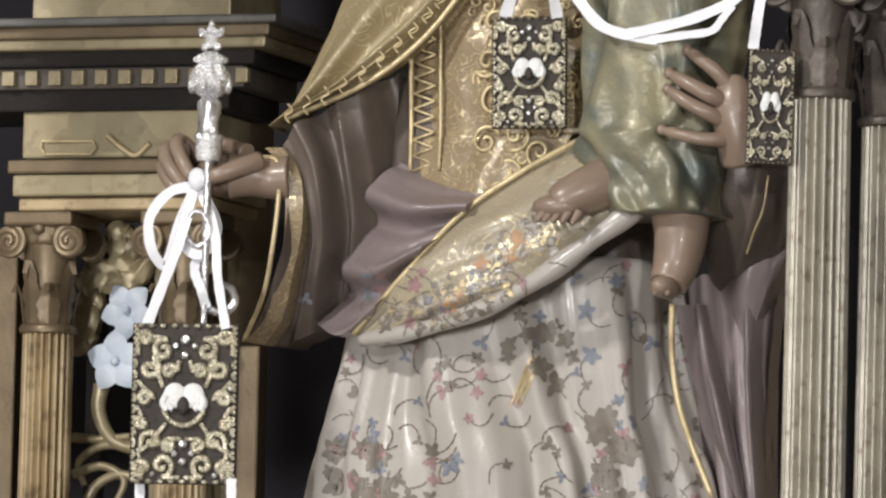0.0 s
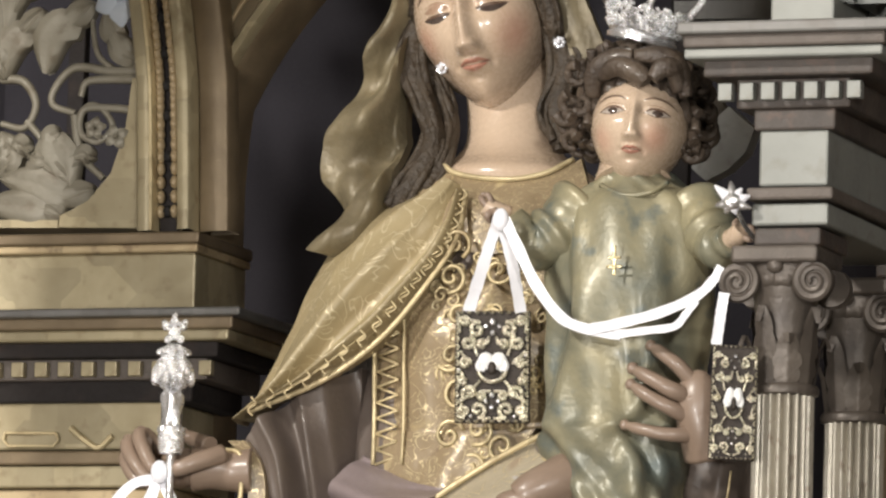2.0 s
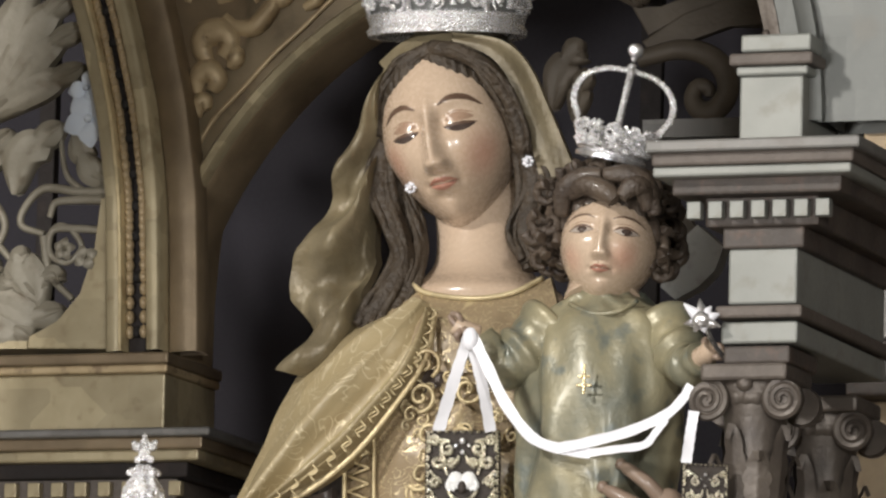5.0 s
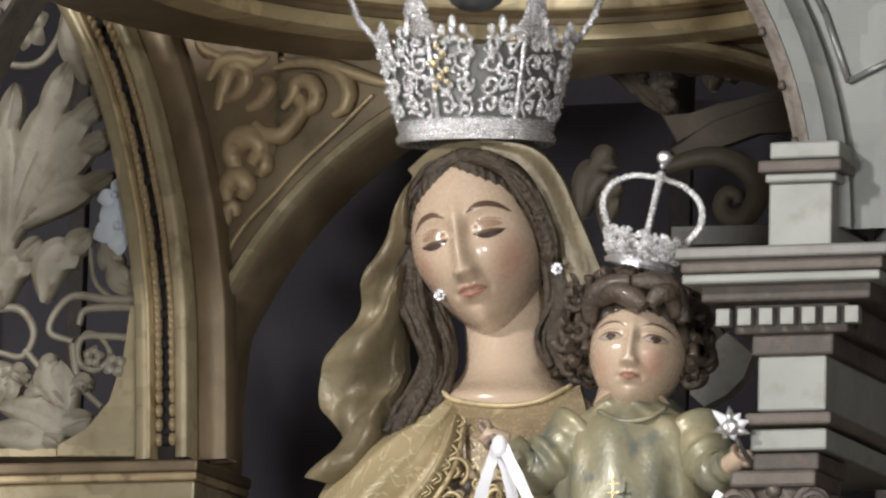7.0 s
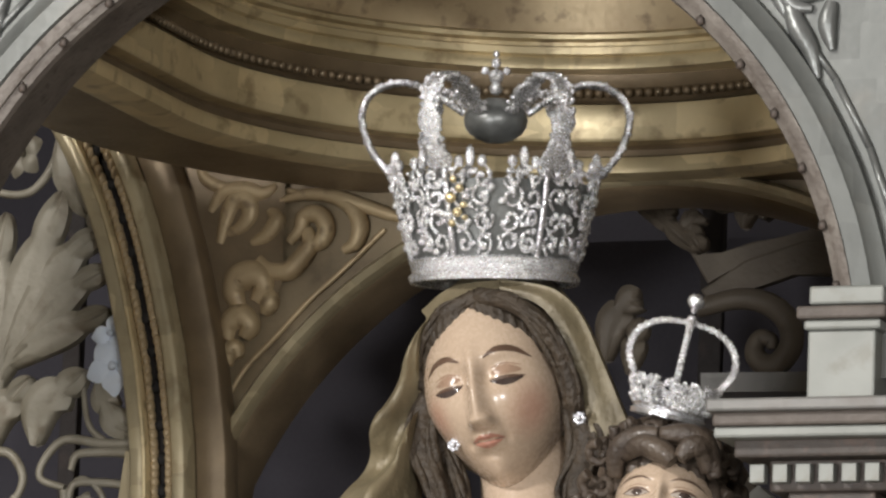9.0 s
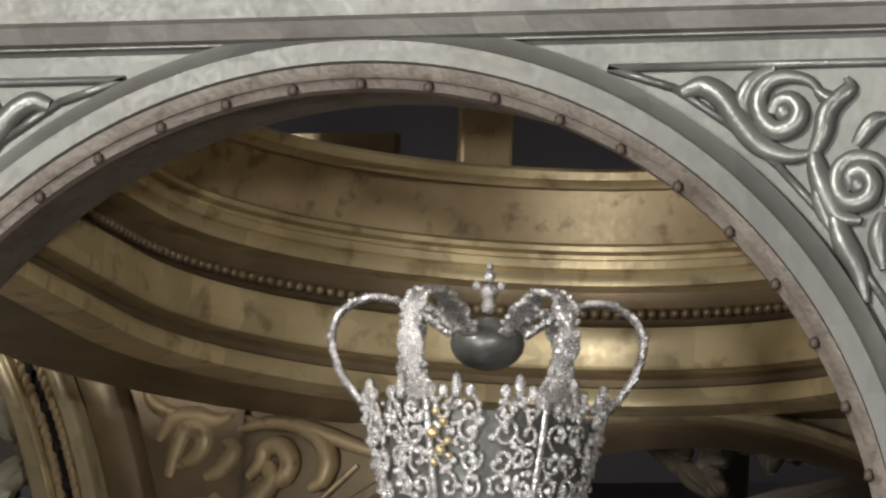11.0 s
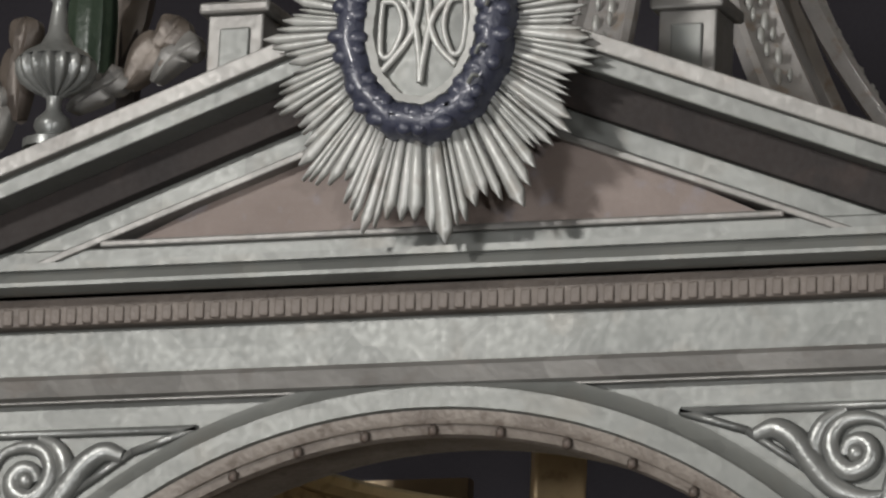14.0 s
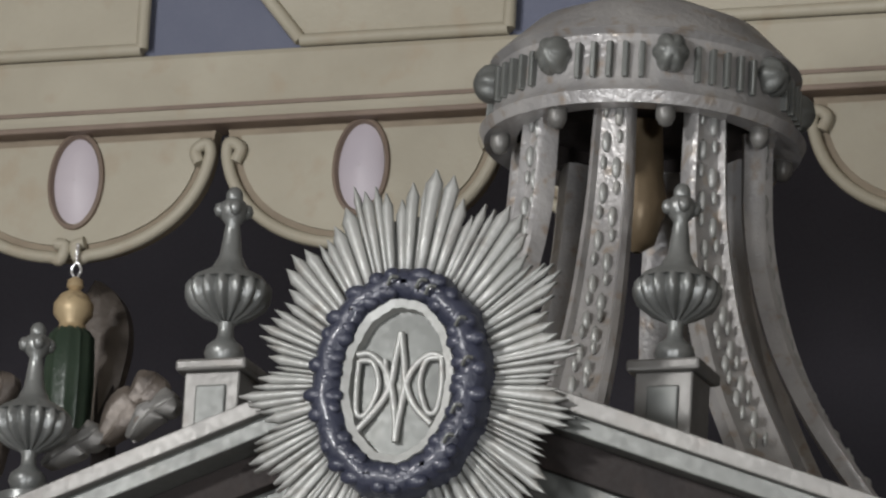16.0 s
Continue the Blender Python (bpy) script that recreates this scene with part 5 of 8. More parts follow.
for k in range(8):
    for j in range(-2, 3):
        a = 2 * math.pi * (k + 0.12) / 8 + j * 0.105
        bm = box(bmesh.new(), -0.003, 0.003, -0.005, 0.004, 0, RZ1 - RZ0 - 0.05, 0.0015)
        ob = new("flute_bar", bar.data) if bar else part("flute_bar", bm, SILVER)
        bar = bar or ob
        under(ob, crown_dome).location = (AX + (RR - 0.002) * math.cos(a), AY + (RR - 0.002) * math.sin(a), RZ0 + 0.028)
        ob.rotation_euler = (0, 0, a + math.pi / 2)
    a = 2 * math.pi * (k + 0.62) / 8
    bm = bmesh.new()
    x, y, z = AX + RR * math.cos(a), AY + RR * math.sin(a), (RZ0 + RZ1) / 2 + 0.012
    ball(bm, (x, y, z), 0.019, 0.019, 0.021, 36)
    for v in bm.verts:
        d = v.co - Vector((x, y, z))
        b = math.atan2(d.z, -d.x * math.sin(a) + d.y * math.cos(a))
        v.co = Vector((x, y, z)) + d * (0.86 + 0.16 * abs(math.cos(3 * b)))
    part_at("rosette", bm, SILVER)
ZR = [RZ0 + 0.01, 4.27, 4.17, 4.09, 4.00, 3.84]
RRAD = [0.122, 0.128, 0.152, 0.188, 0.248, 0.37]
for k in range(8):
    a = 2 * math.pi * (k + 0.12) / 8
    e, t = Vector((math.cos(a), math.sin(a), 0)), Vector((-math.sin(a), math.cos(a), 0))
    c = spline([(r, 0, z) for r, z in zip(RRAD, ZR)], 40)
    rows = []
    for i, p in enumerate(c):
        w = 0.020 + 0.016 * i / 39
        o = Vector((AX, AY, p.z))
        rows.append([o + e * (p.x + d) + t * (w * s) for s, d in ((-1, -0.010), (-1, 0.008), (-0.8, 0.012), (-0.62, 0.004), (0.62, 0.004), (0.8, 0.012), (1, 0.008), (1, -0.010), (0.6, -0.014), (-0.6, -0.014))])
    bm = bmesh.new()
    grid(bm, rows, closed_u=True)
    rib = put("rib", bm, SILVER_RIB, crown_dome, "", True)
    bm = bmesh.new()
    for i in range(1, 38, 2):
        p = c[i]
        o = Vector((AX, AY, p.z)) + e * (p.x + 0.006)
        sd = 0.006 * (1 if i % 4 == 1 else -1)
        ball(bm, o + t * sd, 0.0048, 0.0048, 0.012, 8)
        ball(bm, o - t * sd * 1.3 + Vector((0, 0, 0.006)), 0.0032, 0.0032, 0.008, 8)
    put("rib_carving", bm, SILVER_LIGHT, crown_dome, "carved bead and leaf drops", True)["kind"] = "stuff"
    # small hanging drop under the ring
    p = Vector((AX, AY, RZ0)) + Vector((math.cos(a + 0.39), math.sin(a + 0.39), 0)) * (RR - 0.012)
    part_at("drop", ball(bmesh.new(), (p.x, p.y, p.z - 0.004), 0.011, 0.011, 0.016, 10), SILVER_DULL)
part_at("inner_stem", lathe(bmesh.new(), ((0.02, RZ0 + 0.03), (0.024, RZ0 - 0.03), (0.03, RZ0 - 0.06), (0.018, RZ0 - 0.1), (0.004, RZ0 - 0.11)), (AX, AY, 0), 20), BRONZE)

# ---- painted canopy boards behind, with scalloped valance
YV = 1.35
canopy = thing("canopy_valance", "cream painted canopy beam with scalloped boards and lilac ovals", "canopy", (-0.894, 1.350, 4.702), kind="structure")
ZV0, ZV1 = 4.688, 4.773
XV0, XV1 = -1.6, 1.2
put("beam", box(bmesh.new(), XV0, XV1, YV - 0.02, YV + 0.05, ZV0, ZV1, 0.008), CREAM, canopy)
put("beam_lip", box(bmesh.new(), XV0, XV1, YV - 0.026, YV + 0.02, ZV0 - 0.007, ZV0, 0.002), CREAM_DARK, canopy)
put("beam_line", box(bmesh.new(), XV0, XV1, YV - 0.0225, YV - 0.018, ZV0 + 0.014, ZV0 + 0.019), CREAM_DARK, canopy)
VX0, VX1 = -1.076, -0.719
PITCH = VX1 - VX0
DEEP = ZV0 - (4.532)
for k in range(-1, 4):
    cx = VX0 + PITCH * k
    out = [(cx - PITCH * 0.485, ZV0), (cx + PITCH * 0.485, ZV0)]
    arcp = []
    for i in range(25):
        a = math.pi * i / 24
        arcp.append((cx + PITCH * 0.475 * math.cos(a), ZV0 - 0.012 - (DEEP - 0.012) * abs(math.sin(a)) ** 0.85))
    put("scallop_board", prism(bmesh.new(), out + arcp, YV, YV + 0.02), CREAM_AGED, canopy, "browned rim of the cream board")
    put("scallop_back", prism(bmesh.new(), [(cx + (x - cx) * 0.90, ZV0 - 0.006 - (ZV0 - z) * 0.86) for x, z in arcp], YV - 0.003, YV), CREAM, canopy)
    for s in (-1, 1):
        bm = bmesh.new()
        pts = [(cx + s * (x - cx), YV - 0.006, z) for x, z in arcp[1:12]]
        up, dn = pts[0], pts[-1]
        head = [(up[0] - s * 0.012, YV - 0.008, up[2] - 0.012), (up[0] - s * 0.018, YV - 0.008, up[2] + 0.004), (up[0] - s * 0.004, YV - 0.008, up[2] + 0.012)]
        tail = [(cx + s * 0.012, YV - 0.008, dn[2] - 0.004), (cx + s * 0.006, YV - 0.008, dn[2] + 0.012), (cx + s * 0.018, YV - 0.008, dn[2] + 0.016)]
        tube(bm, head + pts + tail, 0.0075, 8, 70)
        put("scroll_edge", bm, CREAM, canopy, "pale raised scroll edging", True)
    zc = ZV0 - 0.40 * DEEP
    bm = bmesh.new()
    grid(bm, [[(cx + q * 0.028 * math.cos(2 * math.pi * i / 36), YV - 0.004 - d, zc + q * 0.052 * math.sin(2 * math.pi * i / 36)) for i in range(36)] for q, d in ((1.0, 0.0), (0.7, 0.006), (0.02, 0.008))], closed_u=True)
    put("oval_boss", bm, LILAC, canopy, "pale lilac painted oval", True)
    bm = bmesh.new()
    grid(bm, [[(cx + (0.028 + o) * math.cos(2 * math.pi * i / 36), YV - y, zc + (0.052 + o) * math.sin(2 * math.pi * i / 36)) for o, y in ((0, 0.002), (0.003, 0.010), (0.007, 0.008), (0.008, 0.0))] for i in range(36)], closed_u=True, closed_v=True)
    put("oval_rim", bm, CREAM_DARK, canopy, "brown oval rim", True)
soff = box(bmesh.new(), XV0, XV1, YV - 0.0, YV + 0.06, ZV1, 4.9)
put("upper_board", soff, BLUEGREY, canopy, "blue grey painted board")
for k in (-1, 0, 1, 2):
    cx = -0.672 + k * PITCH * 1.28
    w, zb = PITCH * 0.36, 4.781
    o = [(cx - w, zb), (cx + w, zb), (cx + w, zb + 0.2), (cx - w - 0.10, zb + 0.2), (cx - w - 0.05, zb + 0.06)]
    put("panel_field", prism(bmesh.new(), o, YV - 0.012, YV), CREAM, canopy)
    bm = bmesh.new()
    loop = [Vector((x, YV - 0.014, z)) for x, z in o]
    for i in range(len(loop)):
        tube(bm, [loop[i], loop[(i + 1) % len(loop)]], 0.008, 8, 4)
    put("panel_frame", bm, CREAM, canopy, "pale raised frame", True)
put("hanging_post", box(bmesh.new(), XV0 - 0.08, XV0, YV - 0.03, YV + 0.06, 1.55, 4.9, 0.004), BRONZE, canopy)
put("hanging_post", box(bmesh.new(), XV1, XV1 + 0.08, YV - 0.03, YV + 0.06, 1.55, 4.9, 0.004), BRONZE, canopy)

# ---- hanging lamp under the valance
lx, ly, lz = (-1.061, 1.330, 4.469)
hang = thing("hanging_lamp", "small hanging lamp with gilt knob and dark green body", "lamp", (lx, ly, lz))
part("knob", lathe(bmesh.new(), ((0.003, 0.034), (0.009, 0.030), (0.010, 0.022), (0.006, 0.018), (0.016, 0.012), (0.0235, 0.0), (0.023, -0.012), (0.015, -0.022), (0.016, -0.028), (0.020, -0.032)), (0, 0, 0), 28), GOLD_OLD, hang, "worn gilt knob", True)
part("body", lathe(bmesh.new(), ((0.020, -0.030), (0.028, -0.04), (0.031, -0.09), (0.030, -0.14), (0.022, -0.17), (0.004, -0.18)), (0, 0, 0), 32, flute=12, depth=0.003), GREENDARK, hang, "dark green body", True)
bm = bmesh.new()
tube(bm, [(0, 0, 0.030), (0.006, 0, 0.042), (0, 0, 0.052), (-0.006, 0, 0.042), (0, 0, 0.030)], 0.0018, 6, 20)
tube(bm, [(0, 0, 0.050), (0, 0, 0.075)], 0.002, 6, 3)
part("hook", bm, CHROME, hang, "small steel hook", True)
fin = thing("cresting_leaf", "dull gilded upright leaf beside the lamp", "carving", (-1.062, 1.450, 4.394))
leaf([(-1.077, 4.353), (-1.074, 4.408), (-1.072, 4.477), (-1.085, 4.534)], 0.026, CAPITAL, parent=fin, y=1.45, lobes=1)
put("leaf_stalk", box(bmesh.new(), fin.location.x - 0.012, fin.location.x + 0.012, 1.44, 1.46, 1.55, fin.location.z + 0.02, 0.002), DEEP_BROWN, fin)


# ---- the two painted statues, each one mesh
SLOTS = [SKIN, HAIR, VEIL, MANTLE, SLEEVE, MAUVE, SKIRT, SASH, PANEL, GOLD, EYE, EYEWHITE, BROW, LIPS, GREEN, HAIR_CHILD, LID_SHADE, ORANGE, FLESH_SHADE, SPRIG, SPRIG_BLUE, SPRIG_ROSE]
(M_SKIN, M_HAIR, M_VEIL, M_MANTLE, M_SLEEVE, M_MAUVE, M_SKIRT, M_SASH, M_PANEL, M_GOLD, M_EYE, M_WHITE, M_BROW, M_LIPS, M_GREEN, M_HAIRC, M_LID_SHADE, M_ORANGE, M_FLESH_SHADE, M_SPRIG, M_BLUEFLOWER, M_ROSE) = range(22)


def cloth(bm, curves, mat, nu=46, nv=26, folds=(), thick=0.012, rough=0.003, seed=0.0):
    """A draped sheet through guide curves. folds: (depth, number, slant, phase), ridges that run across the guides (u) or along them."""
    g = [spline(c, nu) for c in curves]
    cols = [spline([row[i] for row in g], nv) for i in range(nu)]
    rows = []
    for i in range(nu):
        u = i / (nu - 1)
        r = []
        for j in range(nv):
            v = j / (nv - 1)
            p = cols[i][j].copy()
            d = 0.0
            for depth, num, slant, ph in folds:
                s = math.sin(2 * math.pi * (num * u + slant * v) + ph)
                d += depth * (abs(s) ** 0.7 * (1 if s > 0 else -1))
            d += rough * noise.noise(Vector((p.x * 22 + seed, p.z * 22, seed)))
            p.y += d
            r.append(p)
        rows.append(r)
    grid(bm, rows, mat=mat)
    backs = [[p + Vector((0, thick, 0)) for p in r] for r in rows]
    grid(bm, backs, mat=mat)
    for a, b in ((rows[0], backs[0]), (rows[-1], backs[-1]), ([r[0] for r in rows], [r[0] for r in backs]), ([r[-1] for r in rows], [r[-1] for r in backs])):
        grid(bm, [a, b], mat=mat)


def rings(bm, rows, mat, seg=120, folds=(), power=2.0):
    """A closed body from (x left, x right, z, y middle, depth)."""
    ctrl = [spline([(r[k], 0, 0) for r in rows], 60) for k in range(5)]
    out = []
    for i in range(60):
        x0, x1, z, yc, dp = (ctrl[k][i].x for k in range(5))
        u = i / 59
        row = []
        for k in range(seg):
            a = 2 * math.pi * k / seg
            f = 0.0
            for depth, num, slant, ph, grow in folds:
                f += depth * (u ** grow) * math.sin(num * a + slant * u + ph + 0.9 * math.sin(3 * a + 4 * u) + 0.8 * math.sin(5 * a - 3 * u + depth * 90))
            row.append(((x0 + x1) / 2 + ((x1 - x0) / 2 + f) * math.cos(a), yc + (dp + f) * math.sin(a), z))
        out.append(row)
    vs = grid(bm, out, closed_u=True, mat=mat)
    for r in (vs[0], vs[-1]):
        bm.faces.new(r).material_index = mat


def head(bm, at, turn, lean, pitch, rx, ry, rz, f, shut=False):
    """A carved head that faces along `turn` degrees: heights in f are shares of rz, widths of rx."""
    m = Matrix.Translation(at) @ Matrix.Rotation(radians(turn), 4, "Z") @ Matrix.Rotation(radians(lean), 4, "Y") @ Matrix.Rotation(radians(pitch), 4, "X")
    g = lambda x, z, cx, cz, sx, sz: math.exp(-((x - cx) / sx) ** 2 - ((z - cz) / sz) ** 2)
    ez, ex, tip, mz, chin, bz = f["eye"], f["eye_x"], f["tip"], f["mouth"], f["chin"], f["brow"]

    def relief(x, z):
        a = abs(x)
        top = bz - 0.02
        t = max(0.0, min(1.0, (top - z) / (top - tip)))
        nw = 0.095 + 0.060 * t ** 2.5
        d = 0.0
        if tip - 0.10 < z < top + 0.22:
            fall = 1.0 if z > tip else max(0.0, 1 - (tip - z) / 0.085) ** 0.8
            rise = 1.0 if z < top else max(0.0, 1 - (z - top) / 0.22)
            d += f["nose"] * (0.20 + 0.80 * t ** 1.15) * math.exp(-(x / nw) ** 2) * fall * rise
        d += 0.075 * g(a, z, 0.125, tip + 0.015, 0.06, 0.055)                      # wings of the nose
        d -= 0.11 * g(a, z, ex * 0.88, ez + 0.02, 0.24, 0.115)                      # sockets
        d -= 0.05 * g(a, z, 0.17, ez + 0.02, 0.08, 0.10)
        d += 0.090 * g(a, z, ex, ez + 0.01, 0.17, 0.085)                            # lidded eyes
        d += 0.035 * g(a, z, ex * 0.95, bz, 0.28, 0.055)                            # brow ridge
        d += 0.060 * g(x, z, 0, mz, 0.22, 0.13)
        d += 0.040 * g(x, z, 0, mz + 0.035, 0.15, 0.028) + 0.050 * g(x, z, 0, mz - 0.045, 0.12, 0.034)
        d -= 0.050 * g(x, z, 0, mz - 0.004, 0.17, 0.013) + 0.045 * g(a, z, f["mouth_w"] + 0.02, mz, 0.05, 0.05)
        d -= 0.022 * g(x, z, 0, (mz + tip) / 2 - 0.01, 0.03, 0.06)                  # groove of the upper lip
        d -= 0.045 * g(x, z, 0, mz - 0.125, 0.17, 0.04)
        d += 0.10 * g(x, z, 0, chin + 0.06, 0.19, 0.11)
        d += 0.045 * g(a, z, 0.50, ez - 0.30, 0.24, 0.22)                           # cheeks
        return d

    def flat(x, z):
        jaw = 1 - f["jaw"] * max(0.0, -z - 0.10) ** 1.3
        q = max(0.0, 1 - min(0.98, (x / jaw) ** 2 + z * z))
        return m @ Vector((x * rx, -ry * (math.sqrt(q) + relief(x, z)), z * rz))

    rows = []
    for i in range(1, 150):
        phi = math.pi * i / 150
        row = []
        for k in range(220):
            th = 2 * math.pi * k / 220
            x, y, z = math.sin(phi) * math.sin(th), -math.sin(phi) * math.cos(th), math.cos(phi)
            jaw = 1 - f["jaw"] * max(0.0, -z - 0.10) ** 1.3
            d = relief(x * jaw, z) if y < 0 else 0.0
            row.append(m @ Vector((x * rx * jaw, y * ry - d * ry * max(0, -y) ** 0.3, z * rz)))
        rows.append(row)
    vs = grid(bm, rows, closed_u=True, mat=M_SKIN)
    for r in (vs[0], vs[-1]):
        bm.faces.new(r).material_index = M_SKIN
    out = m.to_3x3() @ Vector((0, -1, 0))

    def stroke(pts, w, mat, lift):
        """Paint laid on the face along a line of (x, z), w wide at its middle."""
        c = spline([(x, 0, z) for x, z in pts], 22)
        rws = []
        for i, p in enumerate(c):
            u = i / 21
            ww = w * math.sin(math.pi * (0.03 + 0.94 * u)) ** 0.8
            d = (c[min(i + 1, 21)] - c[max(i - 1, 0)]).normalized()
            rws.append([flat(p.x - d.z * ww * s, p.z + d.x * ww * s) + out * (lift if abs(s) < 0.9 else lift * 0.3) for s in (-1, -0.5, 0, 0.5, 1)])
        grid(bm, rws, mat=mat)

    w, h = f["eye_w"], f["eye_h"]
    for s in (-1, 1):
        e = ex * s
        low = ez - h * 0.9
        if shut:  # lowered lids over a dark slit
            stroke([(e - w, low + 0.022), (e, low + 0.002), (e + w, low + 0.022)], h * 0.66, M_EYE, 0.0006)
            stroke([(e - w * 0.9, ez + 0.03), (e, ez + 0.045), (e + w * 0.95, ez + 0.03)], 0.05, M_LID_SHADE, 0.0003)
            stroke([(e - w * 1.05, low + 0.025), (e, low + h * 0.46), (e + w * 1.12, low + 0.034)], 0.019, M_BROW, 0.0011)
            stroke([(e - w * 0.9, ez + 0.075), (e, ez + 0.105), (e + w, ez + 0.07)], 0.011, M_LID_SHADE, 0.0004)
        else:
            stroke([(e - w, ez - 0.005), (e, ez - 0.008), (e + w, ez)], h, M_WHITE, 0.0006)
            i = e + 0.02
            stroke([(i - w * 0.46, ez - 0.004), (i, ez - 0.004), (i + w * 0.46, ez - 0.004)], h * 1.02, M_EYE, 0.0010)
            stroke([(e - w * 1.08, ez - 0.012), (e - w * 0.4, ez + h * 0.95), (e + w * 0.4, ez + h * 0.95), (e + w * 1.1, ez)], 0.024, M_BROW, 0.0013)
            stroke([(e - w, ez - 0.02), (e, ez - h - 0.010), (e + w, ez - 0.012)], 0.008, M_BROW, 0.0008)
            stroke([(e - w * 0.9, ez + h + 0.035), (e, ez + h + 0.065), (e + w, ez + h + 0.03)], 0.010, M_LID_SHADE, 0.0004)
        stroke([(s * (ex - w * 1.15), bz - 0.035), (s * (ex - w * 0.3), bz + 0.028), (s * (ex + w * 0.7), bz + 0.012), (s * (ex + w * 1.55), bz - 0.075)], f["brow_w"], M_BROW, 0.0006)
    mw = f["mouth_w"]
    stroke([(-mw, mz + 0.004), (-mw * 0.4, mz + 0.028), (0, mz + 0.020), (mw * 0.4, mz + 0.028), (mw, mz + 0.004)], 0.024, M_LIPS, 0.0004)
    stroke([(-mw * 0.85, mz - 0.010), (0, mz - 0.042), (mw * 0.85, mz - 0.010)], 0.034, M_LIPS, 0.0004)
    stroke([(-mw, mz + 0.004), (0, mz - 0.008), (mw, mz + 0.004)], 0.007, M_BROW, 0.0009)
    return m


def scalp(bm, m, rx, ry, rz, mat, line, ridges, depth):
    """Carved hair over a head: a shell down to the hairline, a function of the angle from the face."""
    rows = []
    n = 240
    for i in range(26):
        u = i / 25
        row = []
        for k in range(n):
            th = 360.0 * k / n - 180
            zl = line(abs(th))
            ph = math.acos(max(-1, min(1, zl))) * u
            bulge = 1.035 + 0.055 * math.sin(math.pi * min(1, u * 0.96)) - 0.05 * max(0, u - 0.9) * 10
            bulge += depth * math.sin(radians(th) * ridges + 5 * u + 1.5 * math.sin(7 * u + th * 0.05)) * u + depth * 0.6 * noise.noise(Vector((th * 0.05, u * 5, rx * 90)))
            a = radians(th)
            row.append(m @ Vector((rx * bulge * math.sin(ph) * math.sin(a), -ry * bulge * math.sin(ph) * math.cos(a), rz * bulge * math.cos(ph))))
        rows.append(row)
    grid(bm, rows, closed_u=True, mat=mat)


def finger(bm, pts, r, mat=M_FLESH_SHADE):
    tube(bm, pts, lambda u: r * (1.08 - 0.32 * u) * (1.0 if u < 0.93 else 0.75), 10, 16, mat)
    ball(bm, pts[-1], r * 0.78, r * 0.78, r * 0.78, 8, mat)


# ---- mother
bm = bmesh.new()
rings(bm, [  # skirt
    (-0.210, 0.164, 2.409, 0.24, 0.13),
    (-0.222, 0.169, 2.323, 0.24, 0.135),
    (-0.244, 0.185, 2.229, 0.24, 0.145),
    (-0.265, 0.218, 2.135, 0.24, 0.16),
    (-0.279, 0.241, 1.85, 0.24, 0.18),
    (-0.286, 0.247, 1.555, 0.24, 0.20)], M_SKIRT, 220,
    folds=((0.016, 13, -5.4, 0.3, 0.30), (0.007, 23, -8.5, 1.0, 0.4), (0.008, 7, 3.0, 0.0, 0.2), (0.002, 47, -10.0, 0.5, 0.4)))
rings(bm, [  # torso
    (-0.063, 0.061, 2.880, 0.28, 0.06),
    (-0.087, 0.079, 2.856, 0.27, 0.075),
    (-0.140, 0.158, 2.819, 0.27, 0.10),
    (-0.173, 0.188, 2.738, 0.26, 0.125),
    (-0.191, 0.183, 2.630, 0.25, 0.125),
    (-0.200, 0.126, 2.558, 0.24, 0.12),
    (-0.218, 0.156, 2.445, 0.24, 0.125),
    (-0.220, 0.158, 2.378, 0.24, 0.125)], M_SLEEVE, 96, folds=((0.003, 21, 0, 0, 0.2),))
# figured front panel of the habit
cloth(bm, [[(-0.053, 0.190, 2.850), (0.032, 0.165, 2.834), (0.091, 0.185, 2.848)], [(-0.066, 0.150, 2.750), (0.027, 0.128, 2.739), (0.102, 0.150, 2.748)], [(-0.128, 0.145, 2.684), (-0.007, 0.112, 2.665), (0.101, 0.140, 2.667)],
           [(-0.124, 0.140, 2.564), (-0.003, 0.108, 2.559), (0.120, 0.135, 2.561)], [(-0.122, 0.135, 2.545), (-0.020, 0.108, 2.541), (0.076, 0.130, 2.549)], [(-0.123, 0.130, 2.485), (-0.023, 0.100, 2.478), (0.067, 0.120, 2.488)]], M_PANEL, 60, 50, folds=((0.0012, 3, 0.1, 0),), rough=0.006, seed=3)
for pts, r in (([(-0.124, 0.135, 2.693), (-0.123, 0.130, 2.629), (-0.121, 0.130, 2.562), (-0.121, 0.130, 2.509)], 0.0028), ([(-0.085, 0.122, 2.700), (-0.082, 0.118, 2.627), (-0.079, 0.115, 2.560), (-0.080, 0.115, 2.508)], 0.002)):
    tube(bm, pts, r, 6, 20, M_GOLD)
a, b = (-0.118, 0.128, 2.691), (-0.090, 0.122, 2.690)
dz = (2.691 - 2.509) / 10
pts = []
for i in range(21):
    q = a if i % 2 == 0 else b
    pts.append((q[0], q[1], q[2] - dz * i / 2))
for i in range(20):
    tube(bm, [pts[i], pts[i + 1]], 0.0016, 5, 3, M_GOLD)
# raised gilt scrolls on the panel
r5 = random.Random(8)
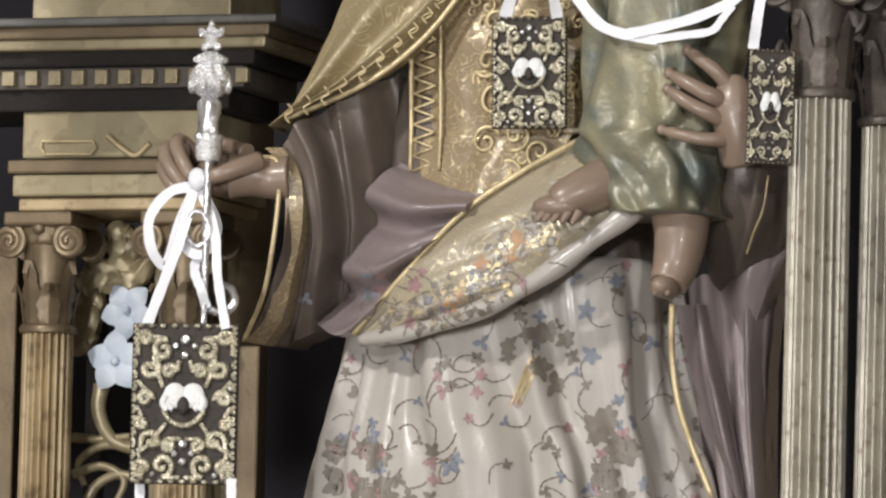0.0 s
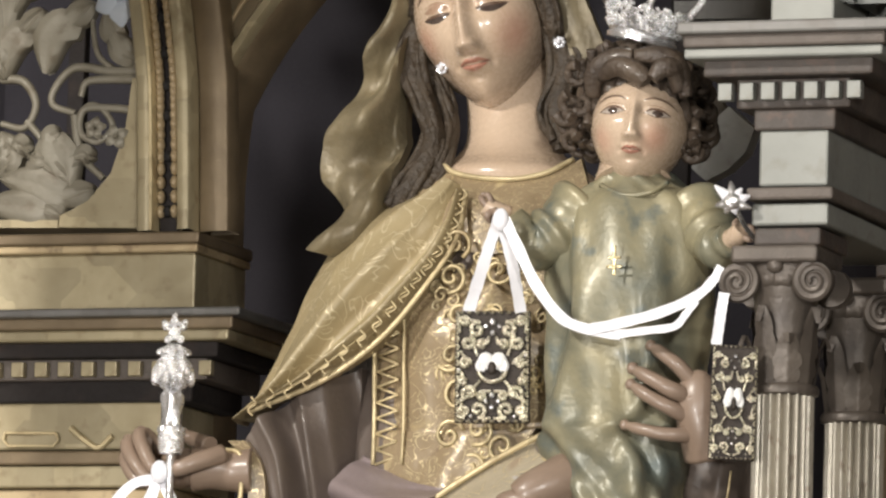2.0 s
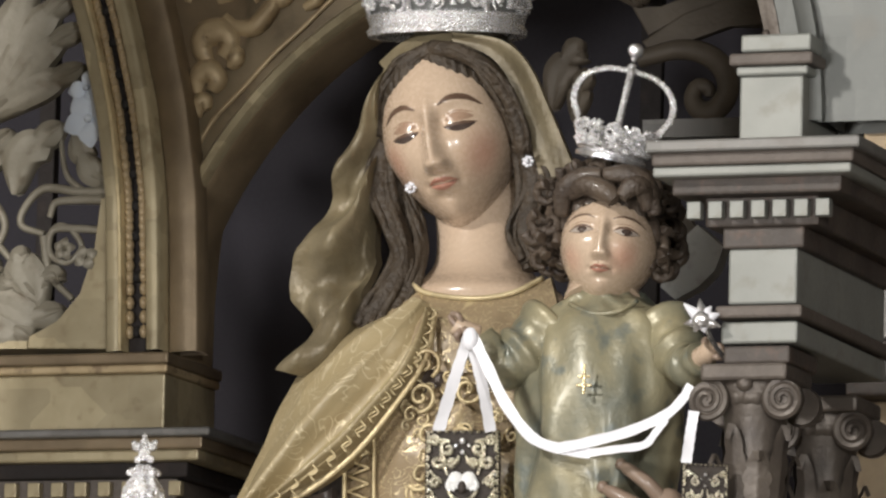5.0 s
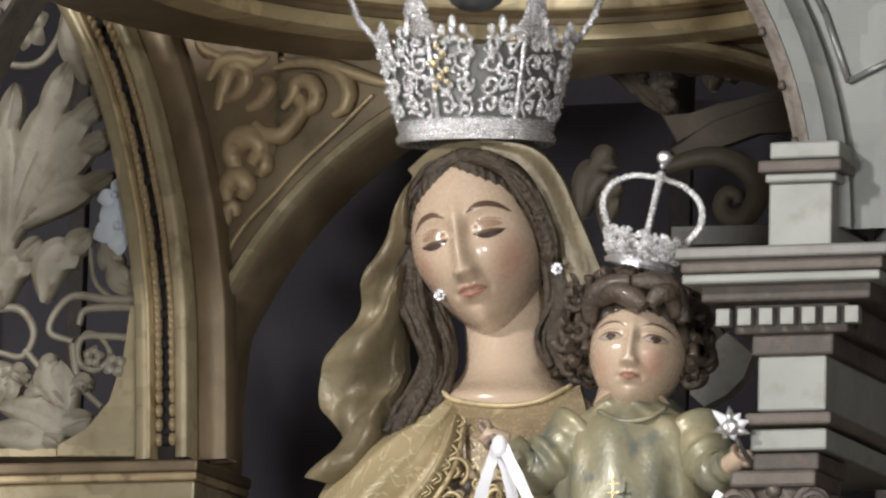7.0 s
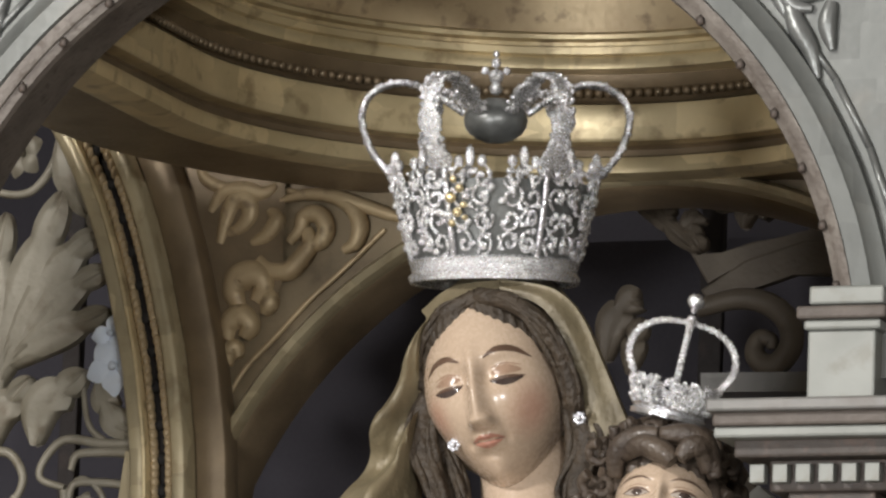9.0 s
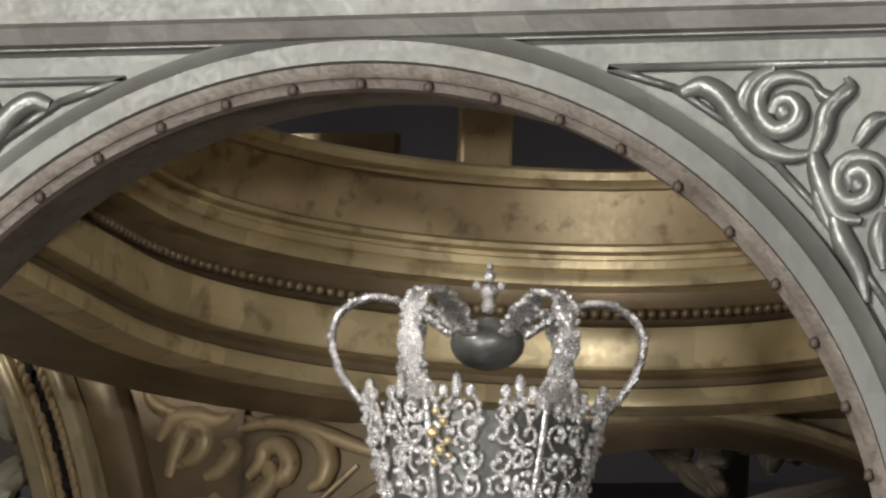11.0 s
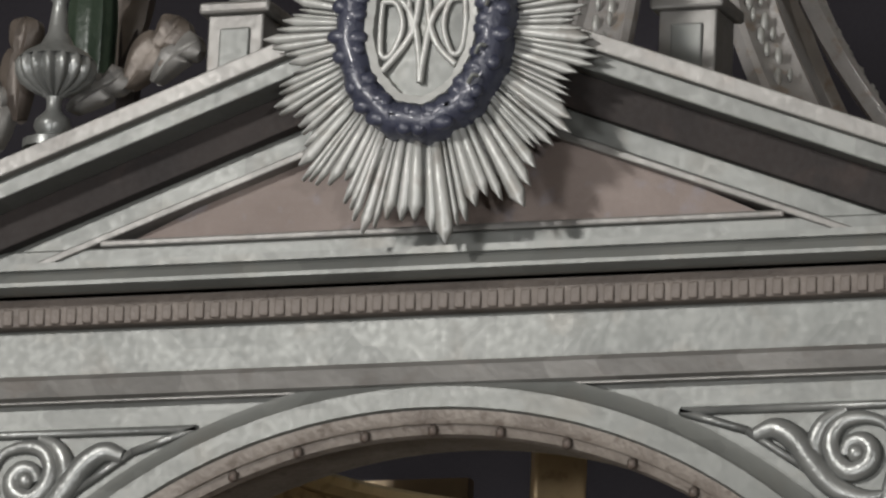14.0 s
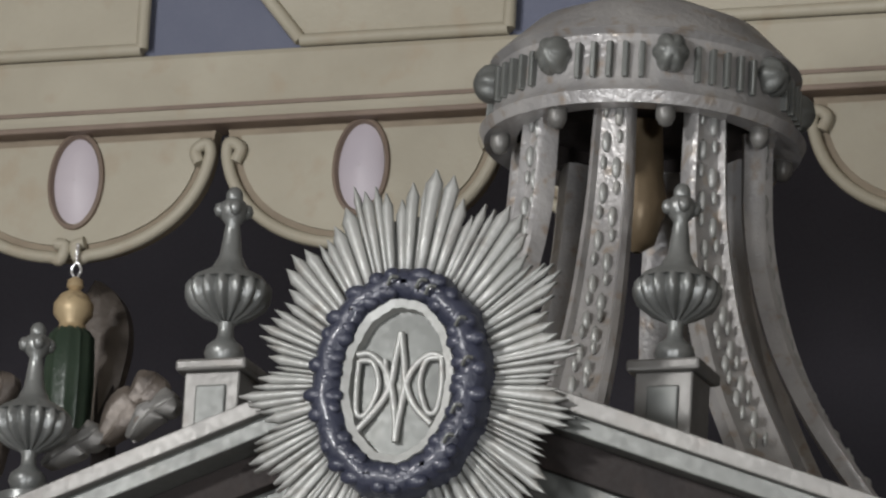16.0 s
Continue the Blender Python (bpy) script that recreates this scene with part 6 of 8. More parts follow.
for i, (px, pz) in enumerate(((0.30, 0.14), (0.62, 0.10), (0.28, 0.26), (0.60, 0.24), (0.34, 0.40), (0.58, 0.42), (0.30, 0.54), (0.72, 0.56), (0.36, 0.68), (0.60, 0.72), (0.30, 0.82), (0.66, 0.86), (0.45, 0.93), (0.82, 0.9), (0.5, 0.80))):
    top, bot = (0.045, 0.130, 2.812), (-0.016, 0.100, 2.481)
    x0, x1 = -0.074, 0.107
    z = top[2] + (bot[2] - top[2]) * pz
    x = x0 + (x1 - x0) * px
    tube(bm, curl(x, z, 0.019, 1.4, r5.uniform(0, 360), 1 if i % 2 else -1, 0.107 + 0.03 * max(0, 0.3 - pz), 16), 0.0026, 5, 34, M_GOLD)
for i in range(90):
    pz, px = r5.uniform(0.08, 0.97), r5.uniform(0.14, 0.92)
    x = x0 + (x1 - x0) * px
    z = 2.812 + ((2.481) - (2.812)) * pz
    yy = 0.110 + 0.034 * max(0, 0.35 - pz) + 0.030 * (px - 0.5) ** 2 * 4 * 0.8
    tube(bm, curl(x, z, r5.uniform(0.006, 0.012), 1.2, r5.uniform(0, 360), 1 if i % 2 else -1, yy, 10), 0.0018, 5, 18, M_GOLD if i % 3 else M_MANTLE)
# yoke of the habit below the collar
cloth(bm, [[(-0.085, 0.205, 2.878), (-0.046, 0.184, 2.858), (0.016, 0.170, 2.847), (0.062, 0.181, 2.854), (0.100, 0.205, 2.876)], [(-0.10, 0.175, 2.830), (-0.046, 0.150, 2.815), (0.020, 0.140, 2.805), (0.070, 0.150, 2.812), (0.120, 0.175, 2.830)], [(-0.10, 0.165, 2.780), (-0.046, 0.138, 2.765), (0.020, 0.128, 2.755), (0.070, 0.138, 2.765), (0.120, 0.165, 2.780)]], M_PANEL, 40, 16, thick=0.01)
# neck
rings(bm, [(-0.088, 0.020, 3.010, 0.305, 0.055), (-0.074, 0.033, 2.960, 0.295, 0.055), (-0.067, 0.041, 2.910, 0.28, 0.056), (-0.078, 0.058, 2.887, 0.274, 0.066), (-0.102, 0.088, 2.868, 0.268, 0.085), (-0.12, 0.11, 2.850, 0.27, 0.09)], M_SKIN, 64)
tube(bm, [(-0.075, 0.200, 2.878), (-0.046, 0.180, 2.858), (0.016, 0.167, 2.848), (0.062, 0.177, 2.855), (0.092, 0.200, 2.875)], 0.0032, 8, 30, M_GOLD)
# head
MH = dict(eye=0.005, eye_x=0.42, tip=-0.42, mouth=-0.578, chin=-0.955, brow=0.225, nose=0.27, jaw=0.43, eye_w=0.215, eye_h=0.072, brow_w=0.033, mouth_w=0.235)
mh = head(bm, (-0.0455, 0.255, 3.0560), 3, -11.8, 2.0, 0.080, 0.098, 0.116, MH, True)
scalp(bm, mh, 0.080, 0.098, 0.116, M_HAIR, lambda a: 0.735 - 0.0068 * min(a, 50) - 0.020 * max(0, min(a, 85) - 50) - 0.004 * max(0, a - 85), 46, 0.010)
# hair: parted cap and waves
def lump(at, rx, ry, rz, mat, amp, freq, seed, seg=40):
    rows = []
    for i in range(1, seg):
        ph = math.pi * i / seg
        row = []
        for k in range(seg * 2):
            th = math.pi * k / seg
            n = Vector((math.sin(ph) * math.cos(th), math.sin(ph) * math.sin(th), math.cos(ph)))
            q = 1 + amp * math.sin(freq * th + 3 * math.sin(ph * 3 + seed)) * math.sin(ph) + amp * noise.noise(n * 3 + Vector((seed, 0, 0)))
            row.append((at[0] + rx * q * n.x, at[1] + ry * q * n.y, at[2] + rz * q * n.z))
        rows.append(row)
    vs = grid(bm, rows, closed_u=True, mat=mat)
    for r in (vs[0], vs[-1]):
        bm.faces.new(r).material_index = mat


hc = (-0.054, 0.300, 3.085)
lump(hc, 0.088, 0.085, 0.105, M_HAIR, 0.03, 18, 1.0)
for pts, r in (([(-0.050, 0.190, 3.151), (-0.079, 0.188, 3.135), (-0.104, 0.200, 3.101), (-0.118, 0.220, 3.054)], 0.012), ([(-0.050, 0.190, 3.151), (-0.006, 0.180, 3.141), (0.032, 0.190, 3.112), (0.052, 0.210, 3.064), (0.058, 0.220, 3.028)], 0.013),
               
               ([(-0.121, 0.235, 3.056), (-0.123, 0.225, 2.993), (-0.098, 0.215, 2.937), (-0.082, 0.200, 2.894), (-0.101, 0.185, 2.852), (-0.117, 0.175, 2.818)], 0.018), ([(-0.112, 0.240, 3.009), (-0.088, 0.235, 2.960), (-0.071, 0.225, 2.921), (-0.071, 0.200, 2.874), (-0.085, 0.185, 2.838)], 0.014),
               ([(0.045, 0.250, 3.047), (0.064, 0.250, 2.992), (0.054, 0.250, 2.938), (0.069, 0.240, 2.896)], 0.022)):
    tube(bm, pts, r * 0.8, 10, 30, M_HAIR)
    for k in range(15):
        off = Vector((math.cos(k * 0.43 + r * 900) * r * 0.85, -abs(math.sin(k * 0.43)) * r * 0.7, math.sin(k * 2.3) * r * 0.3))
        c = [Vector(p) + off * (0.7 + 0.4 * math.sin(j * 1.9 + k)) for j, p in enumerate(pts)]
        tube(bm, c, lambda u, r=r, k=k: r * 0.25 * (0.85 + 0.3 * math.sin(u * 11 + r * 300 + k)), 6, 40, M_HAIR)
# veil over the head
lump((-0.069, 0.335, 3.091), 0.100, 0.095, 0.120, M_VEIL, 0.015, 12, 2.0)
cloth(bm, [[(-0.029, 0.200, 3.172), (-0.086, 0.200, 3.163), (-0.127, 0.220, 3.142)], [(-0.025, 0.190, 3.160), (-0.080, 0.190, 3.147), (-0.113, 0.210, 3.127)]], M_VEIL, 30, 6, thick=0.01)
cloth(bm, [[(-0.029, 0.200, 3.172), (0.035, 0.200, 3.159), (0.065, 0.215, 3.128), (0.090, 0.230, 3.069), (0.112, 0.240, 3.016)], [(-0.025, 0.190, 3.157), (0.021, 0.190, 3.140), (0.046, 0.200, 3.106), (0.062, 0.220, 3.048), (0.076, 0.235, 2.989)]], M_VEIL, 40, 8, thick=0.012, folds=((0.002, 0, 1.2, 0),))
cloth(bm, [[(-0.118, 0.220, 3.156), (-0.148, 0.220, 3.075), (-0.171, 0.210, 3.006), (-0.198, 0.200, 2.944), (-0.218, 0.190, 2.869), (-0.197, 0.180, 2.820), (-0.220, 0.170, 2.766)],
           [(-0.112, 0.210, 3.140), (-0.131, 0.205, 3.058), (-0.149, 0.195, 2.990), (-0.161, 0.180, 2.927), (-0.172, 0.165, 2.865), (-0.173, 0.155, 2.810), (-0.177, 0.150, 2.755)],
           [(-0.113, 0.210, 3.120), (-0.126, 0.205, 3.031), (-0.134, 0.200, 2.970), (-0.138, 0.185, 2.907), (-0.136, 0.170, 2.851), (-0.143, 0.160, 2.803), (-0.149, 0.150, 2.748)],
           [(-0.113, 0.230, 3.109), (-0.125, 0.230, 3.028), (-0.129, 0.220, 2.966), (-0.124, 0.210, 2.903), (-0.124, 0.190, 2.847), (-0.126, 0.180, 2.798), (-0.128, 0.170, 2.750)]], M_VEIL, 70, 40,
      folds=((0.019, 2.6, 1.1, 0.4), (0.010, 4.7, 0.5, 1.2), (0.006, 1.5, 2.3, 0.0)), thick=0.02, seed=5)
# gold mantle over the right arm
cloth(bm, [[(-0.067, 0.185, 2.854), (-0.144, 0.165, 2.820), (-0.200, 0.150, 2.759), (-0.232, 0.130, 2.670), (-0.261, 0.110, 2.595), (-0.286, 0.100, 2.557)],
           [(-0.049, 0.165, 2.849), (-0.097, 0.135, 2.795), (-0.144, 0.115, 2.734), (-0.185, 0.100, 2.666), (-0.227, 0.085, 2.598), (-0.273, 0.085, 2.559)],
           [(-0.036, 0.155, 2.841), (-0.052, 0.120, 2.779), (-0.088, 0.100, 2.718), (-0.130, 0.085, 2.663), (-0.195, 0.075, 2.603), (-0.265, 0.080, 2.565)],
           [(-0.026, 0.155, 2.830), (-0.025, 0.122, 2.773), (-0.055, 0.105, 2.718), (-0.103, 0.092, 2.657), (-0.171, 0.085, 2.608), (-0.263, 0.090, 2.571)]], M_MANTLE, 70, 40,
      folds=((0.015, 0.3, 1.9, 0.3), (0.007, 0.9, 2.9, 0.5)), thick=0.03, rough=0.006, seed=7)
tube(bm, [(-0.021, 0.145, 2.829), (-0.019, 0.112, 2.771), (-0.049, 0.095, 2.715), (-0.097, 0.082, 2.653), (-0.165, 0.075, 2.603), (-0.259, 0.080, 2.567)], 0.0035, 8, 50, M_GOLD)
tube(bm, [(-0.029, 0.143, 2.832), (-0.036, 0.108, 2.771), (-0.070, 0.092, 2.716), (-0.117, 0.078, 2.659), (-0.184, 0.066, 2.604), (-0.257, 0.072, 2.571)], 0.0018, 6, 50, M_GOLD)
for i in range(34):
    pa = spline([(-0.024, 0.138, 2.828), (-0.030, 0.104, 2.767), (-0.064, 0.088, 2.714), (-0.111, 0.072, 2.656), (-0.179, 0.060, 2.603), (-0.255, 0.066, 2.569)], 34)[i]
    s = 0.010 if i % 2 else -0.010
    tube(bm, [pa, pa + Vector((s, -0.001, s * 0.6)), pa + Vector((s * 0.4, -0.001, s * 1.4))], 0.0013, 5, 8, M_GOLD)
# right sleeve, cuff and hand
cloth(bm, [[(-0.142, 0.130, 2.624), (-0.194, 0.100, 2.599), (-0.235, 0.080, 2.564), (-0.261, 0.060, 2.531)], [(-0.148, 0.130, 2.558), (-0.186, 0.085, 2.521), (-0.213, 0.065, 2.499), (-0.242, 0.050, 2.485)],
           [(-0.156, 0.140, 2.473), (-0.190, 0.100, 2.443), (-0.217, 0.080, 2.421), (-0.244, 0.060, 2.413)], [(-0.183, 0.160, 2.395), (-0.220, 0.130, 2.366), (-0.247, 0.110, 2.352), (-0.279, 0.090, 2.350)], [(-0.218, 0.200, 2.346), (-0.248, 0.170, 2.323), (-0.283, 0.150, 2.309), (-0.316, 0.120, 2.310)]], M_SLEEVE, 50, 40,
      folds=((0.014, 2.2, 0.7, 0.6), (0.006, 4, 1.5, 0)), thick=0.06, seed=9)
cloth(bm, [[(-0.272, 0.050, 2.530), (-0.248, 0.045, 2.504), (-0.243, 0.045, 2.451), (-0.254, 0.060, 2.393), (-0.278, 0.080, 2.336), (-0.310, 0.100, 2.308)], [(-0.253, 0.058, 2.531), (-0.229, 0.052, 2.498), (-0.225, 0.055, 2.445), (-0.241, 0.072, 2.388), (-0.264, 0.100, 2.338), (-0.293, 0.120, 2.306)]], M_PANEL, 40, 8, thick=0.03)
tube(bm, [(-0.280, 0.045, 2.519), (-0.252, 0.038, 2.513), (-0.248, 0.036, 2.477), (-0.255, 0.040, 2.418), (-0.273, 0.060, 2.361), (-0.308, 0.090, 2.308)], 0.0030, 8, 40, M_GOLD)
tube(bm, [(-0.242, 0.055, 2.495), (-0.265, 0.050, 2.494), (-0.286, 0.042, 2.496), (-0.309, 0.036, 2.496)], lambda u: 0.027 - 0.004 * math.sin(math.pi * u), 20, 24, M_FLESH_SHADE)
ball(bm, [(-0.324, 0.038, 2.497)][0], 0.030, 0.024, 0.024, 18, M_FLESH_SHADE)
finger(bm, [(-0.271, 0.030, 2.512), (-0.287, 0.008, 2.503), (-0.310, -0.004, 2.493), (-0.333, 0.004, 2.493)], 0.0115)
finger(bm, [(-0.292, 0.045, 2.524), (-0.319, 0.060, 2.533), (-0.330, 0.060, 2.538)], 0.0100)
finger(bm, [(-0.344, 0.045, 2.505), (-0.368, 0.030, 2.535), (-0.367, 0.012, 2.528), (-0.349, 0.000, 2.500), (-0.340, 0.008, 2.486)], 0.0100)
finger(bm, [(-0.348, 0.045, 2.498), (-0.382, 0.030, 2.527), (-0.381, 0.012, 2.516), (-0.361, 0.000, 2.491), (-0.348, 0.008, 2.479)], 0.0100)
finger(bm, [(-0.347, 0.045, 2.488), (-0.387, 0.035, 2.511), (-0.386, 0.020, 2.501), (-0.368, 0.008, 2.481), (-0.351, 0.012, 2.474)], 0.0090)
# mauve drape at the hip
cloth(bm, [[(-0.138, 0.125, 2.522), (-0.077, 0.095, 2.491), (-0.017, 0.085, 2.476)], [(-0.155, 0.120, 2.501), (-0.090, 0.075, 2.463), (-0.027, 0.075, 2.455)], [(-0.175, 0.125, 2.458), (-0.107, 0.068, 2.423), (-0.052, 0.070, 2.432)],
           [(-0.192, 0.130, 2.413), (-0.134, 0.078, 2.388), (-0.086, 0.070, 2.400)], [(-0.206, 0.140, 2.367), (-0.157, 0.085, 2.346), (-0.115, 0.075, 2.368)], [(-0.237, 0.150, 2.332), (-0.186, 0.100, 2.313), (-0.146, 0.085, 2.329)]], M_MAUVE, 50, 50,
      folds=((0.017, 0.35, 2.6, 0.5), (0.007, 0.8, 5.2, 1.0)), thick=0.03, seed=2)
# flowered sash across the body
cloth(bm, [[(0.116, 0.075, 2.542), (0.038, 0.085, 2.505), (-0.036, 0.080, 2.456), (-0.100, 0.070, 2.387), (-0.172, 0.085, 2.313)], [(0.137, 0.055, 2.507), (0.062, 0.058, 2.472), (-0.004, 0.052, 2.423), (-0.075, 0.050, 2.372), (-0.157, 0.080, 2.310)],
           [(0.160, 0.050, 2.474), (0.088, 0.046, 2.429), (0.027, 0.045, 2.390), (-0.049, 0.048, 2.348), (-0.143, 0.080, 2.308)], [(0.168, 0.070, 2.453), (0.107, 0.070, 2.405), (0.040, 0.070, 2.360), (-0.036, 0.070, 2.331), (-0.133, 0.090, 2.307)]], M_SASH, 70, 40,
      folds=((0.004, 0.8, 1.5, 0.2), (0.002, 2, 3.0, 0.0)), thick=0.03, seed=4)
tube(bm, [(0.118, 0.068, 2.541), (0.040, 0.078, 2.504), (-0.033, 0.073, 2.455), (-0.097, 0.063, 2.386), (-0.167, 0.078, 2.314)], 0.0035, 8, 50, M_GOLD)
tube(bm, [(0.185, 0.060, 2.458), (0.134, 0.050, 2.419), (0.075, 0.046, 2.377), (0.006, 0.050, 2.342), (-0.080, 0.060, 2.317), (-0.159, 0.085, 2.308)], lambda u: (0.013 - 0.004 * u) * (1 + 0.12 * math.sin(u * 23)), 14, 60, M_SKIRT)
r9 = random.Random(12)
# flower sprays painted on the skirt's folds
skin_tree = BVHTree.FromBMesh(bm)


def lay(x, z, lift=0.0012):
    """A point just off the outermost cloth near (x, z), cast along the camera's view."""
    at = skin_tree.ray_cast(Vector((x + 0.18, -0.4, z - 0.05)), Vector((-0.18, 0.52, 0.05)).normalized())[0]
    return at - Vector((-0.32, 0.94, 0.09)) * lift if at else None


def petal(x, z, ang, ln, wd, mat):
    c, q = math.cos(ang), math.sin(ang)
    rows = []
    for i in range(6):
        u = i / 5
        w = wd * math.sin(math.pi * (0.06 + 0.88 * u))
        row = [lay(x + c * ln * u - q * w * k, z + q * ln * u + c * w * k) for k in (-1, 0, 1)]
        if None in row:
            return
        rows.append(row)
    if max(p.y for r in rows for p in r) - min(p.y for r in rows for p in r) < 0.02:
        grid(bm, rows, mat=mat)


def sprig(x, z, n, size, mat, turn):
    for k in range(n):
        petal(x, z, turn + 6.28 * k / n + r9.uniform(-0.2, 0.2), size * r9.uniform(0.75, 1.15), size * 0.30, mat)


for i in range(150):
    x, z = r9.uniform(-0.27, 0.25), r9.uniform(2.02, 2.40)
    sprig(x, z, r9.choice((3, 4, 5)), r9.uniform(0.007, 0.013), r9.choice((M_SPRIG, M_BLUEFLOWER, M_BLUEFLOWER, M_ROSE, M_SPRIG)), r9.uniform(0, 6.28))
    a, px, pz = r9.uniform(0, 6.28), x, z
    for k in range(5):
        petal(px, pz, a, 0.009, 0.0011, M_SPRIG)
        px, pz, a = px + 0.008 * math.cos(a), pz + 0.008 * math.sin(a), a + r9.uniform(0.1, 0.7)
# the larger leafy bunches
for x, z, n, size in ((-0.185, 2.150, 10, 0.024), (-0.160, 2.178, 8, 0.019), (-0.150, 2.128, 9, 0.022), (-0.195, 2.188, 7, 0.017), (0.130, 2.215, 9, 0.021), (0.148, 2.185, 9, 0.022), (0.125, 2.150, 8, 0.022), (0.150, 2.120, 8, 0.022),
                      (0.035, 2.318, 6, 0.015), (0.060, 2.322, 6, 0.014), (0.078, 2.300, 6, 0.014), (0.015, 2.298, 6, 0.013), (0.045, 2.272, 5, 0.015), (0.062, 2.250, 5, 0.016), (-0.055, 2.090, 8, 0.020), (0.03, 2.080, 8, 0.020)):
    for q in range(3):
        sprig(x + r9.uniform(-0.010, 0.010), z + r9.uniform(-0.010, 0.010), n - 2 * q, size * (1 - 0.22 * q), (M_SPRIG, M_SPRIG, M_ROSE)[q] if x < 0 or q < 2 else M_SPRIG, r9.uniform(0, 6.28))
def on_sash(t, v):
    return 0.125 - 0.265 * t - 0.024 * v, 2.497 - 0.178 * t - 0.02 * math.sin(3.1 * t) + 0.032 * v * (1 - 0.45 * t)


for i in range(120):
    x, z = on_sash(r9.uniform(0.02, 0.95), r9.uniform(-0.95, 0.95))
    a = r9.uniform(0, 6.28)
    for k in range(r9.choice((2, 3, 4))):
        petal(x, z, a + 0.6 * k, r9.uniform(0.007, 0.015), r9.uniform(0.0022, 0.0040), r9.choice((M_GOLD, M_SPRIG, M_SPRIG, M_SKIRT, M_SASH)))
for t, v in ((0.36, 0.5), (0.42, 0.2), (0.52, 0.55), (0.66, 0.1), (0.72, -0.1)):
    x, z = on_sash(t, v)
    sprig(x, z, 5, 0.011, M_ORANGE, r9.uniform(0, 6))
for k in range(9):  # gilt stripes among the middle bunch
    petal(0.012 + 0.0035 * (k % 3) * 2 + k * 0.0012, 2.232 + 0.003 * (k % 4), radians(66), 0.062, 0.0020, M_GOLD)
tube(bm, [(0.208, 0.120, 2.350), (0.210, 0.115, 2.297), (0.219, 0.115, 2.239), (0.237, 0.115, 2.187), (0.261, 0.120, 2.129)], 0.004, 8, 30, M_GOLD)
# cloak on the far side, and the left sleeve
cloth(bm, [[(0.178, 0.220, 2.359), (0.197, 0.210, 2.292), (0.219, 0.210, 2.226), (0.259, 0.210, 2.135)], [(0.216, 0.190, 2.356), (0.234, 0.180, 2.289), (0.249, 0.180, 2.237), (0.272, 0.190, 2.133)], [(0.218, 0.240, 2.360), (0.235, 0.240, 2.294), (0.247, 0.240, 2.215), (0.263, 0.240, 2.137)]], M_MAUVE, 40, 20, folds=((0.006, 0.5, 1.2, 0),), thick=0.03)
cloth(bm, [[(0.242, 0.220, 2.424), (0.233, 0.220, 2.372), (0.248, 0.230, 2.320), (0.251, 0.240, 2.281)], [(0.289, 0.180, 2.427), (0.283, 0.180, 2.381), (0.275, 0.200, 2.330), (0.259, 0.230, 2.284)], [(0.327, 0.200, 2.448), (0.318, 0.200, 2.409), (0.292, 0.220, 2.358), (0.258, 0.240, 2.288)]], M_MAUVE, 40, 20, folds=((0.005, 0.5, 1.5, 0.6),), thick=0.03)
cloth(bm, [[(0.235, 0.150, 2.516), (0.227, 0.160, 2.458), (0.222, 0.200, 2.403), (0.226, 0.240, 2.373)], [(0.303, 0.090, 2.522), (0.297, 0.100, 2.458), (0.282, 0.140, 2.410), (0.263, 0.200, 2.383)], [(0.341, 0.140, 2.533), (0.342, 0.140, 2.474), (0.323, 0.180, 2.426), (0.278, 0.240, 2.386)]], M_SLEEVE, 40, 24, folds=((0.006, 0.6, 2.2, 0.4),), thick=0.06)
tube(bm, [(0.330, 0.090, 2.495), (0.323, 0.095, 2.457), (0.308, 0.110, 2.433), (0.293, 0.130, 2.409)], 0.0015, 6, 20, M_GOLD)
cloth(bm, [[(0.161, 0.270, 2.390), (0.173, 0.260, 2.296), (0.189, 0.260, 2.217), (0.208, 0.260, 2.136), (0.220, 0.260, 2.059)],
           [(0.239, 0.220, 2.404), (0.258, 0.200, 2.317), (0.268, 0.200, 2.226), (0.282, 0.200, 2.133), (0.294, 0.200, 2.056)],
           [(0.293, 0.240, 2.491), (0.300, 0.230, 2.398), (0.292, 0.240, 2.307), (0.287, 0.250, 2.216), (0.289, 0.250, 2.059)]], M_MAUVE, 50, 40, folds=((0.012, 0.25, 2.4, 0.4), (0.006, 0.5, 5.1, 1.0)), thick=0.03, seed=6)
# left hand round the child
ball(bm, (0.307, 0.030, 2.565), 0.027, 0.018, 0.040, 20, M_FLESH_SHADE)
tube(bm, [(0.302, 0.040, 2.576), (0.311, 0.045, 2.544), (0.317, 0.060, 2.513)], lambda u: 0.028 + 0.006 * u, 16, 14, M_FLESH_SHADE)
finger(bm, [(0.303, 0.030, 2.589), (0.286, 0.018, 2.609), (0.271, 0.016, 2.620), (0.253, 0.020, 2.632)], 0.0090)
finger(bm, [(0.300, 0.030, 2.572), (0.284, 0.010, 2.579), (0.261, 0.008, 2.591), (0.234, 0.014, 2.605)], 0.0100)
finger(bm, [(0.300, 0.030, 2.549), (0.281, 0.012, 2.559), (0.258, 0.008, 2.571), (0.232, 0.014, 2.587)], 0.0092)
finger(bm, [(0.303, 0.030, 2.530), (0.281, 0.015, 2.529), (0.255, 0.012, 2.533), (0.225, 0.018, 2.541)], 0.0085)
mother = tagged(part("statue_of_mother", bm, SLOTS, None, "", False), "painted wooden statue of a robed woman in gold brocade", "statue")

# ---- child on her arm
bm = bmesh.new()
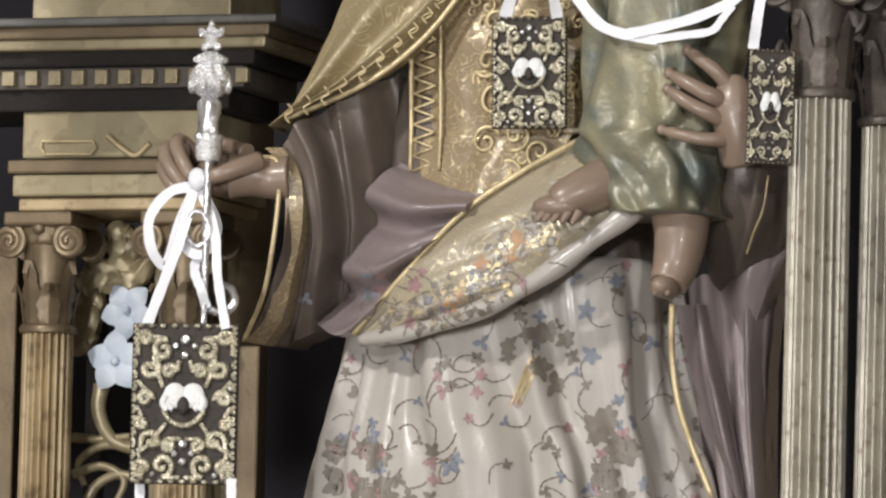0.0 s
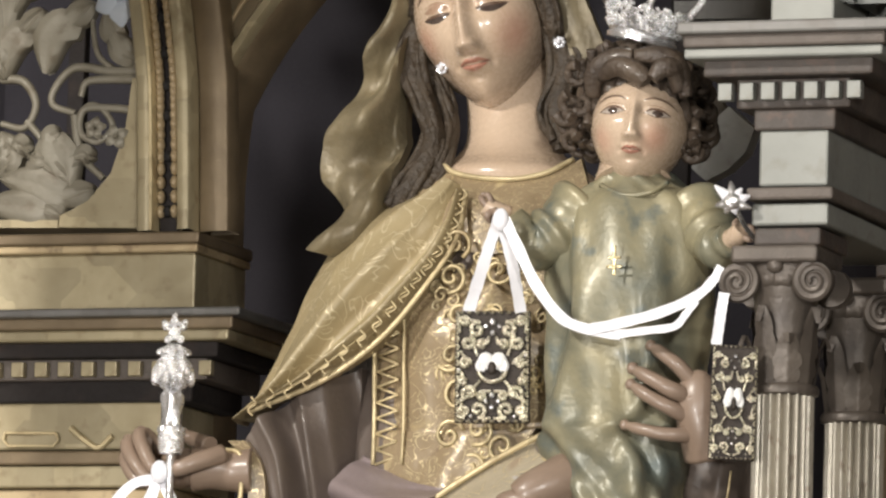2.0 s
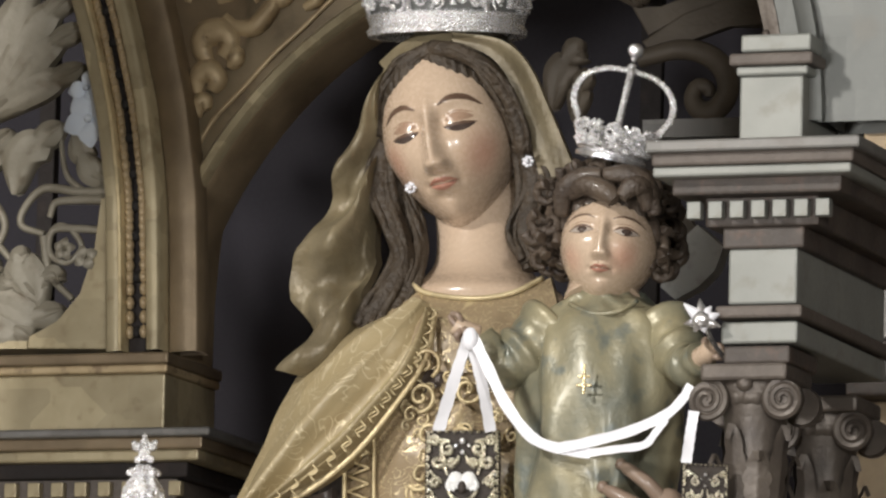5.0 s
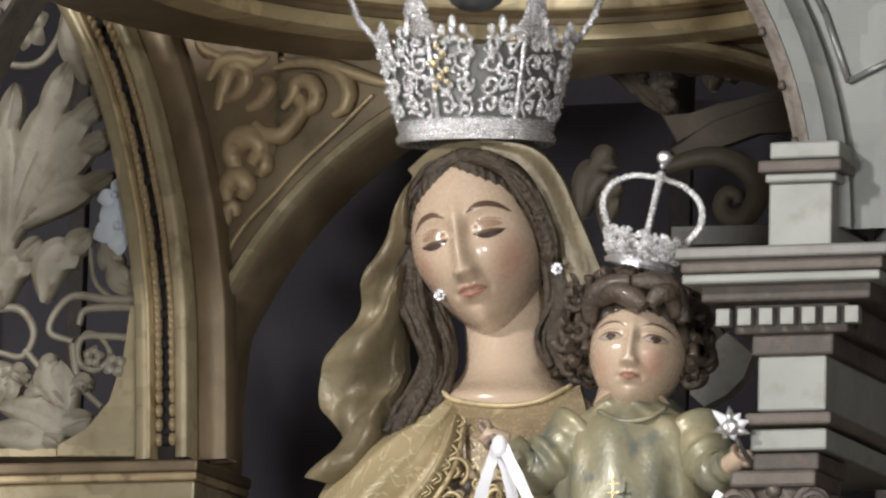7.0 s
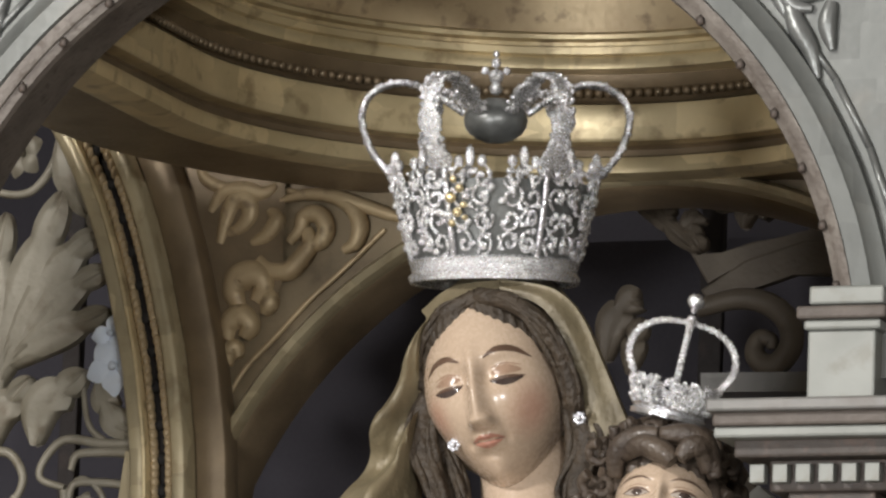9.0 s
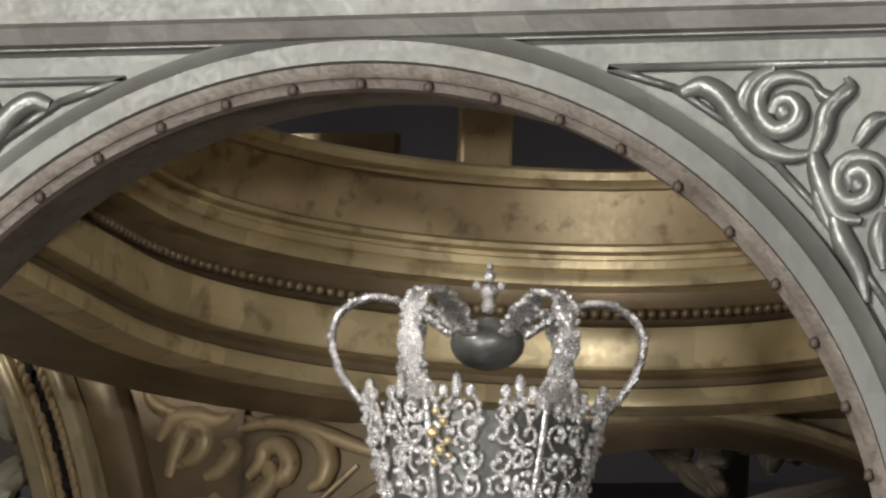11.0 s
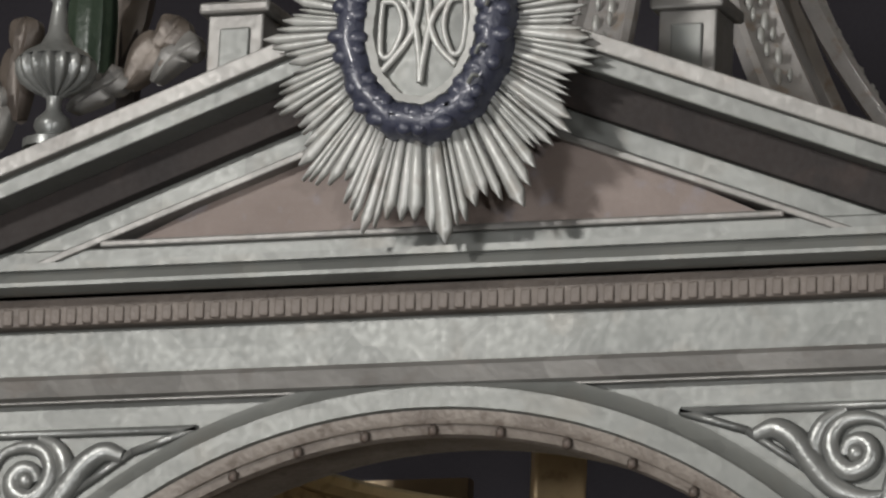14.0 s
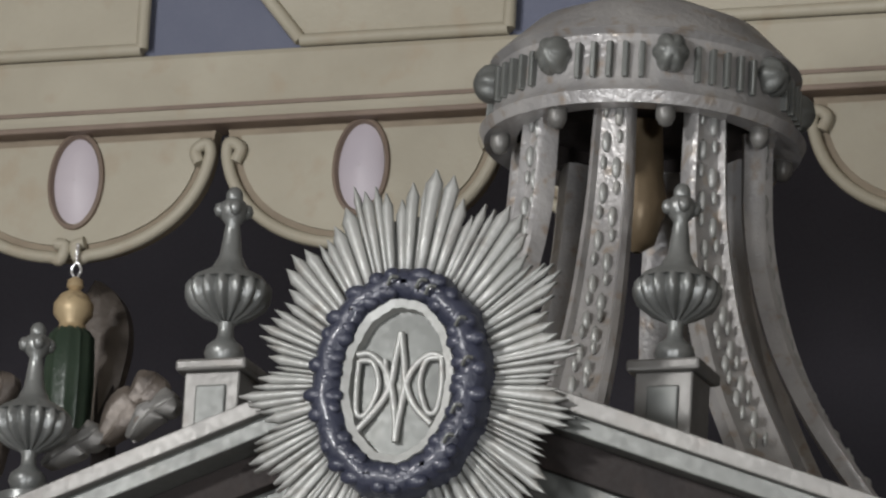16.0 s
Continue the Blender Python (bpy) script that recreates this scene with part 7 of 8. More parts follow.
rings(bm, [
    (0.158, 0.242, 2.843, 0.11, 0.04),
    (0.148, 0.255, 2.828, 0.11, 0.05),
    (0.123, 0.293, 2.799, 0.105, 0.068),
    (0.109, 0.298, 2.726, 0.10, 0.078),
    (0.105, 0.287, 2.635, 0.10, 0.08),
    (0.101, 0.275, 2.556, 0.10, 0.085),
    (0.101, 0.265, 2.531, 0.10, 0.085),
    (0.122, 0.276, 2.491, 0.10, 0.09),
    (0.140, 0.281, 2.454, 0.10, 0.09),
    (0.147, 0.278, 2.447, 0.10, 0.07)], M_GREEN, 160,
    folds=((0.006, 8, 6.0, 0.4, 1.6), (0.0055, 3, 13, 0, 0.3), (0.005, 4, -17, 1, 0.2), (0.0028, 7, 26, 2, 0.1), (0.0015, 13, -31, 0, 0.1)))
for pts, r in (([(0.145, 0.095, 2.800), (0.115, 0.075, 2.768), (0.091, 0.062, 2.755), (0.065, 0.055, 2.783)], 0.043), ([(0.280, 0.095, 2.797), (0.308, 0.065, 2.765), (0.327, 0.040, 2.745), (0.347, 0.020, 2.753)], 0.038)):
    tube(bm, pts, lambda u, r=r: r * (1 - 0.52 * u) * (1 + 0.07 * math.sin(u * 21) + 0.04 * math.sin(u * 37)), 24, 60, M_GREEN)
for p in ([(0.066, 0.050, 2.788), (0.052, 0.040, 2.793), (0.043, 0.036, 2.799)], [(0.345, 0.020, 2.752), (0.357, 0.010, 2.756), (0.364, 0.006, 2.762)]):
    tube(bm, p, 0.012, 12, 14, M_SKIN)
for pts in ([(0.052, 0.035, 2.796), (0.049, 0.030, 2.808), (0.041, 0.032, 2.811)], [(0.048, 0.034, 2.794), (0.042, 0.030, 2.802), (0.038, 0.032, 2.807)], [(0.056, 0.030, 2.792), (0.062, 0.026, 2.785), (0.057, 0.028, 2.778)], [(0.053, 0.030, 2.791), (0.049, 0.026, 2.785), (0.050, 0.030, 2.780)],
            [(0.363, 0.010, 2.759), (0.373, 0.005, 2.763), (0.377, 0.006, 2.757)], [(0.361, 0.008, 2.754), (0.371, 0.002, 2.750), (0.375, 0.004, 2.749)], [(0.359, 0.008, 2.759), (0.355, 0.004, 2.767), (0.356, 0.006, 2.771)]):
    finger(bm, pts, 0.0045)
tube(bm, [(0.192, 0.120, 2.876), (0.196, 0.110, 2.848), (0.200, 0.100, 2.827)], lambda u: 0.034 + 0.012 * u, 24, 14, M_SKIN)
tube(bm, [(0.172, 0.065, 2.824), (0.198, 0.050, 2.812), (0.218, 0.048, 2.809), (0.239, 0.050, 2.813), (0.254, 0.065, 2.826)], 0.003, 6, 24, M_GREEN)
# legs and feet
tube(bm, [(0.167, 0.090, 2.504), (0.140, 0.050, 2.481), (0.113, 0.030, 2.466), (0.098, 0.025, 2.456)], lambda u: 0.034 - 0.014 * u, 20, 24, M_FLESH_SHADE)
ball(bm, (0.099, 0.022, 2.455), 0.030, 0.018, 0.014, 16, M_FLESH_SHADE)
for i, x in enumerate((948, 960, 974, 990, 1008)):
    q = (0.095, 0.015, 2.442)
    finger(bm, [(q[0] + (x - 960) / 1430, 0.016, q[2] + 0.006), (q[0] + (x - 968) / 1430, 0.010, q[2] - 0.002 - 0.0012 * i)], 0.0048 if i else 0.0062)
tube(bm, [(0.229, 0.080, 2.457), (0.233, 0.070, 2.423), (0.229, 0.065, 2.390), (0.224, 0.055, 2.367)], lambda u: 0.035 - 0.013 * u, 20, 24, M_FLESH_SHADE)
ball(bm, (0.223, 0.050, 2.364), 0.016, 0.03, 0.014, 14, M_FLESH_SHADE)
for i, x in enumerate((1162, 1172, 1182)):
    q = (0.224, 0.035, 2.355)
    ball(bm, (q[0] + (x - 1172) / 1430, 0.034, q[2] + 0.002), 0.005, 0.006, 0.005, 8, M_FLESH_SHADE)
# gilt edging of the tunic
CF = dict(eye=0.050, eye_x=0.46, tip=-0.40, mouth=-0.59, chin=-0.945, brow=0.27, nose=0.20, jaw=0.20, eye_w=0.25, eye_h=0.064, brow_w=0.022, mouth_w=0.22)
CH = (0.2065, 0.100, 2.893)
ch = head(bm, CH, 11, 4, -8, 0.0565, 0.070, 0.069, CF)
scalp(bm, ch, 0.0575, 0.071, 0.070, M_HAIRC, lambda a: 0.60 - 0.004 * min(a, 60) - 0.016 * max(0, min(a, 85) - 60) - 0.004 * max(0, a - 85), 17, 0.035)
CH = (0.199, 0.100, 2.909)
lump((0.184, 0.150, 2.940), 0.068, 0.062, 0.066, M_HAIRC, 0.05, 9, 4.0, 24)
r7 = random.Random(3)
HS = 1 / 1495.0
for i in range(150):
    a = r7.uniform(-28, 208)
    rr = r7.uniform(0.86, 1.18)
    px = 1121 + 98 * rr * math.cos(radians(a))
    pz = 590 - 92 * rr * math.sin(radians(a)) + (28 if abs(a - 90) > 70 else 0)
    c0 = (CH[0] + (px - 1119) * HS * 0.94, CH[1] - 0.02 + r7.uniform(-0.005, 0.06) + (px - 1119) * HS * 0.34, CH[2] - (pz - 602) * HS)
    tube(bm, [(c0[0] + 0.010 * math.cos(t + i), c0[1] + 0.004 * t, c0[2] + 0.010 * math.sin(t + i)) for t in (0, 1.2, 2.4, 3.6, 4.8)], lambda u: 0.0062 * (1.1 - 0.5 * u), 6, 16, M_HAIRC)
for pts in ([(0.174, 0.050, 2.949), (0.200, 0.035, 2.957), (0.226, 0.030, 2.947), (0.236, 0.030, 2.937)], [(0.243, 0.030, 2.940), (0.254, 0.035, 2.954), (0.265, 0.045, 2.952), (0.269, 0.055, 2.930)], [(0.161, 0.060, 2.927), (0.167, 0.050, 2.952), (0.189, 0.045, 2.967), (0.218, 0.040, 2.969)], [(0.218, 0.040, 2.969), (0.247, 0.045, 2.969), (0.267, 0.050, 2.956), (0.276, 0.060, 2.924)]):
    tube(bm, pts, lambda u: 0.012 * (0.7 + 0.4 * math.sin(3 * u)), 8, 24, M_HAIRC)
child = tagged(part("statue_of_child", bm, SLOTS, None, "", False), "painted wooden statue of a curly-haired child in green tunic", "statue")


# ---- worn and held things
def ribbon(name, pts, width, parent=None, face=(0, -1, 0), n=40, label="", twist=0.0):
    """A satin band along a curve, flat side to `face`."""
    c = spline(pts, n)
    rows = []
    f = Vector(face)
    for i, p in enumerate(c):
        d = (c[min(i + 1, n - 1)] - c[max(i - 1, 0)]).normalized()
        s = d.cross(f).normalized()
        s = Matrix.Rotation(twist * math.sin(3.1 * i / n * 2), 3, d) @ s
        k = d.cross(s).normalized() * 0.0008
        w = width / 2 * (1 + 0.05 * math.sin(i * 0.9))
        rows.append([p - s * w + k, p + k * 1.8, p + s * w + k, p + s * w - k, p - k * 0.2, p - s * w - k])
    bm = bmesh.new()
    vs = grid(bm, rows, closed_u=True)
    bm.faces.new(vs[0]), bm.faces.new(vs[-1])
    return put(name, bm, RIBBON, parent, label, True)


def scapular(at, w, h, label, turn=0.0, lean=0.0):
    """Dark cloth badge edged and embroidered in gilt thread, with a white heart."""
    t = thing("scapular", label, "scapular", at, "embroidered scapulars")
    t.rotation_euler = (0, radians(lean), radians(turn))
    part("cloth", box(bmesh.new(), -w / 2, w / 2, -0.002, 0.004, -h / 2, h / 2, 0.0015), BLACKCLOTH, t)
    fat = lambda q: (lambda u: q * (0.75 + 0.5 * math.sin(math.pi * u)))
    q = w * 0.030
    n = 0
    for s in (-1, 1):
        for cx, cz, r, st, hd, tail in (
                (0.20, 0.335, 0.105, 20, 1, ((0.34, 0.42),)), (0.33, 0.22, 0.10, 200, -1, ((0.20, 0.10),)), (0.30, -0.235, 0.105, 40, -1, ((0.16, -0.12),)),
                (0.19, -0.385, 0.11, 180, 1, ((0.02, -0.46),)), (0.375, -0.40, 0.085, 0, -1, ((0.42, -0.28),)), (0.36, 0.03, 0.075, 90, 1, ((0.44, 0.14),)),
                (0.14, 0.20, 0.065, 90, 1, ((0.05, 0.27),)), (0.375, 0.405, 0.070, 90, -1, ((0.44, 0.30),)), (0.13, -0.26, 0.06, 0, 1, ((0.02, -0.22),)), (0.39, -0.12, 0.06, 0, 1, ((0.44, -0.02),))):
            bm = bmesh.new()
            pts = curl(s * cx * w, cz * h, r * w, 1.25, st if s > 0 else 180 - st, hd * s, -0.0045, 14, [(s * a * w, b * h) for a, b in tail])
            tube(bm, pts, fat(q), 6, 34)
            part("embroidery_scroll", bm, EMBROID, t, "", True)
    for x in (-0.475, 0.475):
        bm = bmesh.new()
        for i in range(14):
            z = h * (-0.46 + 0.92 * i / 13)
            tube(bm, [(x * w, -0.004, z - h * 0.022), (x * w * 0.955, -0.006, z), (x * w, -0.004, z + h * 0.022)], q * 0.7, 5, 6)
        part("edging", bm, EMBROID, t, "", True)
    for z in (-0.485, 0.485):
        bm = bmesh.new()
        for i in range(9):
            x = w * (-0.42 + 0.84 * i / 8)
            ball(bm, (x, -0.004, z * h), w * 0.034, 0.003, w * 0.022, 8)
        part("edging", bm, EMBROID, t, "", True)
    for x, z, r in ((0, 0.40, 0.05), (-0.09, 0.36, 0.035), (0.09, 0.36, 0.035), (0, 0.30, 0.04), (0, -0.25, 0.045), (-0.08, -0.31, 0.035), (0.08, -0.31, 0.035), (0, -0.36, 0.04), (-0.44, -0.03, 0.03), (0.44, 0.1, 0.03), (0.30, -0.445, 0.03), (-0.28, -0.44, 0.03)):
        part("sequin", ball(bmesh.new(), (x * w, -0.005, z * h), r * w, 0.003, r * w, 8), CHROME, t, "", True)
    for s in (-1, 1):
        bm = bmesh.new()
        ball(bm, (s * 0.085 * w, -0.006, 0.05 * h), 0.11 * w, 0.004, 0.08 * h, 14)
        tube(bm, [(s * 0.16 * w, -0.006, 0.05 * h), (s * 0.19 * w, -0.006, 0.0), (s * 0.15 * w, -0.006, -0.04 * h)], 0.04 * w, 8, 8)
        tube(bm, [(s * 0.15 * w, -0.006, 0.03 * h), (s * 0.13 * w, -0.006, -0.02 * h), (s * 0.10 * w, -0.006, -0.035 * h)], 0.03 * w, 8, 8)
        part("heart_lobe", bm, WHITETHREAD, t, "white embroidered heart", True)
    part("heart_centre", ball(bmesh.new(), (0, -0.009, -0.015 * h), 0.06 * w, 0.004, 0.06 * h, 10), BLACKCLOTH, t, "", True)
    bm = bmesh.new()
    tube(bm, [(0.20 * w * math.cos(a), -0.006, 0.01 * h + 0.145 * h * math.sin(a)) for a in [radians(200 + 14 * k) for k in range(11)]], q, 6, 24)
    part("heart_wreath", bm, EMBROID, t, "", True)
    return t


big = scapular((-0.336, -0.020, 2.226), 0.125, 0.186, "large dark scapular with gilt embroidery and white heart", 12, 0)
scapular((0.045, 0.070, 2.615), 0.087, 0.130, "dark scapular with gilt embroidery hanging on white ribbon", 14, -1)
scapular((0.379, -0.060, 2.556), 0.052, 0.130, "narrow dark scapular with gilt embroidery beside a column", 20, 1)

bow = thing("ribbon_bow", "white satin ribbon bow tied below the hand", "ribbon", (-0.339, 0.000, 2.481))
for nm, pts, w, f in (
        ("loop", [(-0.339, 0.000, 2.481), (-0.366, -0.010, 2.473), (-0.386, -0.020, 2.443), (-0.383, -0.020, 2.407), (-0.371, -0.010, 2.388), (-0.363, -0.005, 2.408), (-0.356, 0.000, 2.441), (-0.338, 0.000, 2.477)], 0.012, (0.5, -1, 0)),
        ("loop", [(-0.335, 0.000, 2.481), (-0.321, 0.010, 2.455), (-0.309, 0.000, 2.428), (-0.322, -0.010, 2.401), (-0.343, -0.010, 2.407), (-0.351, 0.000, 2.435), (-0.342, 0.000, 2.468)], 0.011, (0.6, -1, 0)),
        ("tail", [(-0.339, 0.000, 2.481), (-0.346, -0.020, 2.420), (-0.366, -0.020, 2.367), (-0.387, -0.020, 2.314)], 0.013, (0, -1, 0)),
        ("tail", [(-0.331, 0.000, 2.477), (-0.308, -0.010, 2.427), (-0.299, -0.020, 2.373), (-0.287, -0.020, 2.313)], 0.011, (0, -1, 0)),
        ("tail", [(-0.333, 0.000, 2.402), (-0.332, -0.010, 2.381), (-0.320, -0.020, 2.360), (-0.316, -0.010, 2.338)], 0.011, (0.4, -1, 0)),
        ("lower_tail", [(-0.390, -0.018, 2.139), (-0.389, -0.018, 2.105), (-0.389, -0.018, 2.066)], 0.012, (0, -1, 0)),
        ("lower_tail", [(-0.276, -0.018, 2.140), (-0.275, -0.018, 2.106), (-0.275, -0.018, 2.067)], 0.012, (0, -1, 0))):
    ribbon(nm, pts, w, bow, f)
put("knot", ball(bmesh.new(), (-0.333, -0.008, 2.488), 0.011, 0.008, 0.014, 12), RIBBON, bow, "", True)
bm = bmesh.new()
tube(bm, [(-0.320, 0.000, 2.339), (-0.295, -0.010, 2.332), (-0.281, -0.010, 2.345), (-0.291, 0.000, 2.362), (-0.307, 0.000, 2.365)], 0.005, 8, 24)
put("metal_ring", bm, CHROME, bow, "small polished metal ring", True)
bm = bmesh.new()
tube(bm, [(-0.343, -0.012, 2.437), (-0.333, -0.012, 2.450), (-0.319, -0.012, 2.443), (-0.314, -0.012, 2.423), (-0.328, -0.012, 2.410), (-0.341, -0.012, 2.420), (-0.343, -0.012, 2.437)], 0.0035, 8, 30)
put("metal_ring", bm, CHROME, bow, "small polished metal ring", True)

strap = thing("scapular_ribbon", "white satin ribbon looped over the child's hand", "ribbon", (0.063, 0.020, 2.784))
for nm, pts, w in (("strand", [(0.065, 0.020, 2.780), (0.044, 0.040, 2.741), (0.015, 0.065, 2.679)], 0.014), ("strand", [(0.069, 0.015, 2.780), (0.077, 0.035, 2.733), (0.081, 0.060, 2.677)], 0.013),
                   ("strand", [(0.071, 0.012, 2.785), (0.094, 0.004, 2.747), (0.123, -0.008, 2.699), (0.157, -0.014, 2.660), (0.192, -0.016, 2.646), (0.229, -0.016, 2.640)], 0.013),
                   ("strand", [(0.189, -0.019, 2.646), (0.228, -0.020, 2.653), (0.276, -0.022, 2.664), (0.320, -0.026, 2.681), (0.342, -0.030, 2.699), (0.352, -0.030, 2.714)], 0.012), ("strand", [(0.224, -0.018, 2.640), (0.259, -0.020, 2.644), (0.294, -0.022, 2.648), (0.308, -0.024, 2.661), (0.321, -0.026, 2.677)], 0.009), ("strand", [(0.362, -0.050, 2.682), (0.360, -0.056, 2.656), (0.357, -0.060, 2.622)], 0.012)):
    ribbon(nm, pts, w, strap, (0.25, -1, 0.1), twist=0.25)
put("fold_knot", ball(bmesh.new(), (0.071, 0.010, 2.778), 0.010, 0.007, 0.014, 12), RIBBON, strap, "", True)

# sceptre
sx, sy, sz = (-0.319, -0.010, 2.603)
scep = thing("sceptre", "chased silver sceptre held upright in the statue's hand", "sceptre", (sx, sy, sz))
k = 9.0 / 13807.0
prof = lambda pts: [(r * k, (560 - y) * k) for r, y in pts]
part("staff", lathe(bmesh.new(), prof(((5, 1180), (6, 960), (7, 860), (7, 750), (8, 700))), (0, 0, 0), 16), CHROME, scep, "", True)
part("socket", lathe(bmesh.new(), prof(((20, 705), (23, 695), (24, 672), (25, 664), (22, 658))), (0, 0, 0), 28), BRIGHT, scep, "", True)
part("collar", lathe(bmesh.new(), prof(((20, 668), (26, 664), (26, 658), (20, 655))), (0, 0, 0), 28, flute=14, depth=0.002), CHROME, scep, "", True)
bm = lathe(bmesh.new(), prof(((19, 657), (18, 640), (20, 610), (20, 600), (14, 592))), (0, 0, 0), 72)
for v in bm.verts:
    a = math.atan2(v.co.y, v.co.x)
    q = 1 + 0.14 * math.sin(5 * a + v.co.z * 160)
    v.co.x, v.co.y = v.co.x * q, v.co.y * q
part("twisted_grip", bm, CHROME, scep, "", True)
part("knop", lathe(bmesh.new(), prof(((14, 592), (24, 586), (36, 570), (38, 555), (30, 540), (22, 530), (28, 525), (30, 519), (20, 514), (8, 508))), (0, 0, 0), 48, flute=8, depth=0.005), BRIGHT, scep, "", True)
for i in range(8):
    a = 2 * math.pi * i / 8
    part("knop_leaf", ball(bmesh.new(), (34 * k * math.cos(a), 34 * k * math.sin(a), (568 - 560 + 2) * -k), 9 * k, 9 * k, 14 * k, 8), BRIGHT, scep, "", True)
    part("knop_boss", ball(bmesh.new(), (26 * k * math.cos(a + 0.4), 26 * k * math.sin(a + 0.4), (560 - 524) * k), 6 * k, 6 * k, 6 * k, 8), BRIGHT, scep, "", True)
for dx, y, r in ((-16, 476, 9), (16, 476, 9), (-12, 500, 8), (12, 500, 8), (0, 490, 13), (0, 470, 10), (0, 458, 6), (-20, 470, 6), (20, 470, 6)):
    part("finial_bud", ball(bmesh.new(), (dx * k, 0, (560 - y) * k), r * k, r * k * 0.7, r * k, 10), BRIGHT, scep, "", True)


# crowns
def filigree(bm, r0, r1, z0, z1, a0, a1, seed, wire, top=True):
    """Chased open scrollwork on a flaring wall between two angles."""
    rr = random.Random(seed)

    def at(u, v, out=0.0):
        a = a0 + (a1 - a0) * u
        r = r0 + (r1 - r0) * v + out
        return Vector((r * math.cos(a), r * math.sin(a), z0 + (z1 - z0) * v))

    for v, s, hd in ((0.14, 0.24, 1), (0.40, 0.25, -1), (0.66, 0.25, 1), (0.88, 0.2, -1)):
        for u0 in (0.26, 0.74):
            pts = []
            st = rr.uniform(0, 6.28)
            for i in range(12):
                q = i / 11
                ang = st + hd * (1 if u0 < 0.5 else -1) * 7.0 * q
                pts.append(at(u0 + s * (0.15 + 0.85 * q) * math.cos(ang), v + 0.14 * (0.15 + 0.85 * q) * math.sin(ang), rr.uniform(-0.001, 0.003)))
            tube(bm, pts, lambda w: wire * (1.1 - 0.4 * w), 5, 26)
    for i in range(46):
        p = at(rr.uniform(0, 1), rr.uniform(0.02, 1.0), rr.uniform(-0.001, 0.004))
        ball(bm, p, wire * rr.uniform(0.8, 2.0), None, None, 6)
    if top:
        for u, h in ((0.25, 0.012), (0.5, 0.022), (0.75, 0.012)):
            p = at(u, 1.0)
            ball(bm, p + Vector((0, 0, h * 0.5)), wire * 2.2, None, h * 0.6, 8)


cx, cy, cz = (-0.058, 0.265, 3.177)
crown = thing("crown", "large openwork silver crown on the statue's veiled head", "crown", (cx, cy, cz))
crown.rotation_euler = (radians(5), radians(-1.5), radians(20))
CR0, CR1, CH0 = 0.090, 0.116, 0.122
part("base_band", lathe(bmesh.new(), ((CR0 - 0.004, 0.0), (CR0 + 0.004, 0.0), (CR0 + 0.006, 0.007), (CR0 + 0.002, 0.012), (CR0 + 0.004, 0.020), (CR0 + 0.006, 0.024), (CR0, 0.027), (CR0 - 0.004, 0.02)), (0, 0, 0), 80), BRIGHT, crown, "", True)
# liner added behind the filigree, kept dark so the silver seems to sparkle
part("liner", lathe(bmesh.new(), ((CR0 - 0.004, 0.02), (CR1 - 0.008, CH0 - 0.012), (CR1 - 0.010, CH0 - 0.012), (CR0 - 0.006, 0.02)), (0, 0, 0), 72), SILVER_DARK, crown, "", True)
for i in range(6):
    a = 2 * math.pi * i / 6
    for j in (0, 1):
        bm = bmesh.new()
        filigree(bm, CR0 + 0.002, CR1, 0.026, CH0, a + 0.04 + j * math.pi / 6, a + (j + 1) * math.pi / 6 - 0.02, 2 * i + j, 0.0026)
        part("filigree_panel", bm, BRIGHT, crown, "", True)["kind"] = "stuff"
    bm = bmesh.new()
    e = Vector((math.cos(a), math.sin(a), 0))
    tube(bm, [e * CR0 + Vector((0, 0, 0.02)), e * (CR0 * 0.45 + CR1 * 0.55) + Vector((0, 0, 0.075)), e * (CR1 + 0.002) + Vector((0, 0, CH0 + 0.012))], 0.0042, 8, 14)
    part("upright", bm, CHROME, crown, "", True)
    # hoop: swings out, up and back to the middle
    bm = bmesh.new()
    c = spline([e * (CR1 + 0.002) + Vector((0, 0, CH0)), e * 0.140 + Vector((0, 0, CH0 + 0.03)), e * 0.150 + Vector((0, 0, CH0 + 0.065)), e * 0.138 + Vector((0, 0, CH0 + 0.092)), e * 0.105 + Vector((0, 0, CH0 + 0.104)), e * 0.07 + Vector((0, 0, CH0 + 0.092)), e * 0.035 + Vector((0, 0, CH0 + 0.070))], 40)
    t = Vector((-math.sin(a), math.cos(a), 0))
    rows = []
    for j, p in enumerate(c):
        w = 0.0135 * (0.75 + 0.35 * math.sin(j * 0.8))
        n = (c[min(j + 1, 39)] - c[max(j - 1, 0)]).normalized().cross(t).normalized() * 0.002
        rows.append([p - t * w + n, p + n * 2.2, p + t * w + n, p + t * w - n, p - n * 2, p - t * w - n])
    grid(bm, rows, closed_u=True)
    rr = random.Random(50 + i)
    for j in range(1, 39):
        for s in (-0.8, 0.0, 0.8):
            ball(bm, c[j] + t * (s * 0.012) + Vector((rr.uniform(-1, 1), rr.uniform(-1, 1), rr.uniform(-1, 1))) * 0.002, rr.uniform(0.0022, 0.0040), None, None, 6)
    part("hoop", bm, BRIGHT, crown, "", True)
part("orb", ball(bmesh.new(), (0, 0, CH0 + 0.062), 0.036, 0.036, 0.026, 20), SILVER_DARK, crown, "dark tarnished orb", True)
bm = bmesh.new()
for dx, z, r in ((0, 0.098, 0.008), (0, 0.112, 0.009), (-0.012, 0.118, 0.005), (0.012, 0.118, 0.005), (0, 0.127, 0.006), (0, 0.137, 0.004)):
    ball(bm, (dx, 0, CH0 + z), r, r, r, 8)
part("top_cross", bm, BRIGHT, crown, "", True)
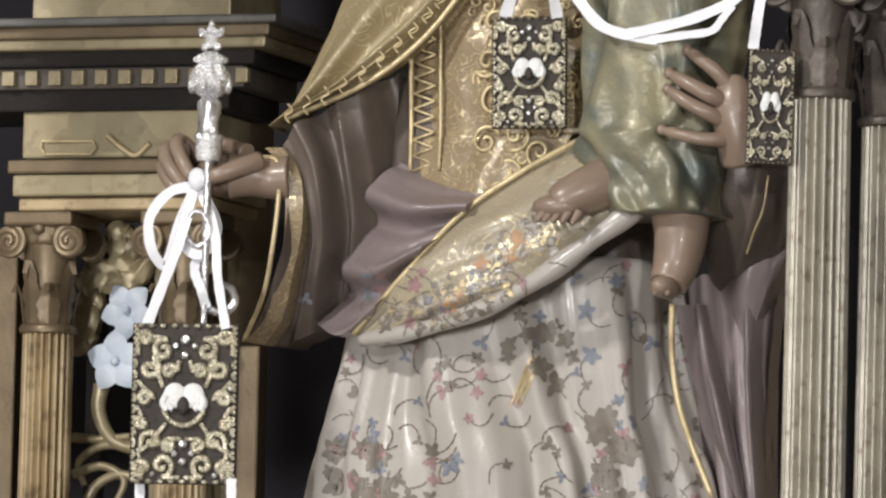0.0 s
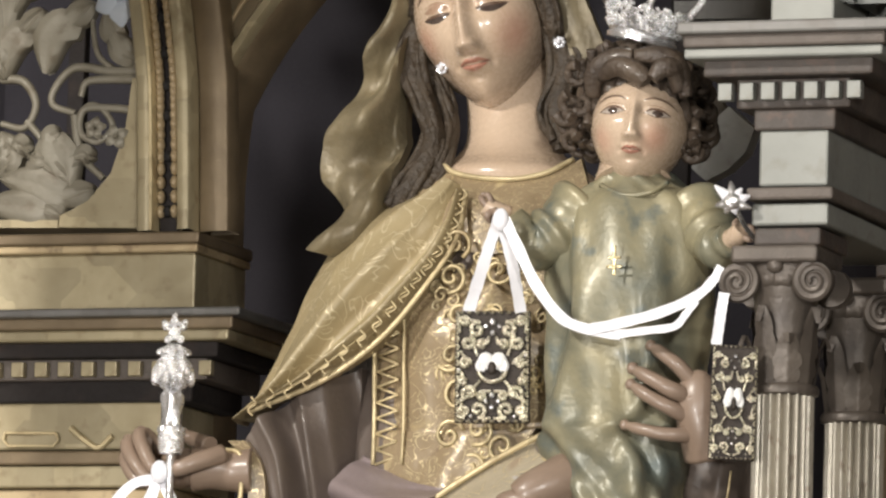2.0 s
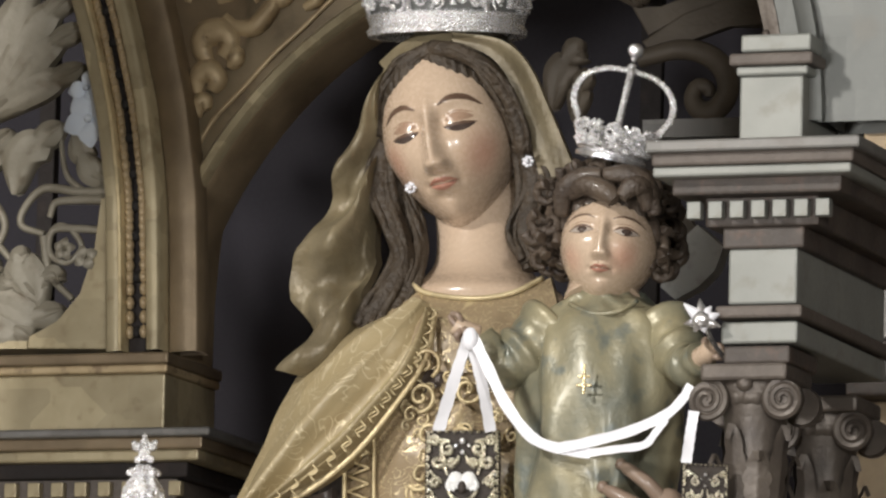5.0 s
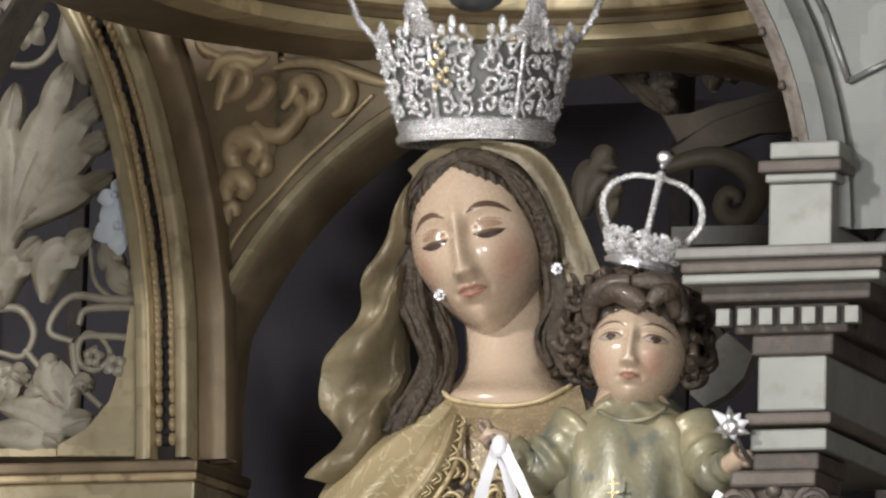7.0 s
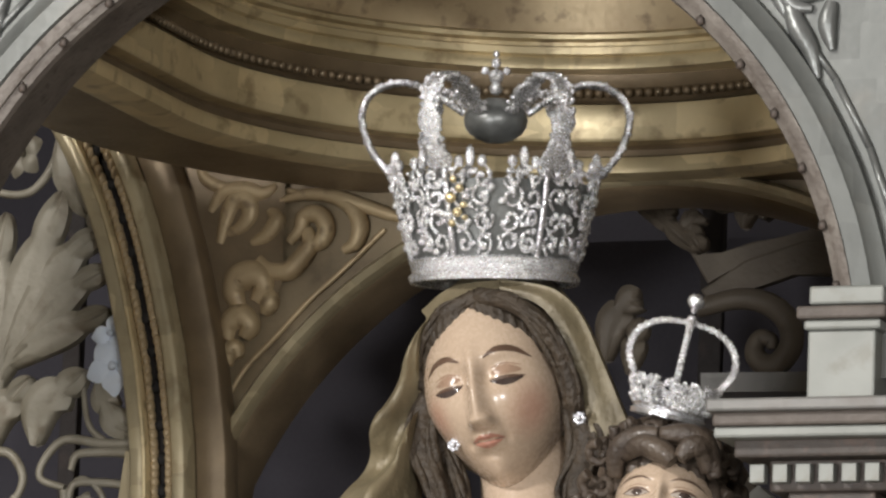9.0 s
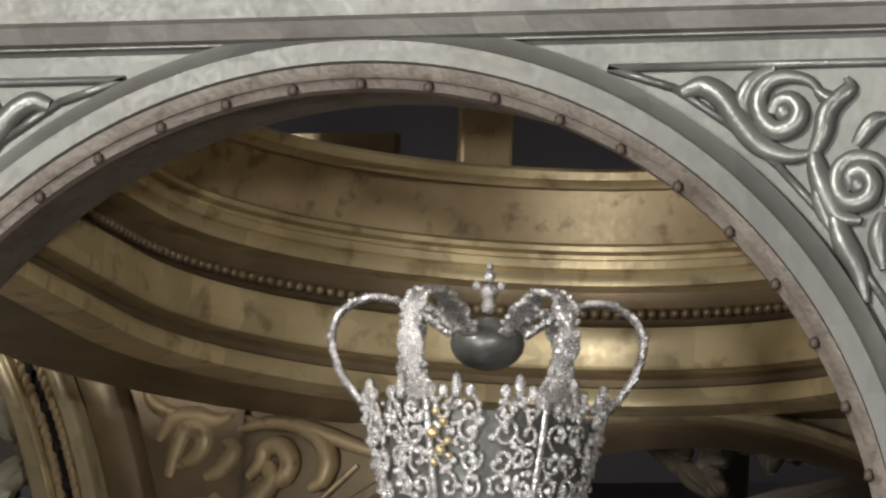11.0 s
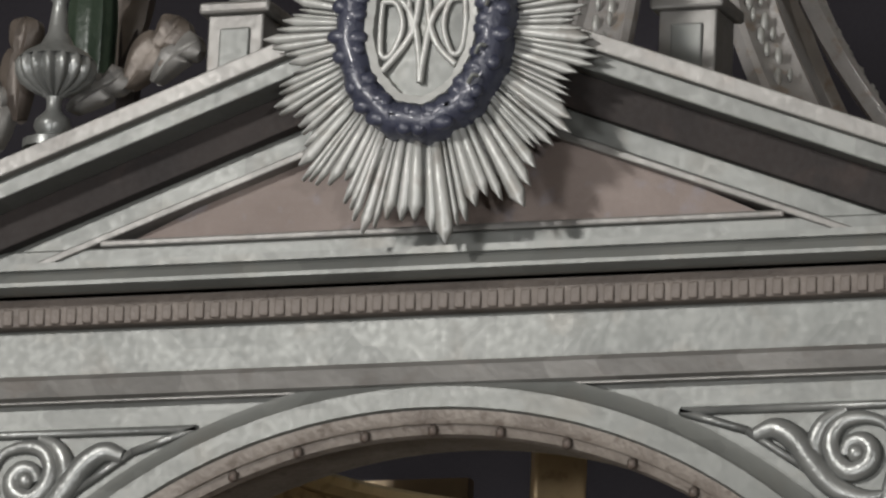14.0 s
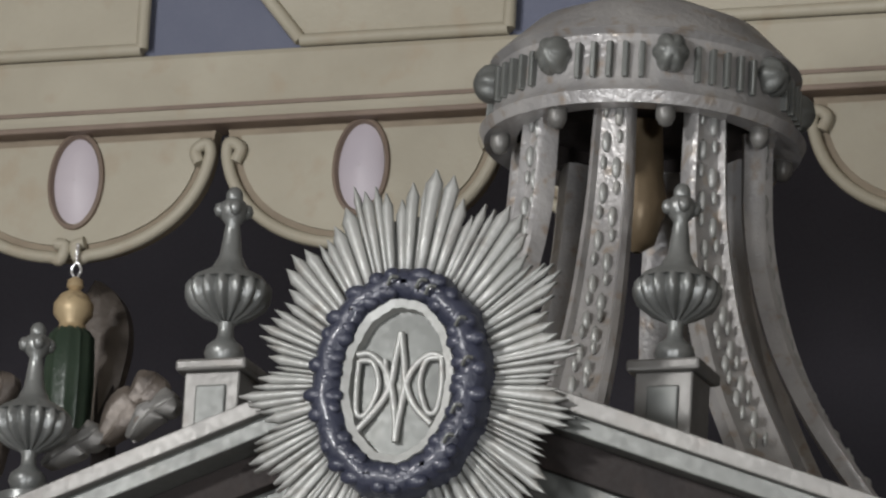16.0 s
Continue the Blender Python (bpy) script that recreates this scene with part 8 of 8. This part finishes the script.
a = radians(-90 - 24)
bm = bmesh.new()
for z, r, da in ((0.108, 0.006, 0.0), (0.098, 0.007, 0.06), (0.088, 0.009, -0.04), (0.080, 0.006, 0.09), (0.072, 0.008, 0.02), (0.060, 0.006, -0.05), (0.066, 0.005, 0.10)):
    q = CR0 + (CR1 - CR0) * z / CH0 + 0.004
    ball(bm, (q * math.cos(a + da), q * math.sin(a + da), z), r * 0.72, 0.004, r * 0.72, 8)
part("gilt_mount", bm, JEWEL, crown, "gilt mount", True)["kind"] = "stuff"

kx, ky, kz = (0.205, 0.100, 2.994)
small = thing("crown", "small silver crown tilted on the child's curls", "crown", (kx, ky, kz))
small.rotation_euler = (radians(6), radians(12), radians(20))
q0, q1, qh = 0.039, 0.047, 0.034
part("base_band", lathe(bmesh.new(), ((q0 - 0.003, 0), (q0 + 0.002, 0), (q0 + 0.003, 0.005), (q0, 0.008), (q0 + 0.003, 0.012), (q0 - 0.002, 0.013)), (0, 0, 0), 56), CHROME, small, "", True)
for i in range(6):
    a = 2 * math.pi * i / 6 + 0.2
    bm = bmesh.new()
    filigree(bm, q0 + 0.001, q1, 0.012, qh + 0.008, a, a + 2 * math.pi / 6 - 0.04, 90 + i, 0.0019, False)
    part("filigree_panel", bm, BRIGHT, small, "", True)["kind"] = "stuff"
    if i < 4:
        a = math.pi / 2 * i
        e = Vector((math.cos(a), math.sin(a), 0))
        bm = bmesh.new()
        c = spline([e * q1 + Vector((0, 0, qh + 0.01)), e * (q1 + 0.010) + Vector((0, 0, qh + 0.032)), e * (q1 + 0.004) + Vector((0, 0, qh + 0.055)), e * 0.030 + Vector((0, 0, qh + 0.070)), e * 0.004 + Vector((0, 0, qh + 0.074))], 26)
        tube(bm, c, 0.0030, 6, 26)
        for j in range(0, 26, 1):
            ball(bm, c[j] + e * 0.002, 0.0044 if j % 2 else 0.0032, None, None, 6)
        part("hoop", bm, BRIGHT, small, "", True)
bm = bmesh.new()
for z, r in ((0.078, 0.006), (0.088, 0.004), (0.098, 0.010)):
    ball(bm, (0, 0, qh + z), r, r, r * 0.9, 10)
part("top_ball", bm, CHROME, small, "", True)

# small jewels
for px in ((0.070, 0.200, 3.014), (-0.072, 0.190, 2.985)):
    t = thing("earring", "small white stone cluster earring", "earring", px, "earrings")
    part("stone", ball(bmesh.new(), (0, -0.004, 0), 0.0034, 0.003, 0.0034, 8), GEM, t, "", True)
    for i in range(7):
        a = 2 * math.pi * i / 7
        part("stone", ball(bmesh.new(), (0.0052 * math.cos(a), 0, 0.0052 * math.sin(a)), 0.0028, 0.0024, 0.0028, 6), GEM, t, "", True)
t = thing("cross_pendant", "small gilt double-barred cross on a chain", "pendant", (0.212, 0.004, 2.727))
bm = bmesh.new()
for x0, x1, z0, z1 in ((0, 0, -0.016, 0.018), (-0.009, 0.009, -0.006, -0.006), (-0.007, 0.007, 0.004, 0.004)):
    tube(bm, [(x0, 0, z0), (x1, 0, z1)], 0.0018, 6, 3)
part("cross", bm, JEWEL, t, "", True)
px = (0.377, -0.070, 2.782)
t = thing("silver_star", "bright silver star ornament held by the child", "ornament", px)
# every other point is white satin, standing in for the star's highlight
for i, (a, r) in enumerate(((100, 0.024), (140, 0.030), (190, 0.022), (20, 0.020), (-20, 0.022), (60, 0.018), (230, 0.016), (280, 0.014))):
    c, s = math.cos(radians(a)), math.sin(radians(a))
    bm = bmesh.new()
    tube(bm, [(0, 0, 0), (r * c * 0.6, -0.002, r * s * 0.6), (r * c, 0, r * s)], lambda u: 0.009 * (1 - 0.85 * u), 8, 10)
    part("point", bm, RIBBON if i % 2 else CHROME, t, "", True)
part("boss", ball(bmesh.new(), (0, -0.006, 0), 0.011, 0.008, 0.010, 12), CHROME, t, "", True)
part("stem", tube(bmesh.new(), [(0, 0, 0), (0.002, 0.03, -0.02), (0.006, 0.07, -0.036)], 0.003, 8, 10), CHROME, t, "", True)
